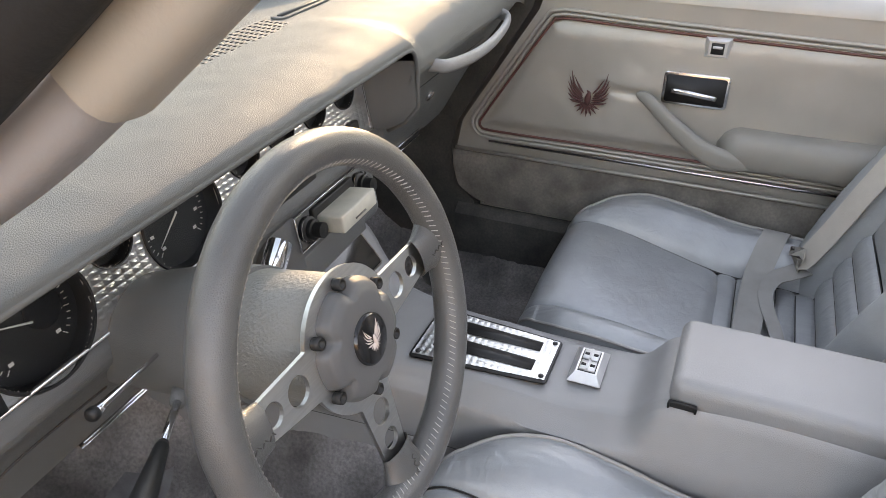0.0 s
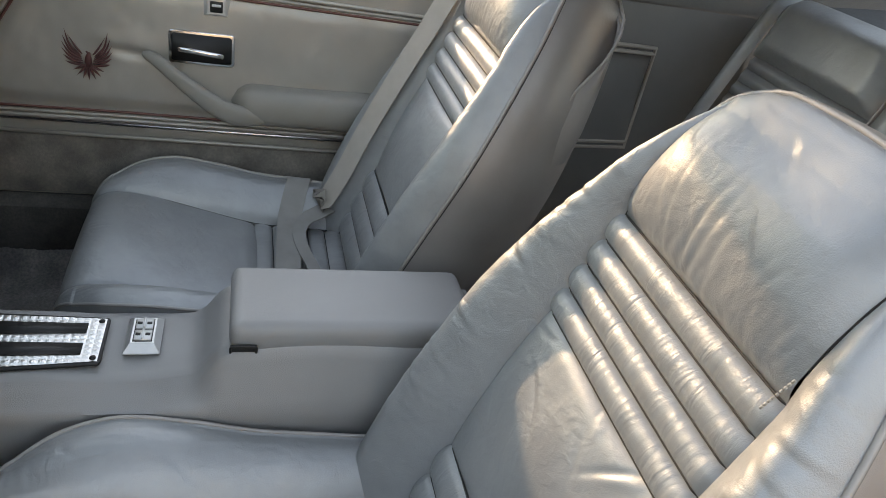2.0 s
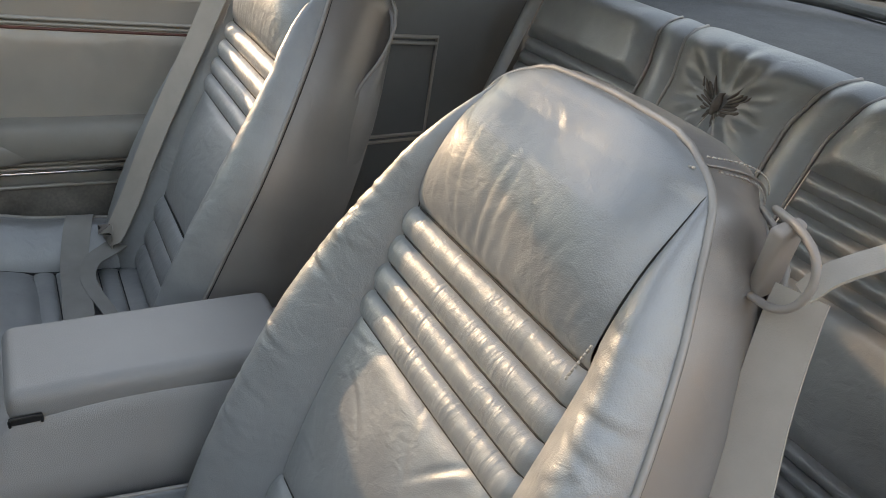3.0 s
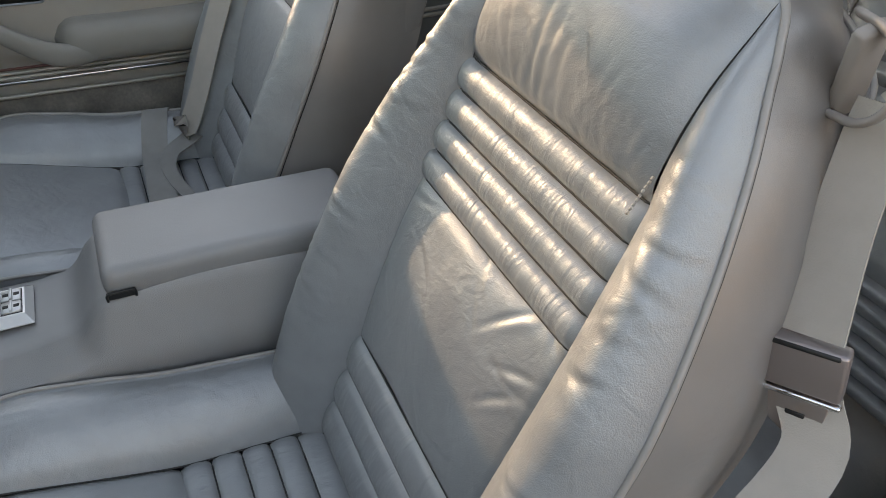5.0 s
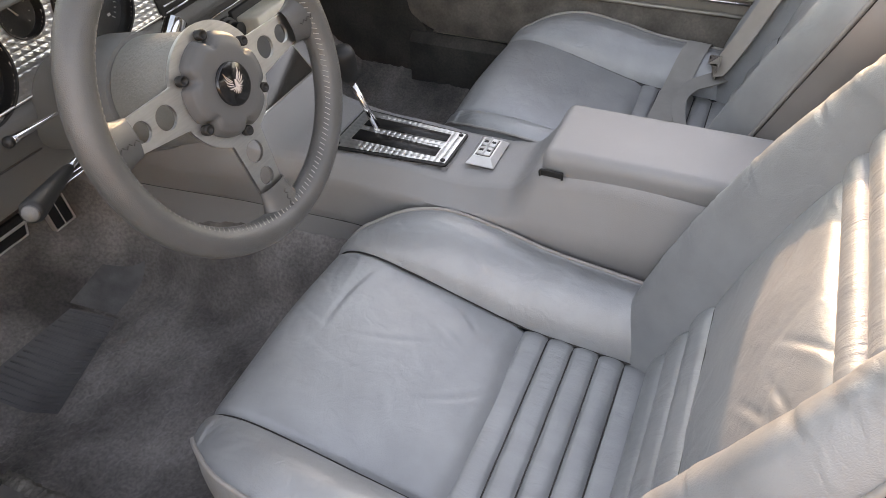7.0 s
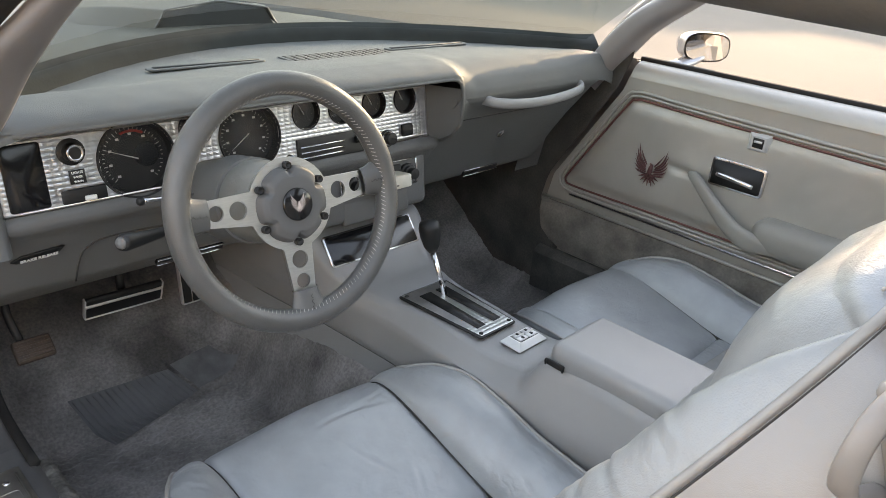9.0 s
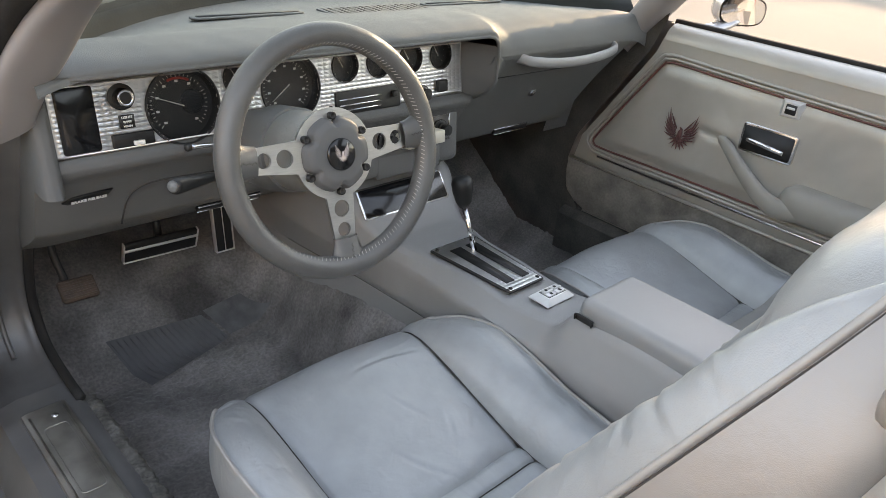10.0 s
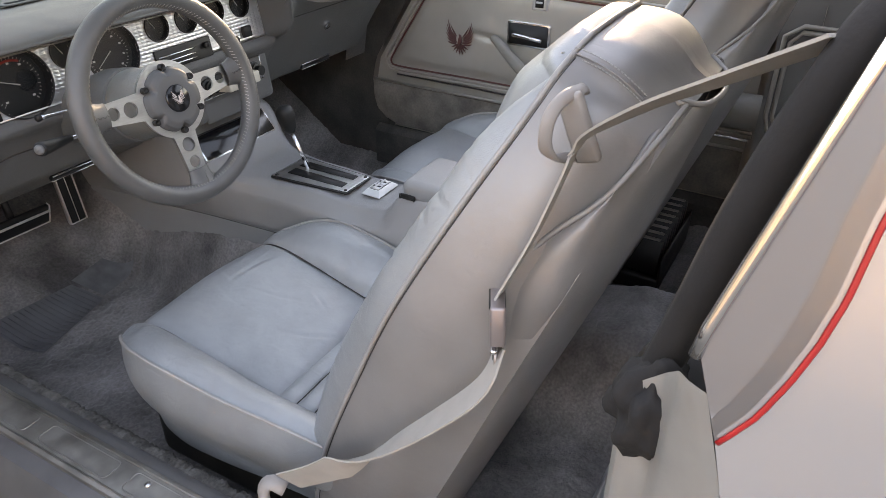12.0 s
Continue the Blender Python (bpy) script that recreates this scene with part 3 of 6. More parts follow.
part("scoop_body", sheet(scoop_point, 41, 14), BONNET_PAINT, scoop)
mouth = [scoop_point(k / 40, 0.0) for k in range(41)]
part("scoop_opening", ([(0.033 + (p[0] - 0.033) * 0.96, p[1] + 0.004, lerp(0.878, p[2], 0.93)) for p in mouth] + [(0.033, 0.929, 0.878)], [(k + 1, k, 41) for k in range(40)]), material("scoop_black", (0.03, 0.033, 0.036), 0.5, 0, 0, 0.01, 0.2, 0.1), scoop, "dark glossy scoop end", smooth=False)
part("scoop_rim", tube([(p[0], p[1], p[2]) for p in mouth], 0.0022, 6), PAINT_DARK, scoop)
# kick panels and hinge pillars
def kick_point(u, v):
    z = lerp(0.16, lerp(0.92, 0.83, min(1, u * 2)), v)
    return (-0.696, lerp(opening_y(z) + 0.012, 0.98, u), z)


kick = sheet(kick_point, 8, 30)
part("kick_panel", kick, DASH_DARK, body)


def kick_right(u, v):
    z = lerp(0.16, lerp(0.93, 0.83, min(1, u * 2)), v)
    return (0.70, lerp(float(np.interp(z, [0.345, 0.39, 0.48, 0.55, 0.82, 0.90], [0.30, 0.345, 0.36, 0.345, 0.18, 0.15])), 0.98, u), z)


part("kick_panel", sheet(kick_right, 8, 30), SHADED_FOOT_CARPET, body, "carpeted kick panel, footwell shade put into its colour")
part("firewall", sheet(lambda u, v: (lerp(-0.72, 0.72, u), 0.97, lerp(0.1, 0.80, v)), 2, 2), CARPET, body)


# ---- front seats ----
LEAN_S, LEAN_C = math.sin(radians(20.7)), math.cos(radians(20.7))
CUSH = spline([(0.010, 0.25), (0.030, 0.31), (0.040, 0.36), (0.036, 0.405), (0.014, 0.437), (-0.03, 0.446), (-0.10, 0.434), (-0.19, 0.411), (-0.276, 0.391), (-0.36, 0.384), (-0.47, 0.378)], 81)
cush_ap = table([(0.045, 0.188), (0.03, 0.196), (0.0, 0.217), (-0.05, 0.244), (-0.10, 0.256), (-0.2, 0.256), (-0.3, 0.248), (-0.47, 0.238)])
cush_lift = table([(0.045, 0.0), (0.02, 0.0), (0.0, 0.004), (-0.05, 0.024), (-0.10, 0.042), (-0.2, 0.058), (-0.276, 0.063), (-0.47, 0.064)])
back_w = table([(-0.08, 0.222), (0.1, 0.243), (0.3, 0.25), (0.45, 0.245), (0.518, 0.228), (0.587, 0.205), (0.648, 0.179), (0.675, 0.165), (0.706, 0.150), (0.733, 0.132), (0.744, 0.116), (0.754, 0.088), (0.759, 0.056), (0.761, 0.0)])
back_np = table([(-0.08, 0.0), (0.1, 0.015), (0.3, 0.012), (0.45, 0.004), (0.587, -0.010), (0.692, -0.022), (0.761, -0.027)])
back_as = table([(-0.08, 0.135), (0.22, 0.139), (0.577, 0.14), (0.66, 0.138), (0.72, 0.133), (0.735, 0.130), (0.761, 0.05)])
back_bulge = table([(-0.08, 0.02), (0.0, 0.04), (0.1, 0.05), (0.25, 0.055), (0.45, 0.043), (0.6, 0.028), (0.68, 0.014), (0.735, 0.0), (0.785, 0.0)])
shell_line = table([(-0.08, -0.07), (0.45, -0.075), (0.54, -0.089), (0.6, -0.103), (0.652, -0.128), (0.72, -0.142), (0.785, -0.147)])
shell_w = table([(-0.08, 0.20), (0.1, 0.225), (0.45, 0.228), (0.55, 0.213), (0.65, 0.177), (0.72, 0.142), (0.765, 0.105)])


def make_seat(cx, dy, out, label, seed):
    seat = thing("front_seat", label, "car seat", (cx, -0.2 + dy, 0.16), "front bucket seats")

    def W(a, s, n):
        return np.array((cx + a, -0.43 - LEAN_S * s + LEAN_C * n + dy, 0.33 + LEAN_C * s + LEAN_S * n))

    def cush(v):
        k = v * 80
        i = min(int(k), 79)
        return CUSH[i] + (CUSH[i + 1] - CUSH[i]) * (k - i)

    def seam_a(y):
        return 0.152 + 0.008 * min(1, max(0, (y + 0.28) / 0.28))

    rng = random.Random(int(seed * 10))
    worn = 1.0 if out < 0 else 0.45
    folds_seat = crease_set(rng, 16, -0.15, 0.15, -0.27, 0.02, 35, 40) + crease_set(rng, 12, -0.16, 0.16, -0.02, 0.03, 60, 60)
    folds_side = crease_set(rng, 16, 0.15, 0.26, -0.42, 0.03, 70, 50)
    folds_back = crease_set(rng, 14, -0.13, 0.13, 0.22, 0.44, 20, 40)
    folds_head = crease_set(rng, 18, -0.13, 0.13, 0.58, 0.68, 80, 30) + crease_set(rng, 8, -0.13, 0.13, 0.66, 0.76, 20, 60)
    folds_bol = crease_set(rng, 34, 0.13, 0.26, 0.0, 0.72, 20, 45)
    if worn == 1.0:
        folds_seat += [fold(0.06, -0.042, 178, 0.065, 0.0050), fold(-0.01, -0.241, -54, 0.047, 0.0046), fold(0.075, -0.196, 60, 0.032, 0.004), fold(0.027, -0.133, -64, 0.041, 0.0036), fold(0.112, -0.211, 46, 0.022, 0.004), fold(-0.062, -0.174, 20, 0.02, 0.004)]
        folds_back += [fold(-0.078, 0.425, 132, 0.046, 0.0040), fold(-0.105, 0.354, 135, 0.03, 0.003), fold(-0.125, 0.438, 40, 0.02, 0.004), fold(-0.11, 0.388, 153, 0.029, 0.003)]
        folds_bol += [fold(0.200, 0.568, 6, 0.03, 0.0042), fold(0.192, 0.613, 11, 0.022, 0.0040), fold(0.200, 0.540, -10, 0.02, 0.0036), fold(0.200, 0.465, 20, 0.022, 0.0034), fold(0.205, 0.36, 12, 0.03, 0.003), fold(0.205, 0.25, 24, 0.035, 0.0034)]

    def panel(u, v):
        y, z = cush(v)
        a = (2 * u - 1) * seam_a(y)
        e = 1 - abs(2 * u - 1)
        z += 0.010 * (1 - (2 * u - 1) ** 2) - 0.006 * math.exp(-(e * 0.15 / 0.006) ** 2)
        p = (cx + a, y + dy, z)
        w = 0.0030 * wrinkle(p, 0.10, seed)
        if y < -0.255:
            w -= 0.006 * ((-0.255 - y) / 0.021) ** 2
        return (p[0], p[1], z + w - 0.45 * worn * creased(folds_seat, a, y))

    V_RIB = next(i for i in range(81) if CUSH[i][0] < -0.276 and i > 30) / 80
    cushion = part("seat_cushion", sheet(lambda u, v: panel(u, v * V_RIB), 110, 150), LEATHER, seat, "silver-grey leather seat panel with soft creases")
    # cross ribs behind the smooth panel
    edges = [-0.276, -0.313, -0.350, -0.386, -0.422, -0.475]
    for k in range(5):
        y0, y1 = edges[k], edges[k + 1]

        def rib(u, v, y0=y0, y1=y1, k=k):
            y = lerp(y0, y1, v)
            z = 0.391 - 0.012 * (-0.276 - y) / -0.2 * -1 - 0.002
            a = (2 * u - 1) * seam_a(y)
            e = 1 - abs(2 * u - 1)
            h = (0.0072 if k < 4 else 0.005) * math.sin(math.pi * v) ** 0.42 - 0.0045
            h -= 0.006 * math.exp(-(e * 0.15 / 0.006) ** 2)
            return (cx + a, y + dy, z + h + 0.0010 * wrinkle((a + y * 2, y, 0), 0.03, seed + k))
        part("rib", sheet(rib, 36, 11), RIB_LEATHER, seat)
        part("seam", tube([Vector(rib(u, 0.0)) + Vector((0, 0, 0.0012)) for u in np.linspace(0.005, 0.995, 24)], 0.0011, 5), SEAM, seat)
    # side bolsters
    corners = []
    for sg in (-1, 1):
        def bolster(u, v, sg=sg):
            y, z = cush(v)
            a0, a1 = seam_a(y), cush_ap(y)
            if v < 0.3:
                a1 = min(a1, 0.192 - 0.012 * (0.3 - v) / 0.3)
            lift = cush_lift(y) + (0.002 if y > 0 else 0)
            b = 0.006 + 0.30 * lift
            z += lift * u ** 0.8 + b * math.sin(math.pi * min(1, u * 1.05)) - 0.006 * math.exp(-(u * 0.09 / 0.006) ** 2)
            p = (cx + sg * lerp(a0, a1, u), y + dy, z)
            z += 0.0013 * wrinkle(p, 0.06, seed + 9) * (0.3 + math.sin(math.pi * u)) + 0.0008 * wrinkle((p[0] * 3, p[1] + p[0] * 2, p[2]), 0.02, seed) * math.sin(math.pi * u)
            return (p[0], p[1], z - 1.0 * worn * creased(folds_side, abs(p[0] - cx), y) * math.sin(math.pi * min(1, u)))
        bol = sheet(lambda u, v: bolster(u, 0.12 + 0.88 * v), 40, 150)
        part("bolster", bol if sg < 0 else flip(bol), LEATHER, seat)
        part("seam", tube([Vector(bolster(0.0, v)) + Vector((0, 0, 0.0015)) for v in np.linspace(0.2, 1, 50)], 0.0011, 5), SEAM, seat)

        def skirt(u, v, sg=sg):
            q = bolster(1.0, 0.12 + 0.88 * v, sg)
            full = min(1, v / 0.22)
            z0 = lerp(0.312, 0.275, full)
            a = (abs(q[0] - cx) + 0.018 * full * math.sin(math.pi * min(1, u * 1.25)) - 0.028 * u)
            return (cx + sg * a, q[1] - lerp(0.03, 0.01, full) * u, lerp(q[2] - 0.002, z0, u) + 0.0015 * wrinkle(q, 0.05, seed + u * 3))
        sk = sheet(skirt, 14, 60)
        part("skirt", flip(sk) if sg < 0 else sk, LEATHER, seat)
        pipe = [Vector(bolster(1.0, 0.36 + 0.64 * k / 70, sg)) + Vector((sg * 0.0002, 0, 0.0004)) for k in range(71)]
        part("piping", tube(pipe, 0.0028, 6), PIPING, seat)
        corners.append(pipe[0])
    front = spline([tuple(corners[0]), (cx - 0.165, 0.0375 + dy, 0.397), (cx - 0.08, 0.0385 + dy, 0.395), (cx + 0.08, 0.0385 + dy, 0.395), (cx + 0.165, 0.0375 + dy, 0.397), tuple(corners[1])], 44)
    part("piping", tube(front, 0.0028, 6), PIPING, seat)
    part("front_skirt", sheet(lambda u, v: (cx + lerp(-0.176, 0.176, u), 0.026 - 0.03 * v + dy - 0.03 * abs(2 * u - 1) ** 6, lerp(0.36, 0.255, v)), 40, 6), LEATHER_SIDE, seat)
    part("seat_base", rbox((0.39, 0.39, 0.15), 0.02, 2, pose(cx, -0.195 + dy, 0.235)), SEAT_BASE, seat, "dark seat frame under the cushion")

    # backrest
    def smooth(u, v):
        s = lerp(0.22, 0.44, v)
        a = (2 * u - 1) * back_as(s) * 1.05
        e = 1 - abs(2 * u - 1)
        n = 0.010 * (1 - (2 * u - 1) ** 2) * math.sin(math.pi * v) ** 0.4 - 0.004 * math.exp(-(e * 0.14 / 0.006) ** 2)
        n += 0.006 * math.sin(math.pi * v) - 0.0045 * (math.exp(-((1 - v) * 0.22 / 0.008) ** 2) + math.exp(-(v * 0.22 / 0.008) ** 2)) * (1 - (2 * u - 1) ** 2) - 0.003
        p = W(a, s, n)
        n += 0.003 * wrinkle(p, 0.09, seed + 2)
        return W(a, s, n - 0.6 * worn * creased(folds_back, a, s))
    part("back_panel", flip(sheet(smooth, 90, 80)), LEATHER, seat, "smooth silver-grey leather back panel")
    for s0, s1, count in ((0.06, 0.22, 3), (0.44, 0.577, 4)):
        for k in range(count):
            r0, r1 = lerp(s0, s1, k / count), lerp(s0, s1, (k + 1) / count)

            def rib(u, v, r0=r0, r1=r1, k=k):
                s = lerp(r0, r1, v)
                a = (2 * u - 1) * back_as(s) * 1.05
                e = 1 - abs(2 * u - 1)
                n = 0.0105 * math.sin(math.pi * v) ** 0.5 - 0.005 - 0.006 * math.exp(-(e * 0.14 / 0.006) ** 2)
                p = W(a, s, n)
                n += 0.0010 * wrinkle((p[0] * 1.6 + s * 0.5, p[1] * 0.3, p[2] * 0.3), 0.019, seed + k) * math.sin(math.pi * v) ** 0.6
                return W(a, s, n)
            part("rib", flip(sheet(rib, 40, 11)), RIB_LEATHER, seat)
            for e in ((0.0, 1.0) if k == count - 1 else (0.0,)):
                part("seam", tube([rib(u, e) + np.array((0, 0.0012, 0.0004)) for u in np.linspace(0.005, 0.995, 24)], 0.0011, 5), SEAM, seat)
    part("lower_panel", flip(sheet(lambda u, v: W((2 * u - 1) * 0.147, lerp(-0.06, 0.06, v), -0.006), 8, 6)), LEATHER, seat)

    def head_seam(s):
        return lerp(0, back_np(s), min(1, max(0, (s - 0.6) / 0.12))) + 0.012 * math.sin(math.pi * min(1, max(0, (s - 0.577) / 0.165)))

    def head(u, v):
        s = 0.577 + 0.1838 * (1 - (1 - v) ** 1.5)
        hw = back_as(s) if s < 0.735 else back_w(s)
        t = 2 * u - 1
        a = t * hw
        pad = 0.034 * min(1, v / 0.45) ** 0.6 * (1 - v ** 5) ** 0.5 * (1 - abs(t) ** 5)
        edge = head_seam(s)
        n = edge + pad - 0.006 * math.exp(-(v / 0.03) ** 2)
        p = W(a, s, n)
        n += 0.0018 * wrinkle(p, 0.08, seed + 5) * (1 - t ** 4) + 0.0009 * wrinkle((p[0] * 3.4 + p[2], p[1], p[2]), 0.03, seed) * math.exp(-(v / 0.28) ** 2)
        return W(a, s, n - 0.45 * worn * creased(folds_head, a, s) * (1 - t ** 4))
    part("headrest", flip(sheet(head, 100, 80)), LEATHER, seat, "padded leather headrest panel with fine creases")
    for sg in (-1, 1):
        def bolster(u, v, sg=sg):
            s = lerp(-0.07, 0.735, v)
            a = lerp(back_as(s), back_w(s), u)
            low = min(1, max(0, (s + 0.07) / 0.05)) ** 0.5
            n = lerp(head_seam(s), back_np(s), u) * low + back_bulge(s) * low * math.sin(math.pi * u ** 1.3) ** 0.8
            n -= (0.007 if s < 0.6 else 0.003) * math.exp(-(u * 0.1 / 0.006) ** 2)
            p = W(sg * a, s, n)
            n += (0.0011 * wrinkle(p, 0.08, seed + 7) + 0.0009 * wrinkle((p[0] * 0.8 + p[2], p[1], p[2] * 2.2), 0.04, seed + 3)) * math.sin(math.pi * u)
            return W(sg * a, s, n - 0.8 * worn * creased(folds_bol, a, s) * math.sin(math.pi * u))
        bol = sheet(bolster, 36, 200)
        part("bolster", flip(bol) if sg > 0 else bol, LEATHER, seat)
        part("seam", tube([bolster(0.0, v) + np.array((0, 0.0015, 0.0005)) for v in np.linspace(0.1, 1, 60)], 0.0009, 5), SEAM, seat)
    # rim outline over the top, piping and the rear cover
    half = [(back_w(s), s, back_np(s)) for s in list(np.linspace(-0.07, 0.70, 40)) + [0.761 - 0.061 * (1 - k / 16) ** 2 for k in range(1, 16)]]
    rim = half + [(0, 0.761, -0.027)] + [(-a, s, n) for a, s, n in reversed(half)]
    part("piping", tube([W(a * 1.004, s + (0.002 if abs(a) < 0.1 else 0), n) for a, s, n in rim], 0.0033, 7), PIPING, seat)
    part("seam", tube([W(a * 1.006, s, n - 0.0045) for a, s, n in rim], 0.0009, 5), SEAM, seat)

    def cover(u, v):
        k = u * (len(rim) - 1)
        i = min(int(k), len(rim) - 2)
        a, s, n = np.array(rim[i]) + (np.array(rim[i + 1]) - np.array(rim[i])) * (k - i)
        puff = 0.012 * math.sin(math.pi * min(1, v * 1.2))
        aa = abs(a) + puff * min(1, abs(a) / 0.1) - 0.012 * v * v
        d = lerp(n, -0.150, v)
        return W(math.copysign(max(0, aa), a), s + puff * (1 if abs(a) < 0.12 else 0) - 0.012 * v * v * (s > 0.6), d)
    part("rear_cover", sheet(cover, len(rim), 12), LEATHER_SIDE, seat, "smooth grey vinyl sides and rear cover")

    half_n = len(rim) // 2

    def fill(u, v):
        i = round(v * half_n)
        return lerp(cover(i / (len(rim) - 1), 1.0), cover(1 - i / (len(rim) - 1), 1.0), u)
    part("back_cover", flip(sheet(fill, 12, half_n + 1)), LEATHER_SIDE, seat)

    def shell(u, v):
        s = lerp(-0.07, 0.742, v)
        w = shell_w(s)
        if s > 0.69:
            w *= math.sqrt(max(0.0, 1 - ((s - 0.69) / 0.0525) ** 2)) * 0.4 + 0.6
        nl, nb = shell_line(s), -0.165 + 0.014 * max(0, (s - 0.55) / 0.19)
        t = 2 * u - 1
        f = abs(t)
        if f > 0.8:
            q = (f - 0.8) / 0.2
            return W(math.copysign(w + 0.006 * math.sin(q * math.pi), t), s, lerp(nb + 0.02, nl, q))
        q = f / 0.8
        return W(t / 0.8 * w, s, nb - 0.015 * (1 - q * q) + 0.02 * q ** 8)
    # double-stitched seam down the side of the cover
    near = sum(min(range(len(rim)), key=lambda i: abs(rim[i][1] - at) + (1 if rim[i][0] * out < 0 else 0)) for at in (0.728, 0.758)) / 2 / (len(rim) - 1)
    line = [np.array(cover(near + 0.012 * v * (1 if out < 0 else -1), v)) for v in np.linspace(0.0, 0.7, 22)]
    grow = np.array((out * 0.0018, -0.0006, 0.0022))
    part("side_seam", tube([p + 0.4 * grow for p in line], 0.0012, 5), LEATHER_SIDE, seat)
    for dz in (-0.005, 0.005):
        part("stitching", join(*[tube([lerp(line[i], line[i + 1], 0.1) + grow + np.array((0, 0, dz)), lerp(line[i], line[i + 1], 0.75) + grow + np.array((0, 0, dz))], 0.0008, 4) for i in range(len(line) - 1)]), STITCH, seat, "double row of pale stitches")
    part("back_shell", sheet(shell, 31, 30), LEATHER_SIDE, seat, "moulded grey back shell with a bright edge trim")
    edge = [np.array(shell(0.0, v)) for v in np.linspace(0, 1, 40)] + [np.array(shell(u, 1.0)) for u in np.linspace(0.05, 0.95, 24)] + [np.array(shell(1.0, v)) for v in np.linspace(1, 0, 40)]
    mid = np.array(W(0, 0.3, -0.12))
    part("shell_trim", tube([p + 0.004 * (p - mid) / np.linalg.norm(p - mid) for p in edge], 0.003, 6), PIPING, seat)
    # seam stitches on the headrest corner
    for st, (a0, s0, a1, s1) in enumerate(((0.142, 0.60, 0.137, 0.565), (0.117, 0.742, 0.085, 0.735))):
        vs = []
        for k in range(9):
            f = k / 9
            c0 = W(out * lerp(a0, a1, f), lerp(s0, s1, f), 0.012 if st == 0 else -0.016)
            c1 = W(out * lerp(a0, a1, f + 0.07), lerp(s0, s1, f + 0.07), 0.012 if st == 0 else -0.016)
            vs.append(tube([c0, c1], 0.0012, 5))
        part("stitching", join(*vs), STITCH, seat, "pale seam stitches")
    return seat, W


driver_seat, DW = make_seat(-0.372, 0.0, -1, "silver-grey leather bucket seat with ribbed inserts and piping", 1.3)
passenger_seat, PW = make_seat(0.374, -0.008, 1, "silver-grey leather bucket seat beside the far door", 7.7)


# ---- steering wheel ----
HUB = Vector((-0.3787, 0.009, 0.806))
TH = radians(16.3)
WM = axes(HUB, (1, -0.04, 0), (0, math.sin(TH), math.cos(TH)))   # local z points at the driver
wheel = thing("steering_wheel", "grey leather three-spoke steering wheel with drilled aluminium spokes", "steering wheel", HUB)


def rim_point(a, b, rc=0.1625, r=0.0165):
    return WM @ Vector(((rc + r * math.cos(b)) * math.cos(a), (rc + r * math.cos(b)) * math.sin(a), r * 1.05 * math.sin(b)))


part("rim", sheet(lambda u, v: rim_point(u * 2 * math.pi, v * 2 * math.pi, r=0.0165 + 0.0003 * wrinkle((math.cos(u * 6.28) * 3, math.sin(u * 6.28) * 3, v), 0.4)), 120, 18, True, True), WHEEL_LEATHER, wheel, "grey leather rim")
st = []
for k in range(150):
    a = 2 * math.pi * k / 150
    st.append(tube([rim_point(a, 2.35, r=0.0167), rim_point(a + 0.018, 2.72, r=0.0167)], 0.0005, 4))
part("stitching", join(*st), STITCH, wheel, "pale lacing along the rim")


def spoke(ang):
    bm = bmesh.new()
    x0, x1 = 0.040, 0.135
    outer = [(x0, -0.030), (0.062, -0.0225), (x1, -0.0165), (x1, 0.0165), (0.062, 0.0225), (x0, 0.030)]
    loops = [outer]
    for cx, r in ((0.079, 0.0125), (0.110, 0.0105)):
        loops.append([(cx + r * math.cos(2 * math.pi * k / 20), r * math.sin(2 * math.pi * k / 20)) for k in range(20)])
    es = []
    for lp in loops:
        vs = [bm.verts.new((x, y, 0)) for x, y in lp]
        es += [bm.edges.new((vs[i], vs[(i + 1) % len(vs)])) for i in range(len(vs))]
    bmesh.ops.triangle_fill(bm, use_beauty=True, use_dissolve=False, edges=es)
    r = bmesh.ops.extrude_face_region(bm, geom=bm.faces[:])
    bmesh.ops.translate(bm, verts=[v for v in r["geom"] if isinstance(v, bmesh.types.BMVert)], vec=(0, 0, 0.004))
    bmesh.ops.recalc_face_normals(bm, faces=bm.faces)
    bmesh.ops.transform(bm, matrix=WM @ pose(0, 0, -0.008, 0, 0, ang), verts=bm.verts)
    return bm


for ang in (176, 4, 270):
    part("spoke", spoke(ang), ALUMINIUM, wheel, "brushed aluminium spoke with two round holes", smooth=False)
    cuff = []
    for k in range(9):
        f = k / 8
        r = lerp(0.1215, 0.159, f)
        cuff.append((r, lerp(0.0205, 0.035, f ** 2), lerp(0.0075, 0.0168, f)))
    cm = WM @ pose(0, 0, -0.004, 0, 0, ang)
    part("spoke_cuff", sheet(lambda u, v: cm @ Vector((cuff[round(v * 8)][0], cuff[round(v * 8)][1] * math.cos(2 * math.pi * u), cuff[round(v * 8)][2] * math.sin(2 * math.pi * u))), 20, 9, True), WHEEL_LEATHER, wheel)
    lace = [tube([cm @ Vector((r, 0.001 * (-1) ** k, 0.0165)), cm @ Vector((r + 0.003, -0.002 * (-1) ** k, 0.0168))], 0.0005, 4) for k, r in enumerate(np.linspace(0.128, 0.16, 9))]
    part("stitching", join(*lace), SEAM, wheel)
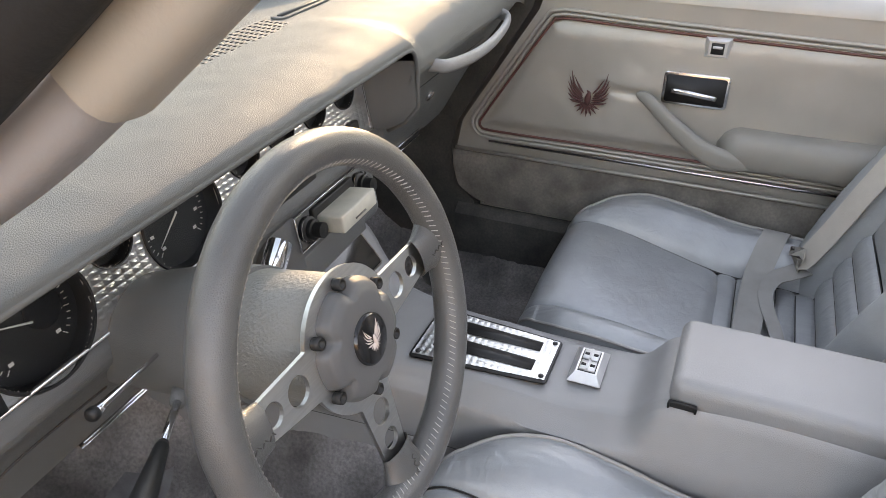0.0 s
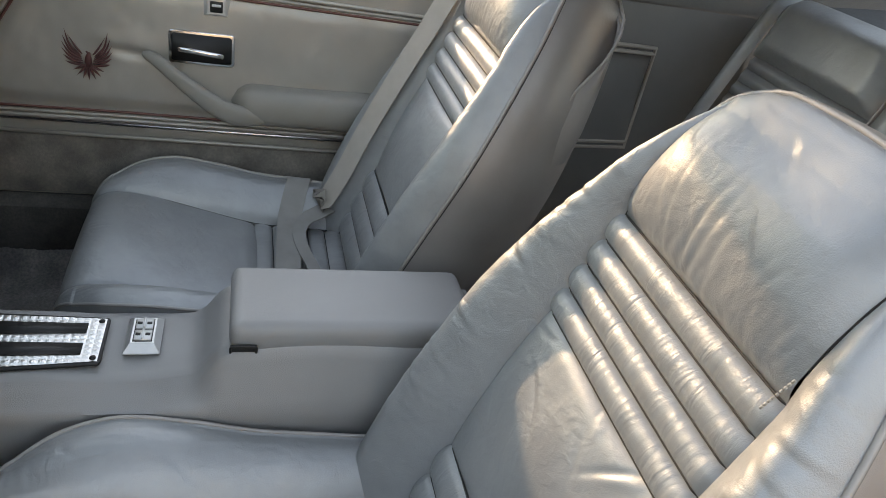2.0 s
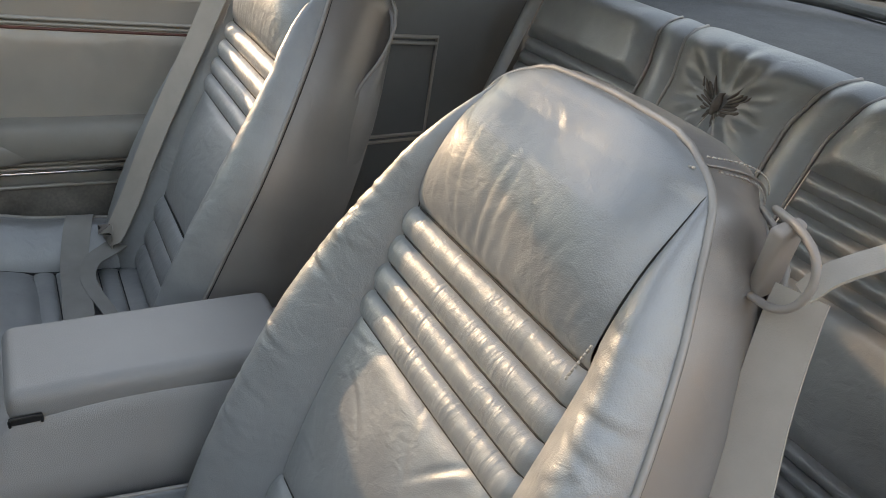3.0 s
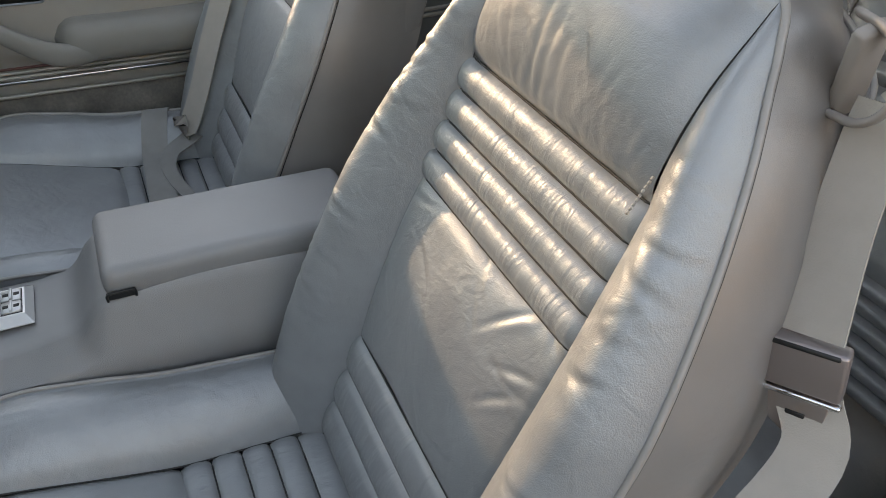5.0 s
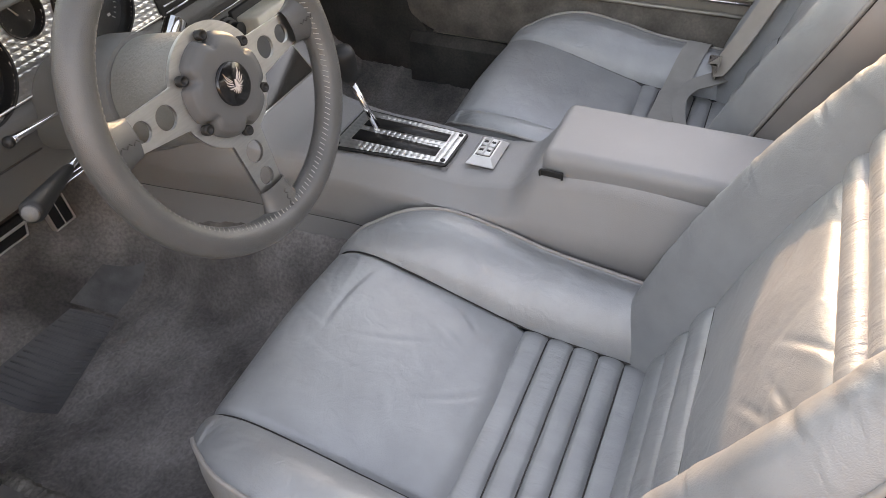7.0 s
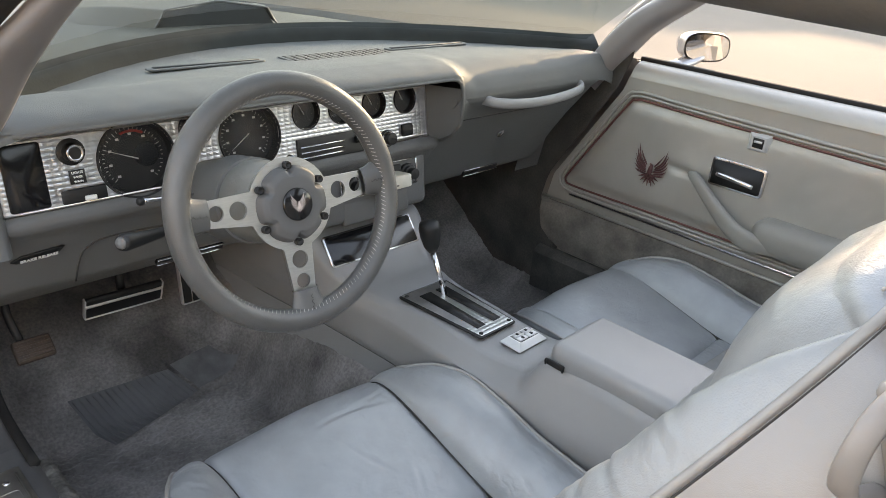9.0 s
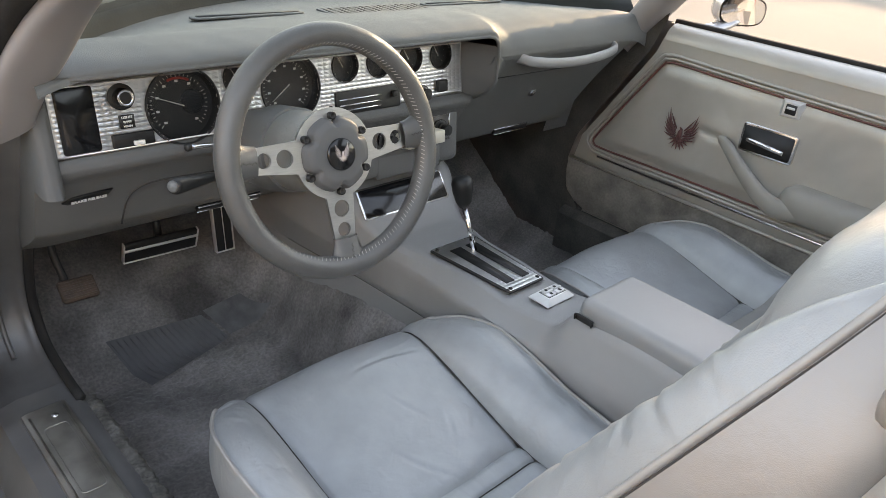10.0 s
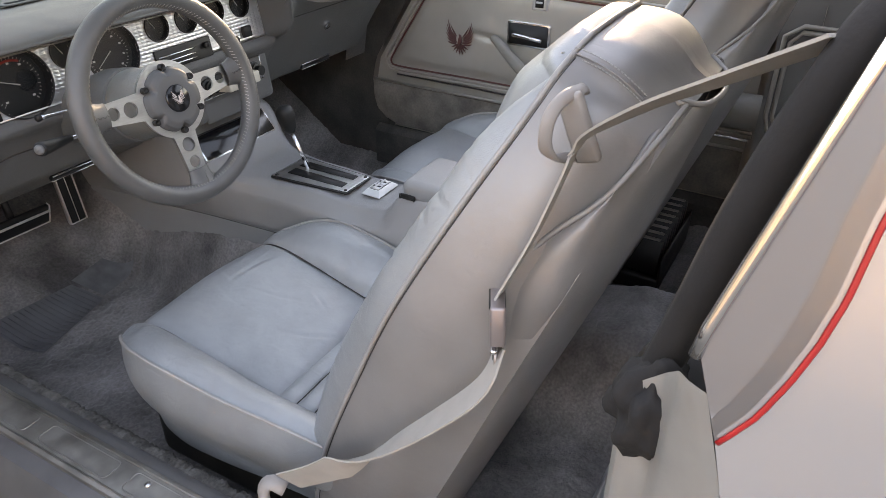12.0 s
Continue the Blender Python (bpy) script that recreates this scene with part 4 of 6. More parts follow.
# hub pad with scalloped rim
def hub_pad(u, v):
    a = 2 * math.pi * u
    prof = [(0.0, 0.014), (0.024, 0.014), (0.040, 0.0135), (0.049, 0.010), (0.0535, 0.002), (0.055, -0.012), (0.055, -0.03)]
    k = v * 6
    i = min(int(k), 5)
    r, z = lerp(prof[i][0], prof[i + 1][0], k - i), lerp(prof[i][1], prof[i + 1][1], k - i)
    notch = sum(math.exp(-(((a - radians(30 + 60 * j) + math.pi) % (2 * math.pi) - math.pi) / 0.13) ** 2) for j in range(6))
    if r > 0.036:
        r -= 0.008 * notch * min(1, (r - 0.036) / 0.01)
    return WM @ Vector((r * math.cos(a), r * math.sin(a), z - 0.002))


part("hub_pad", sheet(hub_pad, 96, 25, True), HUB_RUBBER, wheel, "grey rubber hub pad")
part("hub_flange", lathe([(0.0, -0.009), (0.064, -0.009), (0.0645, -0.004), (0.05, -0.0035)], WM, 48), ALUMINIUM, wheel, angle=40)
for j in range(6):
    a = radians(30 + 60 * j)
    part("bolt", lathe([(0.0055, -0.008), (0.0055, 0.004), (0.0035, 0.0045), (0.003, 0.001), (0, 0.001)], WM @ pose(0.0535 * math.cos(a), 0.0535 * math.sin(a), 0), 12), BLACK, wheel)
badge = part("horn_badge", lathe([(0.0225, 0.0), (0.0225, 0.0145), (0.0205, 0.0155), (0.0, 0.0165)], WM, 36), BLACK_GLOSS, wheel, "round black horn badge")


def bird(m, size, thick=0.0006, feathers=5):
    """A plain winged mark: two raised fans of slender leaves over a fan of tail strokes."""
    out = []

    def leaf(pts, wid):
        p = spline(pts, 9)
        out.append(tube([m @ Vector((a * size, b * size, 0.0012 * size / 0.09)) for a, b in p], [size * wid * w for w in (0.35, 0.8, 1.0, 1.05, 1.0, 0.85, 0.6, 0.35, 0.08)], 6))
    for sg in (-1, 1):
        for k in range(feathers):
            f = k / (feathers - 1)
            x0, y0 = sg * (0.07 + 0.06 * f), -0.20 + 0.20 * f
            x1, y1 = sg * (0.30 + 0.17 * math.sin(math.pi * (0.25 + 0.55 * f))), lerp(-0.14, 0.52, f)
            leaf([(x0, y0), (lerp(x0, x1, 0.5) + sg * 0.05, lerp(y0, y1, 0.38)), (x1, y1)], 0.025)
        leaf([(sg * 0.10, 0.03), (sg * 0.20, 0.16), (sg * 0.34, 0.40)], 0.022)
    for k in range(7):
        a = radians(-90 + (k - 3) * 23)
        leaf([(0.03 * math.cos(a), -0.16 + 0.03 * math.sin(a)), (0.17 * math.cos(a), -0.19 + 0.17 * math.sin(a)), (0.31 * math.cos(a), -0.20 + 0.31 * math.sin(a))], 0.026)
    out.append(tube([m @ Vector((x * size, y * size, 0.001)) for x, y in ((0, -0.24), (0, -0.14), (0.01, -0.03), (0.02, 0.06), (-0.03, 0.10))], [size * r for r in (0.03, 0.07, 0.06, 0.035, 0.01)], 8))
    return join(*out)


part("emblem", bird(WM @ pose(0, 0.002, 0.0163), 0.026, feathers=4), material("pale_enamel", (0.62, 0.52, 0.48), 0.35), badge, "small pale winged mark")
# column behind the wheel
col = thing("steering_column", "grey textured steering column with chrome levers", "steering column", WM @ Vector((0, 0, -0.1)))
part("shroud", lathe([(0.050, -0.010), (0.055, -0.014), (0.058, -0.055), (0.061, -0.10), (0.057, -0.104)], WM, 40), COLUMN, col, angle=50)
part("collar", lathe([(0.040, -0.10), (0.064, -0.104), (0.068, -0.16), (0.064, -0.19), (0.056, -0.32)], WM, 40), DASH_DARK, col, angle=50)
part("ignition_lock", lathe([(0.0, 0.018), (0.009, 0.018), (0.011, 0.014), (0.011, 0.0), (0.013, -0.003), (0.013, -0.03)], axes((-0.300, 0.150, 0.792), WM.to_3x3() @ Vector((0, 0, 1)), WM.to_3x3() @ Vector((-0.6, 0.8, 0))), 20), CHROME, col, "chrome ignition lock", angle=40)
p0, p1 = Vector((-0.405, 0.188, 0.772)), Vector((-0.522, 0.168, 0.788))
tilt = part("tilt_lever", tube([p0, lerp(p0, p1, 0.5), lerp(p0, p1, 0.9), lerp(p0, p1, 0.96)], [0.0017, 0.0022, 0.0042, 0.0046], 12), CHROME, col, "thin tapered chrome lever")
part("end_cap", tube([lerp(p0, p1, 0.955), lerp(p0, p1, 0.97), lerp(p0, p1, 1.01), lerp(p0, p1, 1.03)], [0.0046, 0.0062, 0.0062, 0.004], 14), BLACK, tilt, "dark rounded lever end")
p0, p1 = Vector((-0.435, 0.166, 0.737)), Vector((-0.592, 0.067, 0.781))
turn = part("turn_lever", tube([p0, lerp(p0, p1, 0.5)], 0.0036, 12), CHROME, col, "chrome indicator lever with a black grip")
grip = part("grip", tube([lerp(p0, p1, 0.43), lerp(p0, p1, 0.47), lerp(p0, p1, 0.97), lerp(p0, p1, 1.0)], [0.0046, 0.0062, 0.0115, 0.0095], 18), BLACK, turn, "black flared grip")
part("end_button", tube([lerp(p0, p1, 0.995), lerp(p0, p1, 1.012)], [0.0085, 0.0070], 14), DASH_DARK, grip)
part("stem_base", tube([lerp(p0, p1, -0.1), lerp(p0, p1, 0.1)], [0.011, 0.007], 12), DASH_DARK, turn)


# ---- dashboard ----
dash = thing("dashboard", "grey padded dashboard with an engine-turned aluminium gauge panel", "dashboard", (0, 0.4, 0.75))


# stations across the pad, closer together at the corner of the gauge hood
PAD_X = [lerp(-0.70, 0.10, k / 63) for k in range(63)] + [0.10 + 0.0025 * k for k in range(40)] + [lerp(0.20, 0.70, k / 40) for k in range(41)]


def dash_top(u, v):
    """Pad from the windscreen to the brow lip."""
    x = PAD_X[round(u * (len(PAD_X) - 1))]
    yb = min(ws_base(min(abs(x), 0.68)), 0.62)
    prof = [(yb, 0.897), (lerp(yb, 0.22, 0.5), 0.906), (0.285, 0.921), (0.240, 0.920), (0.208, 0.914), (0.191, 0.905), (0.1875, 0.896)]
    n = round(v * 42)
    y, z = spline(prof, 43)[n]
    if yb < 0.3:
        y = min(y, yb)
    drop = 0.020 * max(0, (abs(x) - 0.60) / 0.1) ** 2
    if x > 0.118:
        near = min(1, (x - 0.118) / 0.040)          # lip turns down quickly, the top eases off more slowly
        far = min(1, (x - 0.118) / 0.085)
        q = lerp(far * far * (3 - 2 * far), near * near, (n / 42) ** 3)
        soft = [(lerp(yb, 0.197, a), b) for a, b in ((0, 0.897), (0.45, 0.906), (0.72, 0.910), (0.85, 0.905), (0.95, 0.888), (0.99, 0.866), (1.0, 0.848))]
        ys, zs = spline(soft, 43)[n]
        y, z = lerp(y, ys, q), lerp(z, zs, q)
    return (x, y, z - drop + 0.0012 * wrinkle((x, y, z), 0.04))


part("dash_pad", flip(sheet(dash_top, len(PAD_X), 43)), DASH, dash, "grained grey vinyl dash pad")
# underside of the brow down to the gauge panel
FX0, FX1 = -0.672, 0.118
FT, FB = (0.2745, 0.866), (0.2570, 0.765)


def fascia_frame(x, h, out=0.0):
    """A point on the gauge panel: x across, h from 0 at its foot to 1 at its top, out towards the driver."""
    y, z = lerp(FB[0], FT[0], h), lerp(FB[1], FT[1], h)
    return Vector((x, y - out, z + out * 0.17))


part("brow_underside", sheet(lambda u, v: (lerp(-0.69, 0.145, u), lerp(0.190, 0.276, v), lerp(0.898, 0.868, v)), 20, 5), DASH_DARK, dash)
def hood_front(z):
    return float(np.interp(z, [0.752, 0.772, 0.80], [0.246, 0.212, 0.190]))


def brow_end(u, v):
    z = lerp(lerp(0.871, 0.868, u), lerp(0.757, 0.764, u), v)
    return (lerp(0.147, 0.117, u), lerp(hood_front(z), 0.276, u), z)


part("brow_end", sheet(brow_end, 8, 20), DASH_DARK, dash, "dark end wall of the gauge recess")
part("dash_side", flip(sheet(lambda u, v: (-0.698, max(lerp(0.275, 0.62, u), opening_y(lerp(0.60, 0.895, v)) + 0.004), lerp(0.60, 0.895, v)), 6, 12)), DASH, dash)
# rounded cheek that closes the gauge recess beside the door
CHEEK = [(-0.668, 0.002), (-0.671, -0.008), (-0.677, -0.013), (-0.686, -0.014), (-0.694, -0.010), (-0.6985, 0.0), (-0.6985, 0.17)]


def cheek(u, v):
    z = lerp(0.715, 0.910, v)
    k = u * 6
    i = min(int(k), 5)
    y0 = lerp(FB[0], FT[0], (z - FB[1]) / (FT[1] - FB[1]))
    grow = 0.035 * max(0, (z - 0.84) / 0.07) ** 2
    d = lerp(CHEEK[i][1], CHEEK[i + 1][1], k - i)
    return (lerp(CHEEK[i][0], CHEEK[i + 1][0], k - i), y0 + d - (grow if d < 0.001 else 0), z)


part("recess_cheek", sheet(cheek, 19, 20), DASH_DARK, dash, "rounded grey end of the gauge recess")
# corner roll of the brow round the end wall
def hood_side(u, v):
    """Rounded corner from the recess rim back to the passenger face."""
    z = lerp(0.752, lerp(0.868, 0.850, u), v)
    back = float(np.interp(z, [0.75, 0.79, 0.825, 0.85, 0.88, 0.90], [0.262, 0.236, 0.213, 0.200, 0.212, 0.235]))
    a = u * math.pi / 2
    return (0.146 + 0.050 * (1 - math.cos(a)) + 0.004 * u, lerp(hood_front(z), back, math.sin(a) ** 2) + (-0.002 if z < 0.845 else 0.004 * u), z)


part("hood_rim", tube([(x, 0.1895, 0.8945) for x in (-0.66, -0.4, -0.1, 0.05, 0.110)] + [(0.126, 0.1895, 0.8915), (0.137, 0.1895, 0.884), (0.1435, 0.190, 0.870), (0.146, 0.190, 0.85), (0.147, 0.190, 0.80), (0.147, 0.212, 0.772), (0.146, 0.243, 0.754)], 0.0035, 8), DASH, dash, "rolled edge round the gauge recess")
part("hood_side", flip(sheet(hood_side, 12, 30)), DASH, dash, "rounded side of the gauge hood")

# gauge panel: small embossed pyramids, with round openings
GAUGES = [(-0.478, 0.50, 0.0575), (-0.381, 0.80, 0.0270), (-0.286, 0.545, 0.0560), (-0.172, 0.79, 0.0280), (-0.095, 0.79, 0.0275), (-0.016, 0.79, 0.0275), (0.063, 0.79, 0.0275)]
CELL = 0.0115


def turned(u, v):
    x, h = lerp(FX0, FX1, u), v
    zz = h * 0.1025
    e = min(abs((x / CELL) % 1 - 0.5), 0.5), min(abs((zz / (CELL * 0.62)) % 1 - 0.5), 0.5)
    bump = 0.0011 * (1 - max(e) * 2)
    return fascia_frame(x, h, bump)


tp_verts, tp_faces = sheet(turned, int((FX1 - FX0) / CELL * 4), 56)


def in_gauge(f):
    c = sum((Vector(tp_verts[i]) for i in f), Vector()) / len(f)
    hh = (c.z - FB[1]) / (FT[1] - FB[1])
    return any(math.hypot(c.x - gx, (hh - gh) * 0.1025) < gr * 0.985 for gx, gh, gr in GAUGES)


tp_faces = [f for f in tp_faces if not in_gauge(f)]
gauge_panel = part("gauge_panel", flip((tp_verts, tp_faces)), TURNED, dash, "engine-turned aluminium gauge panel", smooth=False)
part("panel_trim", tube([fascia_frame(x, h, 0.002) for x, h in ((FX0, 0.02), (FX0, 0.98), (FX1, 0.98), (FX1, 0.02))], 0.0017, 6, closed=True), ALUMINIUM, dash)
FM = axes(fascia_frame(0, 0), (1, 0, 0), fascia_frame(0, 1) - fascia_frame(0, 0))   # local z at the driver
FHT = (fascia_frame(0, 1) - fascia_frame(0, 0)).length


def on_panel(x, h, z=0.0):
    return FM @ pose(x, h * FHT, z)


for x, h, r in GAUGES:
    deep = 0.016 if r > 0.04 else 0.011
    cup = lathe([(r * 1.02, -0.004), (r * 1.05, 0.0012), (r * 1.03, 0.0035), (r * 0.99, 0.0030), (r * 0.94, -deep), (0, -deep)], on_panel(x, h), 48)
    g = part("gauge", (cup[0], [f for f in cup[1] if len(f) == 4]), DIAL, dash, "round black gauge", angle=30)
    big = r > 0.04
    marks = []
    n = 33 if big else 9
    for k in range(n):
        a = radians(lerp(225, -45, k / (n - 1)))
        l = r * (0.10 if k % 4 == 0 else 0.06)
        q = r * (0.80 if big else 0.74)
        m = on_panel(x, h, 0.0006 - deep)
        marks.append(tube([m @ Vector((math.cos(a) * (q - l), math.sin(a) * (q - l), 0)), m @ Vector((math.cos(a) * q, math.sin(a) * q, 0))], 0.0005 if big else 0.0004, 4))
    part("scale_marks", join(*marks), WHITE_MARK, g)
    if big:
        nums = []
        for k in range(9):
            a = radians(lerp(225, -45, k / 8))
            nums.append(rbox((0.005, 0.0035, 0.0003), 0, 1, on_panel(x + math.cos(a) * r * 0.62, h + math.sin(a) * r * 0.62 / FHT, 0.0006 - deep)))
        vs, fs = [], []
        for b in nums:
            b.verts.ensure_lookup_table()
            k0 = len(vs)
            vs += [v.co.copy() for v in b.verts]
            fs += [tuple(v.index + k0 for v in f.verts) for f in b.faces]
            b.free()
        part("numerals", (vs, fs), WHITE_MARK, g, smooth=False)
    a = radians({0: 158, 2: 215}.get(GAUGES.index((x, h, r)), 120))
    m = on_panel(x, h, 0.0030 - deep)
    part("needle", tube([m @ Vector((-math.cos(a) * r * 0.12, -math.sin(a) * r * 0.12, 0)), m @ Vector((math.cos(a) * r * 0.66, math.sin(a) * r * 0.66, 0))], [0.0012, 0.0004], 5), WHITE_MARK, g)
    if x == GAUGES[0][0]:
        arc = [m @ Vector((math.cos(radians(b)) * r * 0.70, math.sin(radians(b)) * r * 0.70, -0.0008)) for b in np.linspace(112, 62, 12)]
        part("red_zone", tube(arc, 0.0022, 5), RED_MARK, g)
        part("clock", lathe([(0.019, 0), (0.019, 0.0008), (0.0175, 0.0009), (0, 0.0009)], on_panel(x + 0.021, h + 0.02, -deep), 28), BLACK_GLOSS, g)
    pane = lathe([(r * 0.985, -0.003), (r * 0.5, -0.0026), (0.0, -0.0025)], on_panel(x, h), 40)
    part("lens", (pane[0], [f for f in pane[1] if len(f) == 4]), DIAL_GLASS, g, "clear gauge lens")
# blank panel, switches and heater controls
part("blank_panel", prism(rounded_rect(0.052, 0.092, 0.004), 0.003, 0.001, on_panel(-0.634, 0.49)), BLACK_GLOSS, dash, "blank glossy black panel")
knob = part("lamp_knob", lathe([(0.019, 0.0), (0.019, 0.004), (0.016, 0.005), (0.0135, 0.006), (0.0135, 0.018), (0.012, 0.02), (0.0, 0.02)], on_panel(-0.570, 0.74), 28), BLACK, dash, "black round lamp switch with a chrome ring", angle=40)
part("ring", lathe([(0.0105, 0.0195), (0.0125, 0.0205), (0.0105, 0.0215), (0.0085, 0.0205)], on_panel(-0.570, 0.74), 24, False), CHROME, knob)
sw = part("wiper_switch", rbox((0.062, 0.020, 0.006), 0.002, 2, on_panel(-0.562, 0.13, 0.002)), BLACK, dash, "black wiper switch with a pale slider")
part("slider", rbox((0.016, 0.007, 0.008), 0.0015, 2, on_panel(-0.556, 0.08, 0.006)), WHITE_MARK, sw)
lab = part("switch_label", rbox((0.022, 0.020, 0.002), 0.0006, 1, on_panel(-0.567, 0.39, 0.0016)), BLACK, dash)
heat = part("heater_control", prism(rounded_rect(0.150, 0.042, 0.003), 0.004, 0.001, on_panel(-0.124, 0.16)), BLACK, dash, "black heater control with slots")
for d in (0.06, -0.04, -0.13):
    part("slot", rbox((0.096, 0.003, 0.003), 0.0008, 1, on_panel(-0.144, 0.16 + d, 0.0045)), CHROME, heat)
part("slider", rbox((0.012, 0.012, 0.012), 0.002, 2, on_panel(-0.066, 0.2, 0.006)), BLACK, heat)
kn = part("wiper_knob", lathe([(0.017, 0), (0.017, 0.003), (0.012, 0.004), (0.0115, 0.018), (0, 0.019)], on_panel(0.011, 0.10), 24), BLACK, dash, "black and chrome round knob", angle=40)
part("ring", lathe([(0.011, 0.003), (0.0145, 0.0045), (0.011, 0.006)], on_panel(0.011, 0.10), 24, False), CHROME, kn)
part("rocker_switch", rbox((0.026, 0.024, 0.012), 0.003, 2, on_panel(0.062, 0.20, 0.003)), BLACK, dash, "black rocker switch")
# sill under the gauges and the lower panels
def lower(u, v):
    x = lerp(-0.690, 0.145, u)
    prof = [(0.262, 0.766), (0.256, 0.762), (0.251, 0.756), (0.249, 0.747), (0.252, 0.738), (0.264, 0.725), (0.280, 0.70), (0.300, 0.655), (0.315, 0.622), (0.345, 0.600), (0.413, 0.557)]
    k = v * 10
    i = min(int(k), 9)
    y, z = lerp(prof[i][0], prof[i + 1][0], k - i), lerp(prof[i][1], prof[i + 1][1], k - i)
    e = max(0, (-0.655 - x) / 0.035) ** 2
    return (x - 0.008 * e, y + 0.012 * e, z)


part("lower_panel", flip(sheet(lower, 40, 37)), DASH_DARK, dash, "grey lower dash panel", angle=60)
part("panel_end", flip(sheet(lambda u, v: (-0.698, lerp(lower(0.0, v)[1], 0.42, u), lower(0.0, v)[2]), 4, 37)), DASH_DARK, dash)
part("panel_seam", tube(spline([(-0.573, 0.316, 0.617), (-0.569, 0.294, 0.665), (-0.556, 0.285, 0.686), (-0.525, 0.281, 0.695), (-0.46, 0.282, 0.693), (-0.42, 0.284, 0.690)], 20), 0.0014, 5), SEAM, dash)
cat = part("panel_catch", rbox((0.125, 0.010, 0.015), 0.002, 2, pose(-0.373, 0.336, 0.603, 35, 0, 0)), BLACK, dash, "slim black catch with bright edges")
for dz in (-0.007, 0.007):
    part("trim", rbox((0.126, 0.003, 0.0012), 0.0004, 1, pose(-0.373, 0.3305 - dz * 0.5, 0.602 + dz * 0.85, 35, 0, 0)), CHROME, cat)
# passenger side face
def pface(u, v):
    x = lerp(0.140, lerp(0.645, 0.585, v), u)
    prof = [(0.197, 0.850), (0.2, 0.84), (0.212, 0.825), (0.235, 0.79), (0.262, 0.75), (0.292, 0.70), (0.322, 0.645), (0.338, 0.615), (0.39, 0.605)]
    k = v * 8
    i = min(int(k), 7)
    y, z = lerp(prof[i][0], prof[i + 1][0], k - i), lerp(prof[i][1], prof[i + 1][1], k - i)
    return (x, y, z + 0.001 * wrinkle((x, y, z), 0.05))


part("passenger_panel", flip(sheet(pface, 24, 33)), DASH, dash, "grey passenger dash face")
part("panel_end", flip(sheet(lambda u, v: (pface(1.0, v)[0], lerp(pface(1.0, v)[1], 0.45, u), pface(1.0, v)[2]), 4, 33)), DASH_DARK, dash)
part("end_filler", flip(sheet(lambda u, v: (lerp(0.60, 0.70, u), 0.33 + 0.06 * v, lerp(0.89, 0.56, v)), 4, 4)), DASH_DARK, dash)
rv = part("round_vent", lathe([(0.030, 0.0), (0.030, 0.006), (0.026, 0.008), (0.023, 0.004), (0.0, 0.002)], axes((0.652, 0.345, 0.775), (1, 0, 0), (0, 0.3, 0.95)), 28), DASH_DARK, dash, "round face vent", angle=40)
part("vent_mouth", lathe([(0.021, 0.0), (0.021, 0.0045), (0.0, 0.0046)], axes((0.652, 0.345, 0.775), (1, 0, 0), (0, 0.3, 0.95)), 24), BLACK, rv)
hd = spline([(0.229, 0.214, 0.838), (0.232, 0.196, 0.838), (0.25, 0.183, 0.834), (0.32, 0.172, 0.828), (0.40, 0.168, 0.827), (0.48, 0.172, 0.830), (0.54, 0.180, 0.836), (0.556, 0.192, 0.840), (0.558, 0.212, 0.843)], 30)
part("grab_handle", tube(hd, 0.008, 10, flat=(0.006, 0.011), up=(0, 0, 1)), VINYL, dash, "grey padded grab handle")
part("lock", lathe([(0.011, 0), (0.011, 0.004), (0.008, 0.006), (0, 0.006)], axes((0.3745, 0.274, 0.730), (1, 0, 0), (0, -0.5, 0.86)) @ pose(0, 0, 0, 0, 0, 0), 20), CHROME, dash, "chrome glovebox lock", angle=40)
GV = [(0.19, 0.233, 0.792), (0.30, 0.2335, 0.792), (0.47, 0.2335, 0.792), (0.56, 0.2335, 0.792)]
part("glovebox_seam", tube(GV, 0.0012, 5), SEAM, dash)
part("latch_plate", rbox((0.12, 0.010, 0.014), 0.002, 2, pose(0.385, 0.333, 0.622, 26)), BLACK, dash, "slim bright-edged panel catch")
for dz in (-0.0065, 0.0065):
    part("trim", rbox((0.122, 0.003, 0.002), 0.0006, 1, pose(0.385, 0.3285, 0.622 + dz, 26)), CHROME, dash)
# vents and speaker grille on the pad
for x0, x1 in ((-0.37, -0.165), (0.16, 0.385)):
    xm = (x0 + x1) / 2
    vent = part("vent", prism(rounded_rect(x1 - x0 + 0.02, 0.028, 0.012), 0.0035, 0.0015, pose(xm, 0.430, 0.9055)), DASH, dash, "slim defroster vent")
    part("slot", prism(rounded_rect(x1 - x0, 0.013, 0.006), 0.002, 0, pose(xm, 0.430, 0.9082)), BLACK, vent)
gr = part("speaker_grille", prism(rounded_rect(0.25, 0.085, 0.006), 0.0025, 0.001, pose(0.010, 0.405, 0.9058)), DASH, dash, "pressed speaker grille with small slots")
slots = []
for i in range(9):
    for j in range(16):
        slots.append(tube([(-0.108 + j * 0.0155, 0.372 + i * 0.0082, 0.9086), (-0.108 + j * 0.0155 + 0.010, 0.372 + i * 0.0082, 0.9086)], 0.0022, 5, flat=(0.0022, 0.0005)))
tagged(part("perforation", join(*slots), BLACK, gr), kind="stuff")
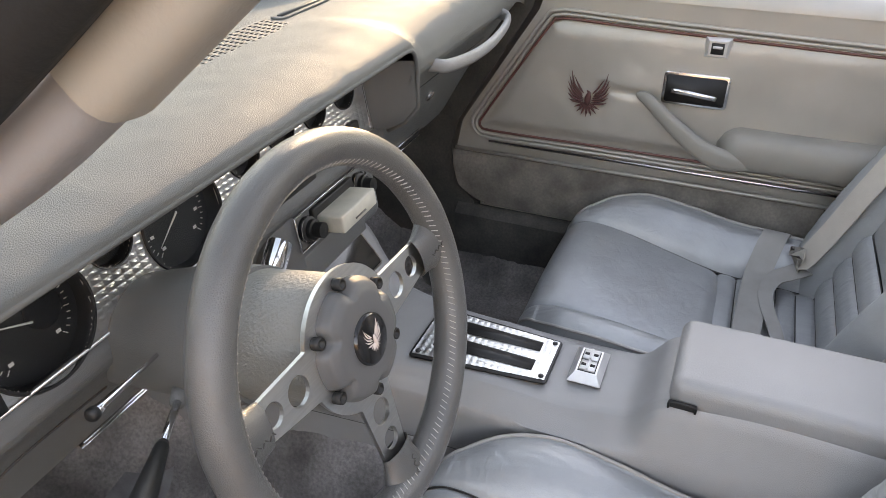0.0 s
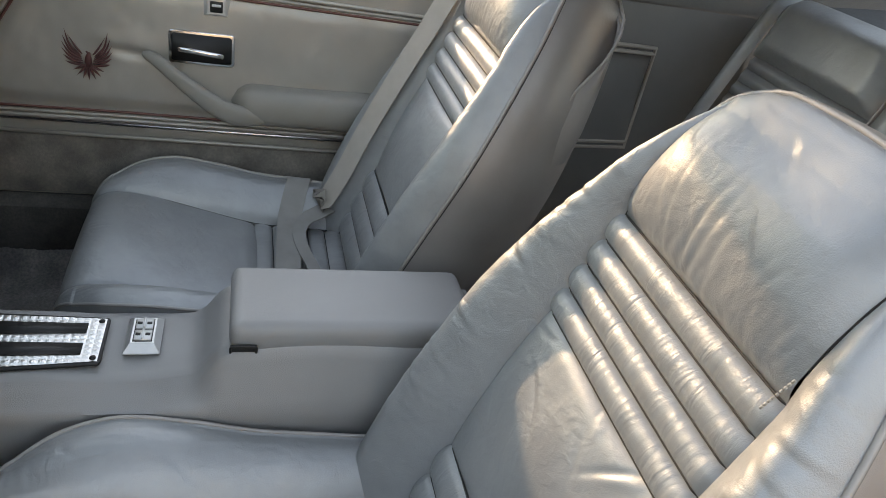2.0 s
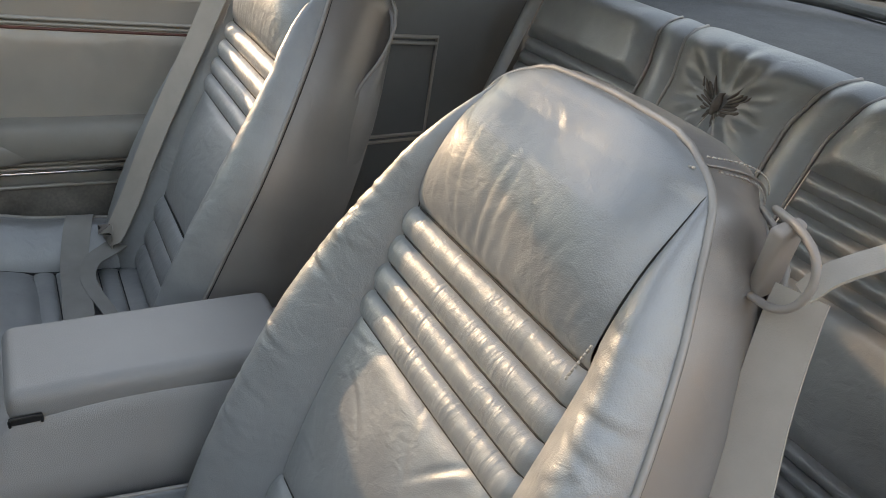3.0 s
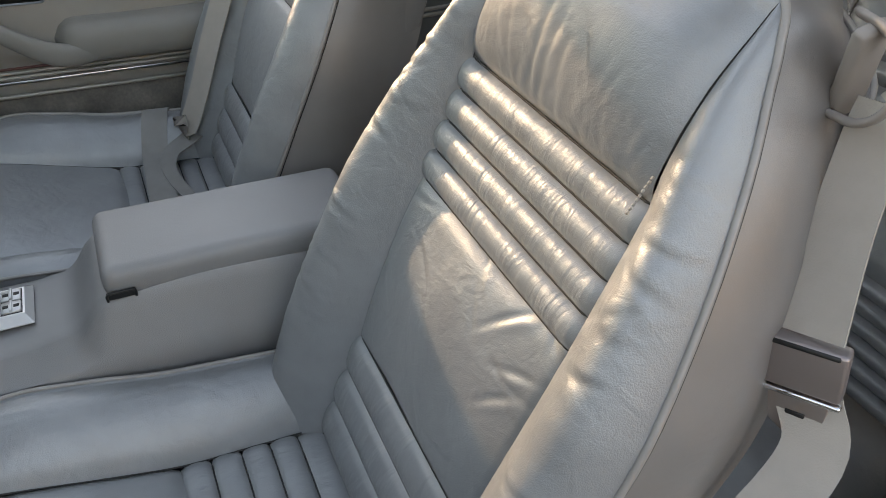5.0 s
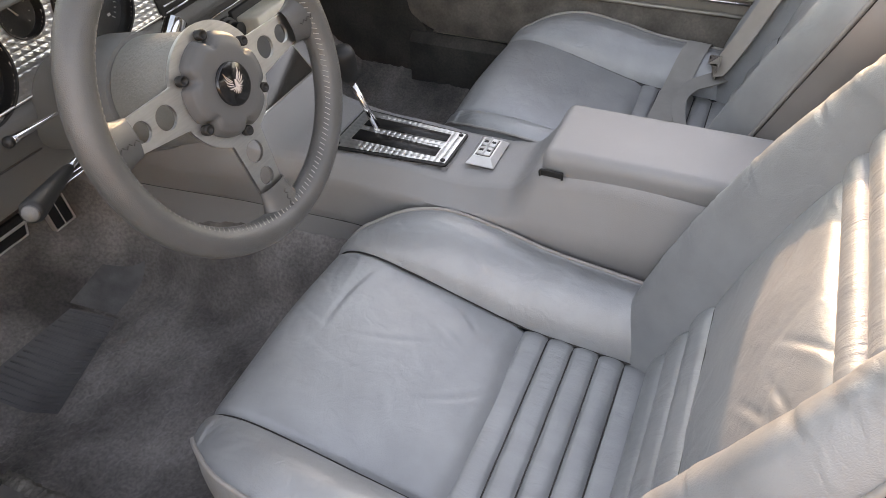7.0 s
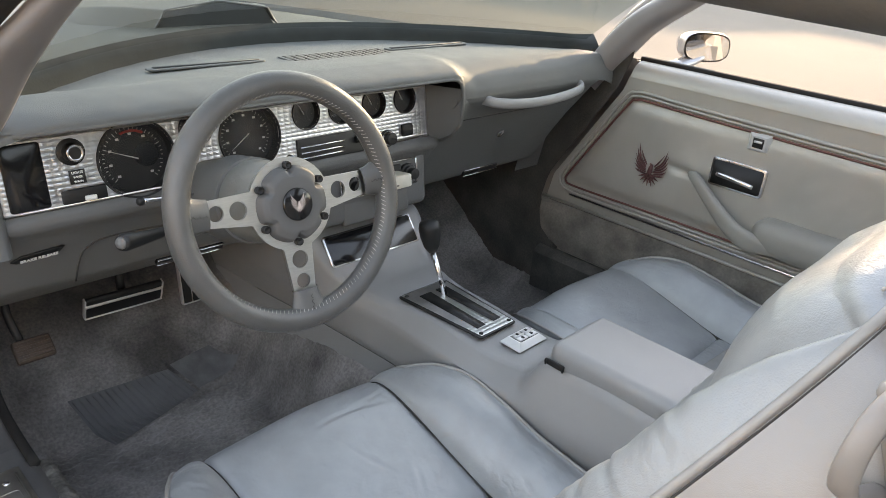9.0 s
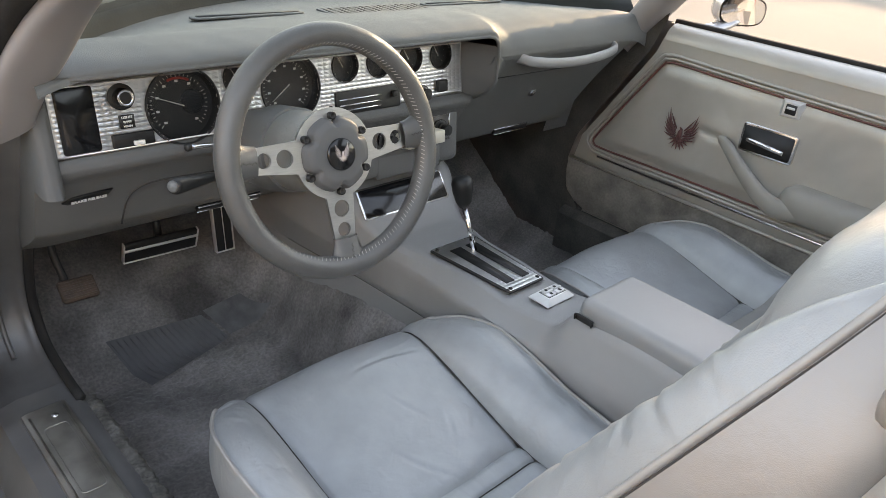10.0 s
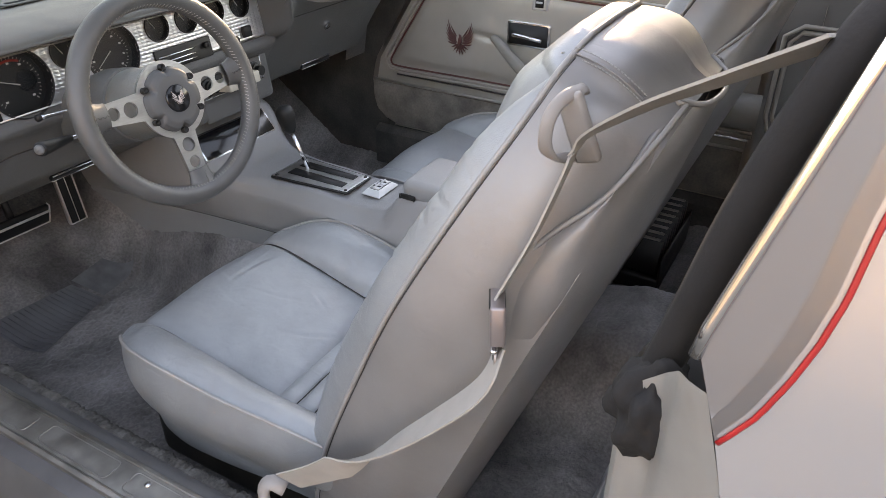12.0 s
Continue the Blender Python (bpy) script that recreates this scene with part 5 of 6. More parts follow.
# radio under the gauges
rad = part("radio_housing", rbox((0.290, 0.14, 0.140), 0.016, 3, pose(-0.012, 0.331, 0.676, -8)), DASH_DARK, dash, "dark radio housing")
for x in (-0.076, 0.070):
    k2 = part("radio_knob", lathe([(0.018, -0.004), (0.018, 0.004), (0.0145, 0.006), (0.0145, 0.012), (0.011, 0.013), (0.011, 0.026), (0.0, 0.027)], axes((x, 0.258, 0.694), (1, 0, 0), (0, 0.14, 1)), 24), BLACK, rad, "black radio knob with chrome ring", angle=40)
    part("ring", lathe([(0.0145, 0.0), (0.020, 0.002), (0.0155, 0.005)], axes((x, 0.258, 0.694), (1, 0, 0), (0, 0.14, 1)), 24, False), CHROME, k2)
part("radio_face", rbox((0.112, 0.012, 0.036), 0.002, 2, pose(-0.003, 0.262, 0.696, -8)), BLACK, rad)
ash = part("ashtray_lid", rbox((0.17, 0.010, 0.046), 0.004, 2, pose(-0.010, 0.259, 0.636, -8)), DASH_DARK, rad, "grey ashtray lid")
for x in (-0.100, 0.096):
    part("trim", rbox((0.002, 0.004, 0.052), 0.0005, 1, pose(x, 0.259, 0.694, -8)), CHROME, rad)
for z in (0.669, 0.721):
    part("trim", rbox((0.197, 0.004, 0.002), 0.0005, 1, pose(-0.002, 0.259 + (z - 0.694) * 0.14, z, -8)), CHROME, rad)
tape = thing("tape_cartridge", "cream tape cartridge pushed into the radio", "cartridge", (-0.01, 0.245, 0.69))
part("case", rbox((0.098, 0.05, 0.026), 0.003, 2, pose(-0.004, 0.240, 0.692, -8)), WHITE_PLASTIC, tape)
part("print", tube([(-0.02, 0.2147, 0.690), (0.010, 0.2147, 0.690)], 0.0018, 4), BIRD_GREY, tape)

# pedals, release label
lbl = thing("brake_release_label", "black brake release plate with white lettering", "label", (-0.655, 0.27, 0.70))
part("plate", prism([(-0.028, -0.010), (0.027, -0.008), (0.037, 0.007), (0.020, 0.007), (-0.022, 0.003), (-0.036, -0.005)], 0.003, 0.001, axes((-0.630, 0.2820, 0.6930), (1, 0, 0), (0, -0.43, 0.9))), BLACK, lbl)


def lettering(body_text, width, m):
    """Raised letters of the built-in font, scaled to a width and laid on matrix m."""
    txt = bpy.data.curves.new("lettering", "FONT")
    txt.body, txt.size, txt.extrude, txt.align_x = body_text, 0.01, 0.0004, "CENTER"
    txt.resolution_u = 3
    txt.offset = 0.0003
    tob = new("lettering", txt)
    tme = bpy.data.meshes.new_from_object(tob.evaluated_get(bpy.context.evaluated_depsgraph_get()))
    bpy.data.objects.remove(tob)
    tbm = bmesh.new()
    tbm.from_mesh(tme)
    wide = max(v.co.x for v in tbm.verts) - min(v.co.x for v in tbm.verts)
    bmesh.ops.scale(tbm, vec=(width / wide, width / wide, 1), verts=tbm.verts)
    bmesh.ops.transform(tbm, matrix=m, verts=tbm.verts)
    return tbm


part("lettering", lettering("BRAKE RELEASE", 0.051, axes((-0.629, 0.2780, 0.6865), (1, 0.0, 0.03), (0, -0.43, 0.9))), WHITE_MARK, lbl, smooth=False)
for k, word in enumerate(("LIGHTS", "WIPER", "WASH")):
    part("lettering", lettering(word, 0.0155 if k == 0 else 0.0130, on_panel(-0.567, 0.435 - 0.062 * k, 0.0029)), WHITE_MARK, lab, smooth=False)
ped = thing("brake_pedal", "wide black brake pedal with a bright metal edge", "pedal", (-0.41, 0.60, 0.43))
PM = axes((-0.405, 0.58, 0.412), (1, -0.04, 0), (0, -0.35, 0.93))
part("pad", rbox((0.155, 0.052, 0.012), 0.004, 2, PM), BLACK, ped)
part("trim", rbox((0.157, 0.006, 0.006), 0.001, 1, PM @ pose(0, 0.010, 0.006)), SATIN_METAL, ped)
for dx in (-0.078, 0.078):
    part("trim", rbox((0.003, 0.053, 0.013), 0.001, 1, PM @ pose(dx, 0, 0.001)), SATIN_METAL, ped)
part("trim", rbox((0.156, 0.003, 0.013), 0.001, 1, PM @ pose(0, -0.026, 0.001)), SATIN_METAL, ped)
part("arm", tube(spline([(-0.40, 0.60, 0.42), (-0.39, 0.64, 0.52), (-0.38, 0.62, 0.66)], 8), 0.009, 8), BLACK, ped)
gas = thing("accelerator_pedal", "ribbed black accelerator pedal with bright edges", "pedal", (-0.25, 0.6, 0.36))
GM = pose(-0.2545, 0.600, 0.425, -8)
part("pad", rbox((0.042, 0.012, 0.150), 0.004, 2, GM), BLACK, gas)
for dx in (-0.0215, 0.0, 0.0215):
    part("trim", rbox((0.0024 if dx else 0.0016, 0.014, 0.150), 0.0006, 1, GM @ pose(dx, -0.001, 0)), SATIN_METAL, gas)
part("trim", rbox((0.045, 0.014, 0.0024), 0.0006, 1, GM @ pose(0, -0.001, -0.075)), SATIN_METAL, gas)
pbk = thing("parking_brake_pedal", "small worn brown parking brake pedal", "pedal", (-0.62, 0.42, 0.45))
part("pad", rbox((0.062, 0.014, 0.042), 0.005, 2, pose(-0.622, 0.425, 0.455, -50)), material("worn_pedal", (0.055, 0.035, 0.025), 0.6, 0, 0.5, 0.004, 0.3, 0.02), pbk)
for k in range(5):
    part("rib", rbox((0.056, 0.003, 0.0035), 0.001, 1, pose(-0.622, 0.425, 0.455, -50) @ pose(0, -0.0075, -0.016 + 0.008 * k)), bpy.data.materials["worn_pedal"], pbk)
part("arm", tube(spline([(-0.635, 0.44, 0.46), (-0.645, 0.46, 0.53), (-0.64, 0.44, 0.62)], 8), 0.007, 8), BLACK, pbk)
hm = thing("heel_mat", "ribbed dark heel pad moulded into the carpet", "mat", (-0.42, 0.35, 0.17))


def heel(u, v, lift=0.006):
    x = lerp(lerp(-0.505, -0.545, v), lerp(-0.298, -0.335, v), u)
    y = lerp(lerp(0.445, 0.505, u), lerp(0.57, 0.562, u), v)
    return (x, y, floor_z(x, y) + lift)


part("pad", flip(sheet(heel, 20, 14)), MAT_RUBBER, hm)
for k in range(16):
    part("rib", tube([heel((k + 0.5) / 16, v, 0.0065) for v in (0.04, 0.3, 0.5, 0.7, 0.96)], 0.0019, 6), MAT_RUBBER, hm)
part("pale_patch", flip(sheet(lambda u, v: (lambda x, y: (x, y, floor_z(x, y) + 0.007))(lerp(lerp(-0.292, -0.328, v), lerp(-0.18, -0.228, v), u), lerp(0.508, 0.568, v) + 0.01 * u), 10, 10)), material("worn_mat", (0.125, 0.125, 0.128), 0.85, 0, 0.5, 0.004, 0.2, 0.03), hm, "paler worn corner of the pad")

# ---- centre console ----
con = thing("center_console", "grey vinyl centre console with shifter plate and padded lid", "console", (0, -0.1, 0.2))
con_top = table([(0.66, 0.60), (0.40, 0.60), (0.335, 0.598), (0.29, 0.585), (0.24, 0.535), (0.20, 0.512), (0.15, 0.506), (0.0, 0.505), (-0.17, 0.505), (-0.205, 0.515), (-0.235, 0.553), (-0.26, 0.560), (-0.60, 0.556)])
con_half = table([(0.66, 0.175), (0.40, 0.165), (0.30, 0.155), (0.20, 0.115), (0.10, 0.094), (-0.1, 0.084), (-0.60, 0.084)])


def con_foot(y):
    """Half width of the console where it meets the carpet."""
    return float(np.interp(y, [-0.6, 0.085, 0.278, 0.46, 0.66], [0.105, 0.098, 0.112, 0.134, 0.15]))


def slope_frame(w, d, w2, d2, h, m):
    """A rectangular bezel whose four sides slope up to a smaller flat top."""
    rings = [(w, d, 0.0), (w, d, 0.0015), (w2, d2, h), (w2 - 0.004, d2 - 0.004, h)]
    v = [m @ Vector((sx * a / 2, sy * b / 2, z)) for a, b, z in rings for sx, sy in ((-1, -1), (1, -1), (1, 1), (-1, 1))]
    f = [(4 * k + i, 4 * k + (i + 1) % 4, 4 * k + 4 + (i + 1) % 4, 4 * k + 4 + i) for k in range(3) for i in range(4)]
    return (v, f + [(12, 13, 14, 15)])


def console(u, v):
    y = lerp(-0.60, 0.66, v)
    h, w, f = con_top(y), con_half(y), con_foot(y)
    prof = [(-f, 0.27), (-f - 0.001, 0.384), (-f - 0.0005, 0.388), (-f - 0.004, 0.391), (-max(w, f) - 0.004, 0.475), (-w + 0.004, h - 0.010), (-w + 0.016, h - 0.001), (0, h)]
    k = abs(2 * u - 1)
    q = (1 - k) * 7
    i = min(int(q), 6)
    x, z = lerp(prof[i][0], prof[i + 1][0], q - i), lerp(prof[i][1], prof[i + 1][1], q - i)
    return (x * (1 if u < 0.5 else -1) - 0.003, y, z)


part("body", sheet(console, 71, 150), VINYL, con, "moulded grey console", angle=55)
lid = part("armrest_lid", rbox((0.146, 0.335, 0.046), 0.016, 4, pose(-0.007, -0.411, 0.571)), VINYL, con, "padded grey armrest lid")
part("latch", rbox((0.004, 0.034, 0.011), 0.002, 2, pose(-0.0815, -0.262, 0.5605)), BLACK, lid, "small black catch")
part("latch_loop", tube(spline([(-0.085, -0.278, 0.556), (-0.087, -0.277, 0.567), (-0.087, -0.262, 0.5685), (-0.087, -0.247, 0.567), (-0.085, -0.246, 0.556)], 16), 0.0017, 6), BLACK, lid)
plate = part("shifter_plate", prism([(-0.050, -0.079), (-0.0485, -0.0825), (-0.044, -0.084), (0.042, -0.084), (0.046, -0.0825), (0.0475, -0.079), (0.060, 0.112), (0.058, 0.1165), (0.054, 0.118), (-0.060, 0.118), (-0.064, 0.1165), (-0.066, 0.112)], 0.003, 0.001, pose(0, 0, 0.5055)), BLACK, con, "black-edged shifter plate")


def plate_half(y):
    f = (y + 0.080) / 0.194
    return lerp(-0.045, -0.061, f), lerp(0.043, 0.055, f)


def plate_top(u, v):
    y = lerp(-0.080, 0.114, v)
    a, b = plate_half(y)
    x = lerp(a, b, u)
    e = min(abs((x / 0.010) % 1 - 0.5), 0.5), min(abs((y / 0.010) % 1 - 0.5), 0.5)
    return (x, y, 0.5092 + 0.0009 * (1 - 2 * max(e)))


part("turned_insert", sheet(plate_top, 48, 80), TURNED, plate, "engine-turned insert", smooth=False)
for x0, x1 in ((-0.030, -0.008), (0.014, 0.034)):
    part("slot", prism([(x0 - 0.002, -0.058), (x1 - 0.002, -0.058), (x1 + 0.003, 0.092), (x0 - 0.004, 0.092)], 0.0016, 0, pose(0, 0, 0.5094)), BLACK, plate, "dark shifter slot")
for x, y in ((-0.039, -0.074), (0.037, -0.074), (-0.054, 0.107), (0.048, 0.107)):
    part("screw", lathe([(0.004, 0), (0.004, 0.0015), (0.0, 0.002)], pose(x, y, 0.5095), 10), BLACK, plate)
lev = part("shift_lever", tube([(0.014, 0.066, 0.498), (0.001, 0.102, 0.598)], [0.0058, 0.005], 12), CHROME, con, "chrome shift lever")
part("shift_knob", lathe([(0.0, -0.002), (0.009, 0.0), (0.0155, 0.012), (0.020, 0.034), (0.021, 0.050), (0.018, 0.060), (0.010, 0.064), (0.0, 0.065)], axes((0.001, 0.101, 0.594), (1, 0, 0.15), (0, 1, -0.12)), 24), BLACK, lev, "black plastic shift knob")
swt = part("window_switch", slope_frame(0.076, 0.046, 0.054, 0.030, 0.011, pose(0.011, -0.131, 0.5045)), SATIN_METAL, con, "chrome window switch bezel", smooth=False)
part("recess", rbox((0.050, 0.026, 0.002), 0.0006, 1, pose(0.011, -0.131, 0.5145)), BLACK, swt)
for x in (-0.001, 0.023):
    rocker = part("rocker", rbox((0.021, 0.022, 0.004), 0.001, 1, pose(x, -0.131, 0.5165)), SATIN_METAL, swt, "bright rocker with a cross bar")
    part("cross_bar", rbox((0.021, 0.0035, 0.004), 0.0008, 1, pose(x, -0.131, 0.5195)), SATIN_METAL, rocker)
    for e in (-1, 1):
        part("slot", rbox((0.0055, 0.0065, 0.001), 0.0003, 1, pose(x, -0.131 + e * 0.0062, 0.5187)), BLACK, rocker)
TRAYM = axes((-0.012, 0.264, 0.560), (1, 0, 0), (0, 0.62, 0.78))
tray = part("tray", prism(rounded_rect(0.232, 0.066, 0.007), 0.004, 0.0015, TRAYM), CHROME, con, "bright-edged console tray")
part("tray_mouth", prism(rounded_rect(0.224, 0.058, 0.005), 0.0045, 0.0005, TRAYM), BLACK_GLOSS, tray)
part("console_crease", tube([(-con_foot(y) - 0.0045, y, 0.3885) for y in np.linspace(-0.5, 0.5, 24)], 0.0012, 5), SEAM, con)

# ---- passenger door ----
DX = 0.706


def make_door(side):
    """A door in the closed position on the car's right; side -1 mirrors it."""
    door = thing("door_1" if side > 0 else "door_2", "closed grey vinyl car door with moulded trim and armrest" if side > 0 else "silver car door standing wide open", "car door", (0.78 * side, -0.2, 0.6), kind="structure")

    def put(name, vf, mat, parent=door, label="", **kw):
        if not isinstance(vf, tuple):
            vf.verts.ensure_lookup_table()
            vf.verts.index_update()
            v = [tuple(q.co) for q in vf.verts]
            f = [tuple(w.index for w in g.verts) for g in vf.faces]
            vf.free()
            vf = (v, f)
        if side < 0:
            vf = mirror(vf)
        return part(name, vf, mat, parent, label, **kw)

    def front_y(z):
        return float(np.interp(z, [0.345, 0.36, 0.39, 0.44, 0.48, 0.55, 0.82, 0.90], [0.26, 0.30, 0.335, 0.348, 0.35, 0.335, 0.165, 0.14]))

    def face(u, v):
        z = lerp(0.47, 0.860, v)
        y = lerp(-0.78, front_y(z), u)
        # padded field inside the moulding
        q = min(max(0, min((z - 0.545) / 0.03, (0.80 - z) / 0.03, (y + 0.72) / 0.03, (front_y(z) - 0.045 - y) / 0.03)), 1)
        puff = 0.010 * math.sin(q * math.pi / 2)
        puff += 0.0042 * wrinkle((y, z, 0), 0.11) * q + 0.0018 * wrinkle((y * 1.5, z, 4), 0.035) * q
        puff -= 0.009 * math.exp(-(((y + 0.04) / 0.055) ** 2 + ((z - 0.667 - 0.10 * (y + 0.04)) / 0.009) ** 2)) * q
        puff += 0.004 * math.exp(-(((y + 0.03) / 0.07) ** 2 + ((z - 0.69) / 0.03) ** 2)) * q
        puff -= 0.004 * math.exp(-(((y - 0.044) / 0.05) ** 2 + ((z - 0.655) / 0.05) ** 2)) * q
        return (DX - puff + 0.006 * (1 - v) , y, z)
    fc = sheet(face, 120, 60)
    put("trim_panel", flip(fc), DOOR, label="padded grey vinyl door panel")
    # rolled top under the window
    def roll(u, v):
        a = v * math.pi / 2
        return (DX + 0.035 - 0.037 * math.cos(a) + 0.008 * v, lerp(-0.80, 0.150, u), 0.855 + 0.036 * math.sin(a))
    put("window_sill", flip(sheet(roll, 20, 10)), DOOR, label="rounded door top")
    put("window_seal", rbox((0.02, 0.98, 0.014), 0.004, 2, pose(DX + 0.055, -0.33, 0.893)), RUBBER)
    # kick carpet
    def lowc(u, v):
        z = lerp(0.345, 0.485, v)
        y = lerp(-0.78, front_y(z) + 0.002, u)
        return (DX - 0.012 - 0.008 * math.sin(math.pi * v) + 0.0012 * wrinkle((y, z, 0), 0.02), y, z)
    put("kick_carpet", flip(sheet(lowc, 60, 14)), CARPET_DOOR, label="brown-grey carpet strip along the door foot")
    put("carpet_edge", tube([(DX - 0.016, y, 0.487) for y in (-0.78, 0.345)], 0.004, 6), DOOR)
    # moulding: three ridges round the padded field
    field = [(-0.79, 0.805), (-0.4, 0.812), (-0.05, 0.820), (0.09, 0.825), (0.125, 0.822), (0.150, 0.806), (0.225, 0.692), (0.296, 0.580), (0.308, 0.552), (0.300, 0.530), (0.272, 0.519), (0.15, 0.5185), (0.0, 0.520), (-0.4, 0.520), (-0.79, 0.520)]
    base = [Vector((0, *q)) for q in spline(field, 120)]
    for off, r, mt in ((0.0, 0.0042, DOOR), (0.0095, 0.0036, DOOR), (0.018, 0.0028, RED_TRIM)):
        pts = []
        for k, q in enumerate(base):
            t = (base[min(119, k + 1)] - base[max(0, k - 1)]).normalized()
            pts.append((DX - 0.004, q.y + t.z * off, q.z - t.y * off))
        put("moulding", tube(pts, r, 7), mt, label="raised trim moulding" if off == 0 else "")
    # bright strip along the lower moulding
    put("bright_strip", rbox((0.004, 1.05, 0.006), 0.001, 1, pose(DX - 0.010, -0.26, 0.512)), CHROME)
    bez = put("handle_bezel", prism(rounded_rect(0.128, 0.068, 0.008), 0.006, 0.002, axes((DX - 0.008, -0.170, 0.693), (0, -1, 0), (0, 0, 1))), CHROME, label="chrome-edged black door handle recess")
    put("recess", prism(rounded_rect(0.116, 0.056, 0.005), 0.002, 0, axes((DX - 0.0138, -0.170, 0.693), (0, -1, 0), (0, 0, 1))), BLACK, bez)
    put("handle", tube(spline([(DX - 0.020, -0.125, 0.690), (DX - 0.024, -0.15, 0.690), (DX - 0.024, -0.19, 0.686), (DX - 0.019, -0.212, 0.682)], 10), 0.0045, 8, flat=(0.004, 0.006)), CHROME, bez)
    lk = put("lock_switch", slope_frame(0.050, 0.041, 0.034, 0.029, 0.010, axes((DX - 0.004, -0.197, 0.780), (0, -1, 0), (0, 0, 1))), SATIN_METAL, label="chrome door lock switch", smooth=False)
    put("rocker", rbox((0.004, 0.024, 0.022), 0.001, 1, pose(DX - 0.0135, -0.197, 0.780)), BLACK, lk)
    put("rocker_bar", rbox((0.005, 0.018, 0.005), 0.001, 1, pose(DX - 0.0162, -0.197, 0.783)), SATIN_METAL, lk)
    # armrest and its pull strap
    def arm(u, v):
        y = lerp(-0.228, -0.80, u)
        cap = min(1, (u / 0.06)) ** 0.5
        a = v * math.pi
        depth = 0.058 * cap
        zt = 0.626 + 0.004 * u
        zb = 0.545
        return (DX - depth * math.sin(a) ** 0.38, y, lerp((zt + zb) / 2, lerp(zt, zb, (1 - math.cos(a)) / 2), cap))
    put("armrest", flip(sheet(arm, 40, 24)), ARMREST, label="moulded grey armrest")
    stp = spline([(DX - 0.012, -0.062, 0.672), (DX - 0.030, -0.090, 0.662), (DX - 0.042, -0.150, 0.618), (DX - 0.050, -0.212, 0.580), (DX - 0.050, -0.27, 0.568), (DX - 0.030, -0.34, 0.575)], 26)

    def pull(u, v):
        p = stp[round(u * 25)]
        t = Vector(stp[min(25, round(u * 25) + 1)] - stp[max(0, round(u * 25) - 1)]).normalized()
        up = t.cross(Vector((1, 0, 0))).normalized()
        inn = up.cross(t)
        a = 2 * math.pi * v
        c, s2 = math.cos(a), math.sin(a)
        e = (abs(c) ** 3 + abs(s2) ** 3) ** (-1 / 3)
        w = float(np.interp(u, [0, 0.05, 0.3, 0.7, 1], [0.005, 0.010, 0.0145, 0.023, 0.012]))
        return Vector(p) + up * (c * e * w) + inn * (s2 * e * 0.010)
    put("pull", sheet(pull, 26, 16, False, True), ARMREST, label="moulded door pull")
    eb = axes((DX - 0.0115, 0.044, 0.655), (0, -1, 0), (0, 0, 1))
    put("emblem", bird(eb, 0.097, feathers=6), MAROON, label="stitched maroon winged emblem")
    # outer skin and inner sheet
    put("skin", sheet(lambda u, v: (0.862 - 0.05 * (2 * v - 1) ** 2 - 0.02 * v, lerp(-0.86, 0.42, u), lerp(0.25, 0.885, v)), 10, 10), PAINT)
    put("door_top", sheet(lambda u, v: (lerp(DX + 0.043, 0.80, v), lerp(-0.84, 0.17, u), 0.889 - 0.004 * v), 8, 3), PAINT, label="silver painted door top")
    put("door_end", sheet(lambda u, v: (lerp(DX + 0.01, 0.82, u), -0.80 - 0.04 * u, lerp(0.30, 0.88, v)), 4, 4), JAMB)
    put("lower_shell", sheet(lambda u, v: (lerp(DX + 0.006, 0.84, v), lerp(-0.80, 0.36, u), 0.33 - 0.03 * v), 4, 3), JAMB)
    kb = put("lock_knob", lathe([(0.004, 0.0), (0.004, 0.010), (0.009, 0.014), (0.010, 0.020), (0.007, 0.024), (0, 0.025)], pose(0.745, -0.560, 0.888), 16), CHROME, label="chrome lock knob", angle=40)
    put("escutcheon", lathe([(0.014, 0.0), (0.013, 0.003), (0.006, 0.003)], pose(0.745, -0.560, 0.888), 20), CHROME, kb)
    return door


make_door(1)
ajar = make_door(-1)
AJAR = Matrix.Translation((-0.81, 0.40, 0)) @ pose(0, 0, 0, 0, 0, -65) @ Matrix.Translation((0.81, -0.40, 0))
ajar.matrix_basis = AJAR @ ajar.matrix_basis

# ---- rear seat ----
rear = thing("rear_seat", "silver-grey leather rear seat with ribbed sides and a padded middle", "rear seat", (0, -1.1, 0.2))
RS, RC = math.sin(radians(20)), math.cos(radians(20))


def RB(x, s, n):
    return np.array((x, -1.37 - RS * s + RC * n, 0.886 + RC * s + RS * n))


def round_top(s):
    return -0.05 * max(0, (s - 0.06) / 0.05) ** 2


def rear_centre(u, v):
    s = lerp(-0.55, 0.112, v)
    w = 0.128 + 0.03 * max(0, s) / 0.1
    x = (2 * u - 1) * w
    r2 = ((x / 0.055) ** 2 + (s / 0.05) ** 2)
    n = 0.035 * (1 - (2 * u - 1) ** 4) * 0.8 + 0.012 + round_top(s) - 0.018 * math.exp(-r2)
    a = math.atan2(s + 0.01, x)
    n += 0.006 * math.sin(11 * a) * math.exp(-((math.sqrt(r2) - 1.2) / 0.7) ** 2)
    n += 0.003 * wrinkle((x, s, 0), 0.06, 3)
    return RB(x, s, n)


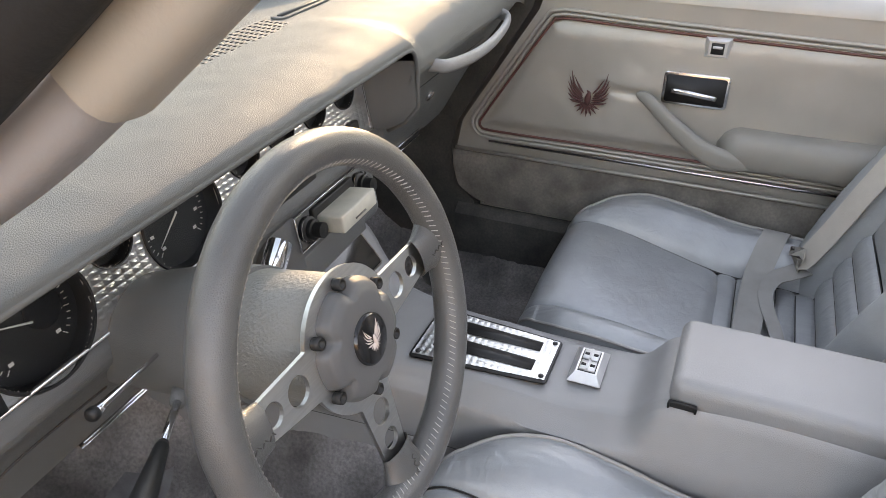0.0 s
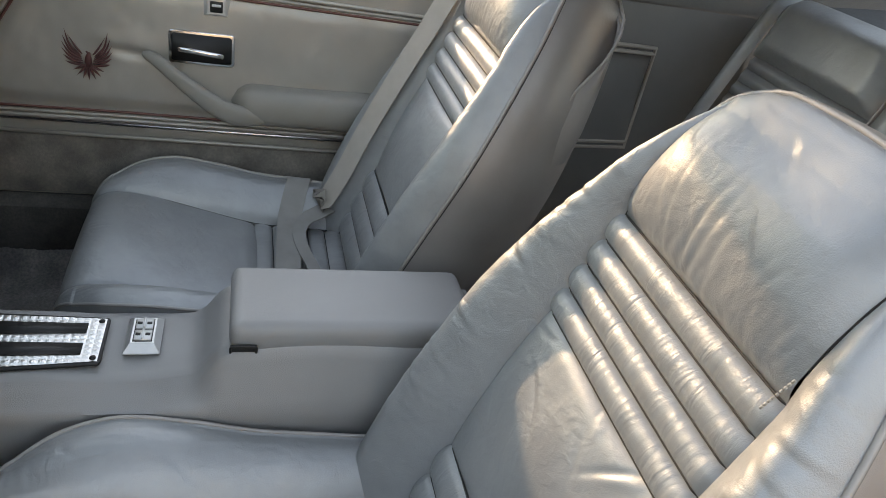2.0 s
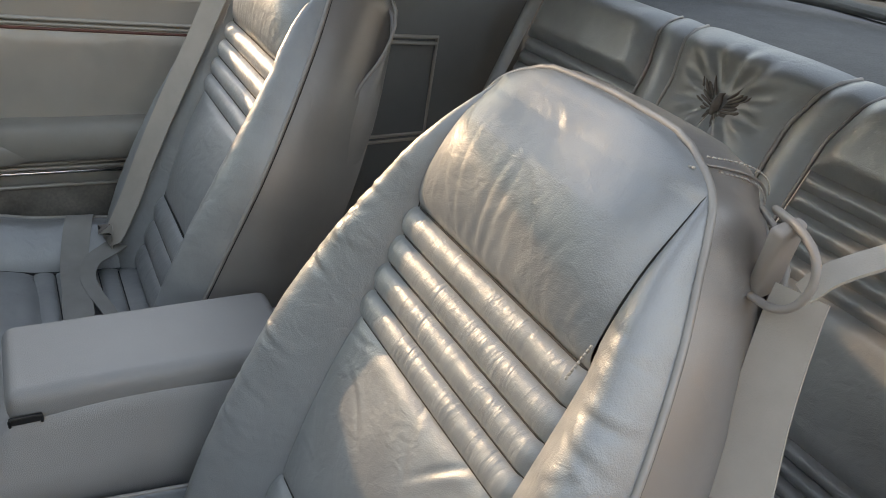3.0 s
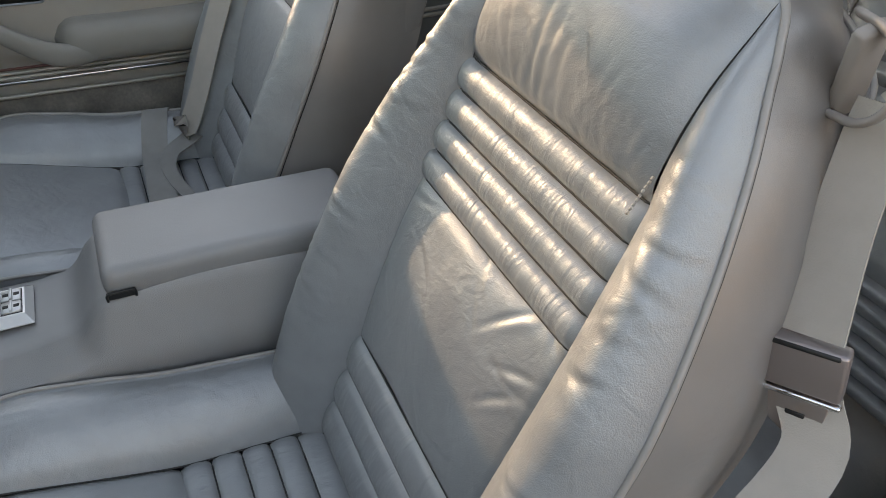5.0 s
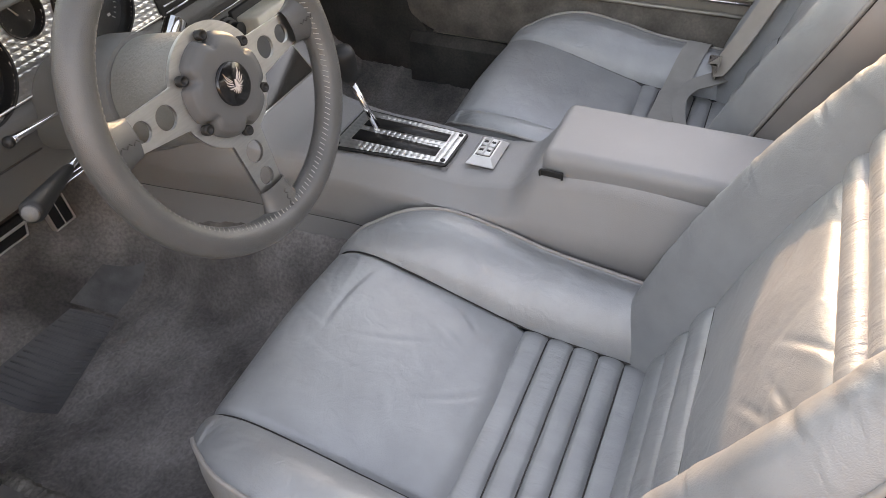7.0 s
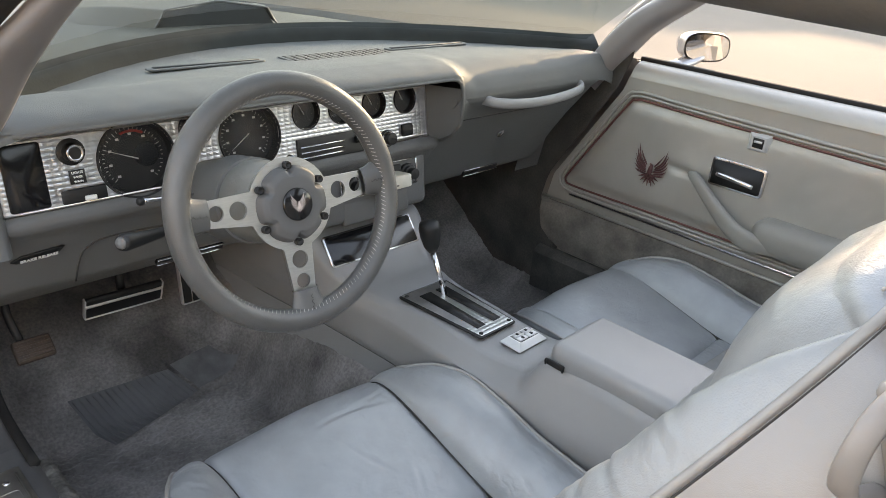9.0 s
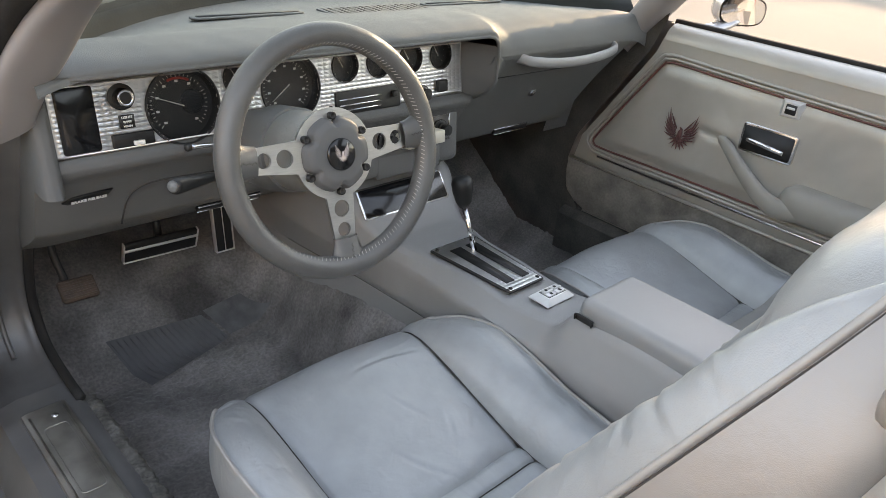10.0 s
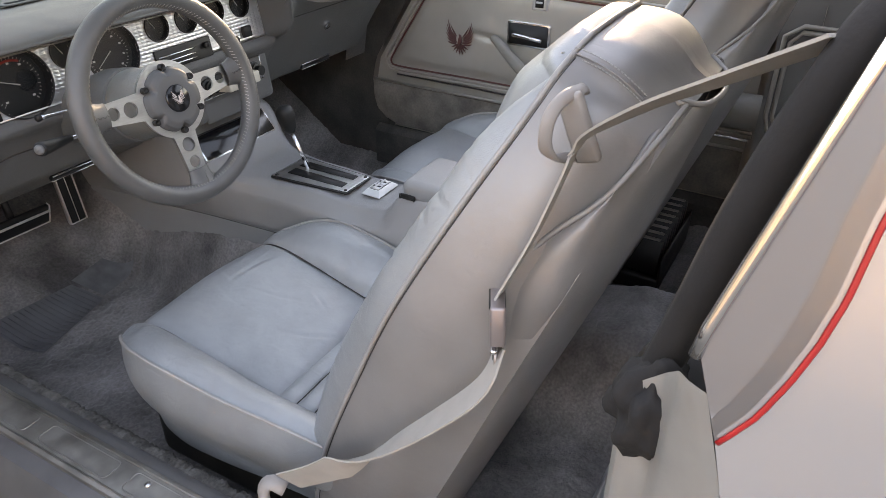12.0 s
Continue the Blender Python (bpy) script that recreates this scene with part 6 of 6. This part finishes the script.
part("centre_pad", flip(sheet(rear_centre, 56, 72)), LEATHER, rear, "padded middle with a gathered winged emblem")
tagged(part("emblem", bird(axes(RB(0.0, -0.005, 0.030), (1, 0, 0), (0, -RS, RC)), 0.125, feathers=6), BIRD_GREY, rear, "brown-grey stitched winged emblem"), "brown-grey stitched winged emblem", kind="stuff")
for sg in (-1, 1):
    def strip(u, v, sg=sg):
        s = lerp(-0.55, 0.112, v)
        w = 0.128 + 0.03 * max(0, s) / 0.1
        x = lerp(w, 0.195 + 0.03 * max(0, s) / 0.1, u)
        return RB(sg * x, s, 0.010 + 0.014 * math.sin(math.pi * u) + round_top(s) + 0.002 * wrinkle((x, s, 1), 0.05))
    q = sheet(strip, 12, 50)
    part("strip", q if sg < 0 else flip(q), LEATHER, rear)
    edge = [RB(sg * (0.128 + 0.03 * max(0, s) / 0.1), s, 0.014 + round_top(s)) for s in np.linspace(-0.5, 0.112, 30)]
    part("piping", tube(edge, 0.004, 6), PIPING, rear)
    edge = [RB(sg * (0.197 + 0.03 * max(0, s) / 0.1), s, 0.013 + round_top(s)) for s in np.linspace(-0.5, 0.112, 30)]
    part("seam", tube(edge, 0.003, 6), LEATHER_SIDE, rear)

    def pad(u, v, sg=sg):
        s = lerp(-0.045, 0.112, v)
        x = lerp(0.198 + 0.03 * max(0, s) / 0.1, 0.575, u)
        fx = min(1, min(u, 1 - u) / 0.10)
        fs = min(1, min(v / 0.16, (1 - v) / 0.08))
        n = 0.010 + 0.030 * min(fx, fs) ** 0.7 + round_top(s) + 0.002 * wrinkle((x, s, 2), 0.07)
        return RB(sg * x, s, n)
    q = sheet(pad, 36, 24)
    part("head_pad", q if sg < 0 else flip(q), LEATHER, rear, "raised leather pad at the top")
    rows = [-0.045 - 0.031 * k for k in range(6)]
    for k in range(5):
        def rib(u, v, sg=sg, k=k):
            s = lerp(rows[k], rows[k + 1], v)
            x = lerp(0.198, 0.575, u)
            return RB(sg * x, s, 0.004 + 0.014 * math.sin(math.pi * v) ** 0.7 * min(1, min(u, 1 - u) / 0.03) ** 0.5 + 0.0015 * wrinkle((x * 2, s, k), 0.03))
        q = sheet(rib, 30, 8)
        part("rib", q if sg < 0 else flip(q), LEATHER, rear)

    def flat(u, v, sg=sg):
        s = lerp(-0.40, -0.20, v)
        x = lerp(0.198, 0.575, u)
        return RB(sg * x, s, 0.004 + 0.012 * (min(1, min(u, 1 - u) / 0.08) * min(1, min(v, 1 - v) / 0.1)) ** 0.5 + 0.002 * wrinkle((x, s, 5), 0.08))
    q = sheet(flat, 30, 20)
    part("back_panel", q if sg < 0 else flip(q), LEATHER, rear)
    for k in range(6):
        def rib(u, v, sg=sg, k=k):
            s = -0.40 - 0.026 * (k + v)
            x = lerp(0.198, 0.575, u)
            return RB(sg * x, s, 0.004 + 0.012 * math.sin(math.pi * v) ** 0.7 * min(1, min(u, 1 - u) / 0.03) ** 0.5)
        q = sheet(rib, 30, 8)
        part("rib", q if sg < 0 else flip(q), LEATHER, rear)

    def outer(u, v, sg=sg):
        s = lerp(-0.55, 0.10, v)
        return RB(sg * lerp(0.575, 0.63, u), s, 0.006 + 0.03 * math.sin(math.pi * (0.15 + 0.85 * u)) + round_top(s))
    q = sheet(outer, 10, 24)
    part("side_bolster", q if sg < 0 else flip(q), LEATHER, rear)

    # cushion with rounded front edge
    def cushion(u, v, sg=sg):
        x = lerp(0.10, 0.60, u)
        prof = spline([(-0.80, 0.20), (-0.785, 0.27), (-0.795, 0.33), (-0.84, 0.365), (-0.95, 0.368), (-1.10, 0.345), (-1.25, 0.33)], 31)
        k = v * 30
        i = min(int(k), 29)
        y, z = prof[i] + (prof[i + 1] - prof[i]) * (k - i)
        e = min(1, min(u, 1 - u) / 0.14)
        z = lerp(z - 0.06, z, e ** 0.5) + 0.004 * wrinkle((x, y, 3), 0.08)
        if y < -0.86:
            z -= 0.012 * math.exp(-((y + 0.90) / 0.006) ** 2)
        return (sg * x, y, z)
    q = sheet(cushion, 30, 44)
    part("seat_cushion", flip(q) if sg > 0 else q, LEATHER, rear, "rounded leather rear cushion")
    pipe = [cushion(u, 0.36, sg) for u in np.linspace(0.0, 1, 20)]
    part("piping", tube([(p[0], p[1], p[2] + 0.002) for p in pipe], 0.003, 6), PIPING, rear)

    def cside(u, v, sg=sg):
        p = cushion(0.0, 0.05 + 0.95 * v, sg)
        return (p[0], p[1], lerp(p[2], 0.18, u))
    q = sheet(cside, 6, 30)
    part("cushion_side", q if sg > 0 else flip(q), LEATHER, rear)

# shelf, rear glass frame and inner trims
def shelf(u, v):
    return (lerp(-0.64, 0.64, u), lerp(-1.415, -2.1, v), 0.950 + 0.05 * v + 0.001 * wrinkle((u * 3, v * 3, 0), 0.2))


part("parcel_shelf", flip(sheet(shelf, 16, 12)), material("shelf_mesh", (0.085, 0.09, 0.092), 0.8, 0, 0.6, 0.006, 0.1, 0.05), body, "dark woven parcel shelf")
part("glass_seal", tube(spline([(-0.55, -1.72, 1.02), (-0.2, -2.0, 1.02), (0.2, -2.0, 1.02), (0.55, -1.72, 1.02)], 20), 0.014, 8), DASH, body)
rg = tagged(part("rear_glass", sheet(lambda u, v: (lerp(-0.56, 0.56, u), lerp(-2.03 + 0.9 * lerp(-0.56, 0.56, u) ** 2, -1.34, v), lerp(1.015, 1.20 - 0.1 * lerp(-0.56, 0.56, u) ** 2, v)), 14, 8), REAR_GLASS), "sloping rear window glass", "rear window", kind="structure")
part("boot_lid", sheet(lambda u, v: (lerp(-0.8, 0.8, u), lerp(-2.05, -2.7, v), lerp(1.0, 0.92, v)), 6, 4), PAINT, body)
# inner side trims with a moulded frame
for sg in (-1, 1):
    def trim(u, v, sg=sg):
        y = lerp(-0.80 if sg > 0 else -0.90, -1.40, u)
        z = lerp(0.20, 0.905, v)
        return (sg * (0.672 - 0.02 * math.sin(math.pi * v)), y, z)
    q = sheet(trim, 16, 16)
    part("side_trim", q if sg < 0 else flip(q), QUARTER_TRIM, body, "grey side trim")
    for off in (0.0, 0.014) if sg > 0 else ():
        fr = [(-0.815 - off, 0.60), (-0.815 - off, 0.79 - off), (-0.85, 0.815 - off), (-1.15, 0.815 - off), (-1.15, 0.57 + off), (-0.86, 0.555 + off), (-0.825 - off, 0.565 + off)]
        part("moulding", tube([(sg * 0.653, y, z) for y, z in fr], 0.0055, 7, closed=True), DOOR, body)
    q = sheet(lambda u, v: (-0.695 + 0.10 * v ** 2, lerp(-0.975, -1.75, u), lerp(0.905, 1.17, v)), 8, 8)
    part("sail_trim", q if sg < 0 else mirror(q), QUARTER_TRIM, body)

# ---- rear edge of the driver's door opening ----
def yf(z):
    return float(np.interp(z, [0.25, 0.70, 0.844, 0.892, 0.948, 1.118, 1.2], [-0.985, -0.985, -0.964, -0.949, -0.926, -0.974, -1.0]))


def xf(z):
    return float(np.interp(z, [0.25, 0.5, 0.8, 0.95, 1.118, 1.2], [0.83, 0.86, 0.835, 0.80, 0.755, 0.70]))


def ystripe(z):
    return float(np.interp(z, [0.89, 0.899, 0.922, 0.949, 0.974, 1.002, 1.042, 1.2], [-0.942, -0.950, -0.965, -0.976, -0.984, -0.990, -0.994, -1.02]))


for sg in (-1, 1):
    q = sheet(lambda u, v: (-xf(lerp(0.25, 0.9, v)), lerp(yf(lerp(0.25, 0.9, v)), -2.4, u ** 2), lerp(0.25, 0.9, v)), 14, 24)
    part("quarter_panel", q if sg < 0 else mirror(q), PAINT, body, "silver rear quarter panel")
    q = sheet(lambda u, v: (-xf(lerp(0.9, 1.2, v)), lerp(min(ystripe(lerp(0.9, 1.2, v)) + 0.0055, yf(lerp(0.9, 1.2, v))), -2.3, u ** 2), lerp(0.9, 1.2, v)), 14, 40)
    part("sail_panel", q if sg < 0 else mirror(q), PAINT, body, "silver roof sail panel")
    q = sheet(lambda u, v: (-xf(lerp(0.892, 1.2, v)) - 0.0005, lerp(yf(lerp(0.892, 1.2, v)), min(yf(lerp(0.892, 1.2, v)), ystripe(lerp(0.892, 1.2, v)) + 0.017), u), lerp(0.892, 1.2, v)), 6, 40)
    part("sail_edge", q if sg < 0 else mirror(q), material("taupe_paint", (0.20, 0.185, 0.175), 0.4, 0.1, 0.05, 0.001, 0.04, 0.3), body, "taupe painted window surround")
    q = sheet(lambda u, v: (-xf(lerp(0.895, 1.2, v)) - 0.0008, lerp(min(yf(lerp(0.895, 1.2, v)), ystripe(lerp(0.895, 1.2, v)) + 0.0172), min(yf(lerp(0.895, 1.2, v)), ystripe(lerp(0.895, 1.2, v)) + 0.0053), u), lerp(0.895, 1.2, v)), 4, 40)
    part("dark_band", q if sg < 0 else mirror(q), PAINT_DARK, body, "narrow charcoal painted band")
    pts = [(-xf(z) - 0.0015, ystripe(z), z) for z in np.linspace(0.897, 1.2, 40)]
    q = tube(pts, 0.003, 6, flat=(0.0019, 0.0008), up=(1, 0, 0))
    part("pinstripe", q if sg < 0 else mirror(q), RED_STRIPE, body, "thin red pinstripe")
    pts = [(-xf(z) + 0.001, yf(z) + 0.004, z) for z in np.linspace(0.945, 1.2, 14)]
    q = tube(pts, 0.0045, 8)
    part("window_trim", q if sg < 0 else mirror(q), CHROME, body, "bright window trim")
    # jamb face turning inward from the quarter panel
    def jb(u, v):
        z = lerp(0.30, lerp(0.925, 0.862, min(1, max(0, u - 0.3) / 0.3)), v)
        prof = [(xf(z), yf(z)), (xf(z) - 0.006, yf(z) + 0.012), (0.795, -0.918), (0.765, -0.905), (0.755, -0.88), (0.735, -0.872), (0.70, -0.875), (0.66, -0.885)]
        k = u * 7
        i = min(int(k), 6)
        return (-lerp(prof[i][0], prof[i + 1][0], k - i), lerp(prof[i][1], prof[i + 1][1], k - i), z)
    q = sheet(jb, 29, 12)
    part("door_jamb", q if sg < 0 else mirror(q), REAR_JAMB, body, "pale painted door jamb", angle=50)
    seal = spline([(-0.722, -0.882, 0.862), (-0.722, -0.898, 0.93), (-0.715, -0.918, 1.02), (-0.709, -0.951, 1.12), (-0.678, -0.990, 1.185)], 18)
    q = tube([p + np.array((-0.012, -0.010, 0)) for p in seal], 0.022, 10, flat=(0.0145, 0.012))
    part("window_seal", q if sg < 0 else mirror(q), RUBBER, body, "worn black rubber window seal")
# torn end of the seal
def blob(u, v):
    a, b = u * 2 * math.pi, v * math.pi
    d = Vector((math.cos(a) * math.sin(b), math.sin(a) * math.sin(b), math.cos(b)))
    r = 0.025 * (1 + 0.40 * noise.noise(d * 1.9) + 0.14 * noise.noise(d * 5))
    return (-0.748 + d.x * r * 1.2, -0.896 + d.y * r * 1.1, 0.856 + d.z * r * 1.5 - 0.01 * abs(d.x))


part("torn_seal", sheet(blob, 40, 24, True), RUBBER, body, "torn rubber end of the window seal")
part("bare_foam", rbox((0.010, 0.010, 0.028), 0.004, 2, pose(-0.712, -0.880, 0.845, 10, 10)), BARE_FOAM, body)

# ---- driver's seat belt ----
belt = thing("seat_belt", "beige seat belt threaded through a loop on the seat", "seat belt", (-0.64, -0.6, 0.4))
ga, gb = np.array((-0.519, -0.728, 0.992)), np.array((-0.543, -0.731, 0.929))
GUIDE = material("beige_plastic", (0.32, 0.285, 0.26), 0.5, 0, 0.1, 0.002, 0.05, 0.03)
loop = spline([(-0.535, -0.750, 1.003), (-0.560, -0.742, 1.002), (-0.580, -0.737, 0.993), (-0.588, -0.735, 0.976), (-0.583, -0.735, 0.956), (-0.566, -0.740, 0.942), (-0.540, -0.748, 0.936)], 24)
gd = part("belt_loop", tube(loop, 0.005, 10, flat=(0.0032, 0.0068), up=(0.45, -0.82, -0.37)), GUIDE, belt, "beige plastic belt loop")
part("loop_plate", rbox((0.012, 0.026, 0.074), 0.004, 2, pose(-0.546, -0.752, 0.968, -18, -12, 0)), GUIDE, gd)
up_pts = spline([(-0.572, -0.758, 0.955), (-0.584, -0.775, 0.980), (-0.63, -0.83, 1.030), (-0.665, -0.885, 1.070), (-0.709, -0.957, 1.121)], 20)
part("shoulder_strap", strap(up_pts, np.interp(np.linspace(0, 1, 20), [0, 0.15, 0.5, 1], [0.018, 0.020, 0.032, 0.046]), (1, 0.2, -0.5)), BELT, belt, "beige webbing", angle=40)
dn = spline([(-0.572, -0.758, 0.955), (-0.576, -0.752, 0.93), (-0.592, -0.735, 0.87), (-0.618, -0.712, 0.806)], 14)
part("seat_strap", strap(dn, np.linspace(0.040, 0.046, 14), (-0.92, -0.16, 0.24)), BELT, belt, angle=40)
BM = axes((-0.622, -0.713, 0.782), (-0.86, -0.42, 0.18), (0.12, 0.1, 1.0))
bk = part("buckle", rbox((0.056, 0.044, 0.016), 0.003, 2, BM), material("buckle_metal", (0.33, 0.28, 0.27), 0.38, 0.6, 0.05, 0.002), belt, "bronze-grey metal belt adjuster")
part("slot", rbox((0.046, 0.004, 0.017), 0.001, 1, BM @ pose(0, 0.019, 0.0005)), BLACK, bk)
tg = part("tongue", prism([(-0.022, 0.0), (0.022, 0.0), (0.018, -0.034), (0.008, -0.042), (-0.008, -0.042), (-0.018, -0.034)], 0.004, 0.001, BM @ pose(0, -0.026, 0)), material("tongue_metal", (0.38, 0.33, 0.31), 0.35, 0.7), belt, "flat metal tongue with a slot")
part("slot", rbox((0.014, 0.008, 0.006), 0.0005, 1, BM @ pose(0, -0.048, 0.002)), BLACK, tg)
part("edge", rbox((0.058, 0.005, 0.007), 0.002, 2, BM @ pose(0, -0.027, 0.004)), CHROME, tg)
lap = spline([(-0.630, -0.722, 0.752), (-0.656, -0.715, 0.715), (-0.664, -0.665, 0.650), (-0.664, -0.585, 0.560), (-0.662, -0.500, 0.475), (-0.668, -0.430, 0.420)], 30)
part("lap_strap", strap(lap, 0.046, [tuple(lerp(np.array((-0.86, -0.42, 0.18)), np.array((-0.05, -0.62, 0.78)), min(1, k / 22))) for k in range(30)]), BELT, belt, angle=40)
part("anchor", tube(spline([(-0.672, -0.425, 0.405), (-0.680, -0.405, 0.415), (-0.690, -0.40, 0.395), (-0.690, -0.42, 0.345)], 12), 0.012, 8, flat=(0.013, 0.008)), GUIDE, belt, "beige belt anchor")
# passenger belt lying on its cushion
pb = thing("seat_belt", "beige seat belt lying folded across the seat", "seat belt", (0.55, -0.45, 0.4))
fall = [PW(0.140, 0.745, -0.012), PW(0.154, 0.70, 0.016), PW(0.160, 0.62, 0.030), PW(0.165, 0.52, 0.034), PW(0.168, 0.40, 0.040), PW(0.168, 0.28, 0.044), PW(0.166, 0.18, 0.044), PW(0.165, 0.10, 0.050), (0.545, -0.415, 0.455), (0.548, -0.428, 0.405)]
part("shoulder_strap", strap(spline(fall, 40), 0.044, [tuple(lerp(np.array((1.0, 0.70, 0.26)), np.array((0.35, -0.9, 0.1)), max(0, (k - 34) / 9))) for k in range(40)]), BELT, pb, angle=40)
# lap pieces use the webbing copy with shade painted in
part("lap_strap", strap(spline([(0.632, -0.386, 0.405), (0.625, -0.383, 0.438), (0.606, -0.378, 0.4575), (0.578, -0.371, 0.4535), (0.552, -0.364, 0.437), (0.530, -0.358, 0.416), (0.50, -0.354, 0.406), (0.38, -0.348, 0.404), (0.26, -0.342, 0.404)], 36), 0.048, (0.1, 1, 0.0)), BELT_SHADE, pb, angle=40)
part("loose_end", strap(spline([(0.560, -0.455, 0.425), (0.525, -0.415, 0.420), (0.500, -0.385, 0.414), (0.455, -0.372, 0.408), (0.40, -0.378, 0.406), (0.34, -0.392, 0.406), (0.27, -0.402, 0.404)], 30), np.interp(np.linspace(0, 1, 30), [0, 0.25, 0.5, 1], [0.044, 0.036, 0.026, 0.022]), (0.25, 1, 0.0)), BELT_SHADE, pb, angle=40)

# ---- things behind the seats and outside ----
box = thing("tape_rack", "black open rack of tape cartridges on the rear floor", "tape rack", (0.5, -0.62, 0.2))
part("tray", rbox((0.30, 0.16, 0.04), 0.006, 2, pose(0.50, -0.615, 0.235)), BLACK, box)
for dy in (-0.078, 0.078):
    part("side", rbox((0.30, 0.006, 0.07), 0.002, 1, pose(0.50, -0.615 + dy, 0.275)), BLACK, box)
for k in range(8):
    tp = part("cartridge", rbox((0.021, 0.135, 0.085), 0.002, 1, pose(0.385 + 0.034 * k, -0.615, 0.298, 0, 14, 0)), BLACK, box, "black tape cartridge")
    part("label", rbox((0.017, 0.120, 0.003), 0.0005, 1, pose(0.395 + 0.034 * k, -0.615, 0.3405, 0, 14, 0)), material("grey_cartridge_label", (0.22, 0.22, 0.21), 0.4, 0.3, 0, 0.01, 0.2, 0.03) if k == 0 else bpy.data.materials["grey_cartridge_label"], tp)

mir = thing("side_mirror", "silver body-coloured door mirror", "mirror", (0.90, 0.12, 0.90))
MM = axes((0.925, 0.075, 0.925), (0.80, -0.60, 0), (0, 0.05, 1))
def mirror_shell(u, v):
    a = 2 * math.pi * u
    prof = [(1.0, 0.0), (1.04, -0.01), (1.0, -0.04), (0.8, -0.075), (0.45, -0.10), (0.0, -0.11)]
    k = v * 5
    i = min(int(k), 4)
    r, z = lerp(prof[i][0], prof[i + 1][0], k - i), lerp(prof[i][1], prof[i + 1][1], k - i)
    sx, sy = 0.062, 0.036
    c, s2 = math.cos(a), math.sin(a)
    e = (abs(c) ** 3 + abs(s2) ** 3) ** (-1 / 3)
    return MM @ Vector((sx * e * c * r, sy * e * s2 * r, z))
part("shell", sheet(mirror_shell, 40, 21, True), PAINT, mir)
part("mirror_glass", prism([(0.058 * math.cos(2 * math.pi * k / 40) * (abs(math.cos(2 * math.pi * k / 40)) ** 3 + abs(math.sin(2 * math.pi * k / 40)) ** 3) ** (-1 / 3), 0.032 * math.sin(2 * math.pi * k / 40) * (abs(math.cos(2 * math.pi * k / 40)) ** 3 + abs(math.sin(2 * math.pi * k / 40)) ** 3) ** (-1 / 3)) for k in range(40)], 0.002, 0, MM), material("mirror", (0.85, 0.86, 0.87), 0.02, 1.0), mir, "mirror glass", smooth=False)
part("stalk", tube(spline([(0.93, 0.10, 0.90), (0.90, 0.11, 0.885), (0.85, 0.12, 0.875)], 6), 0.018, 10, flat=(0.03, 0.012)), PAINT, mir)
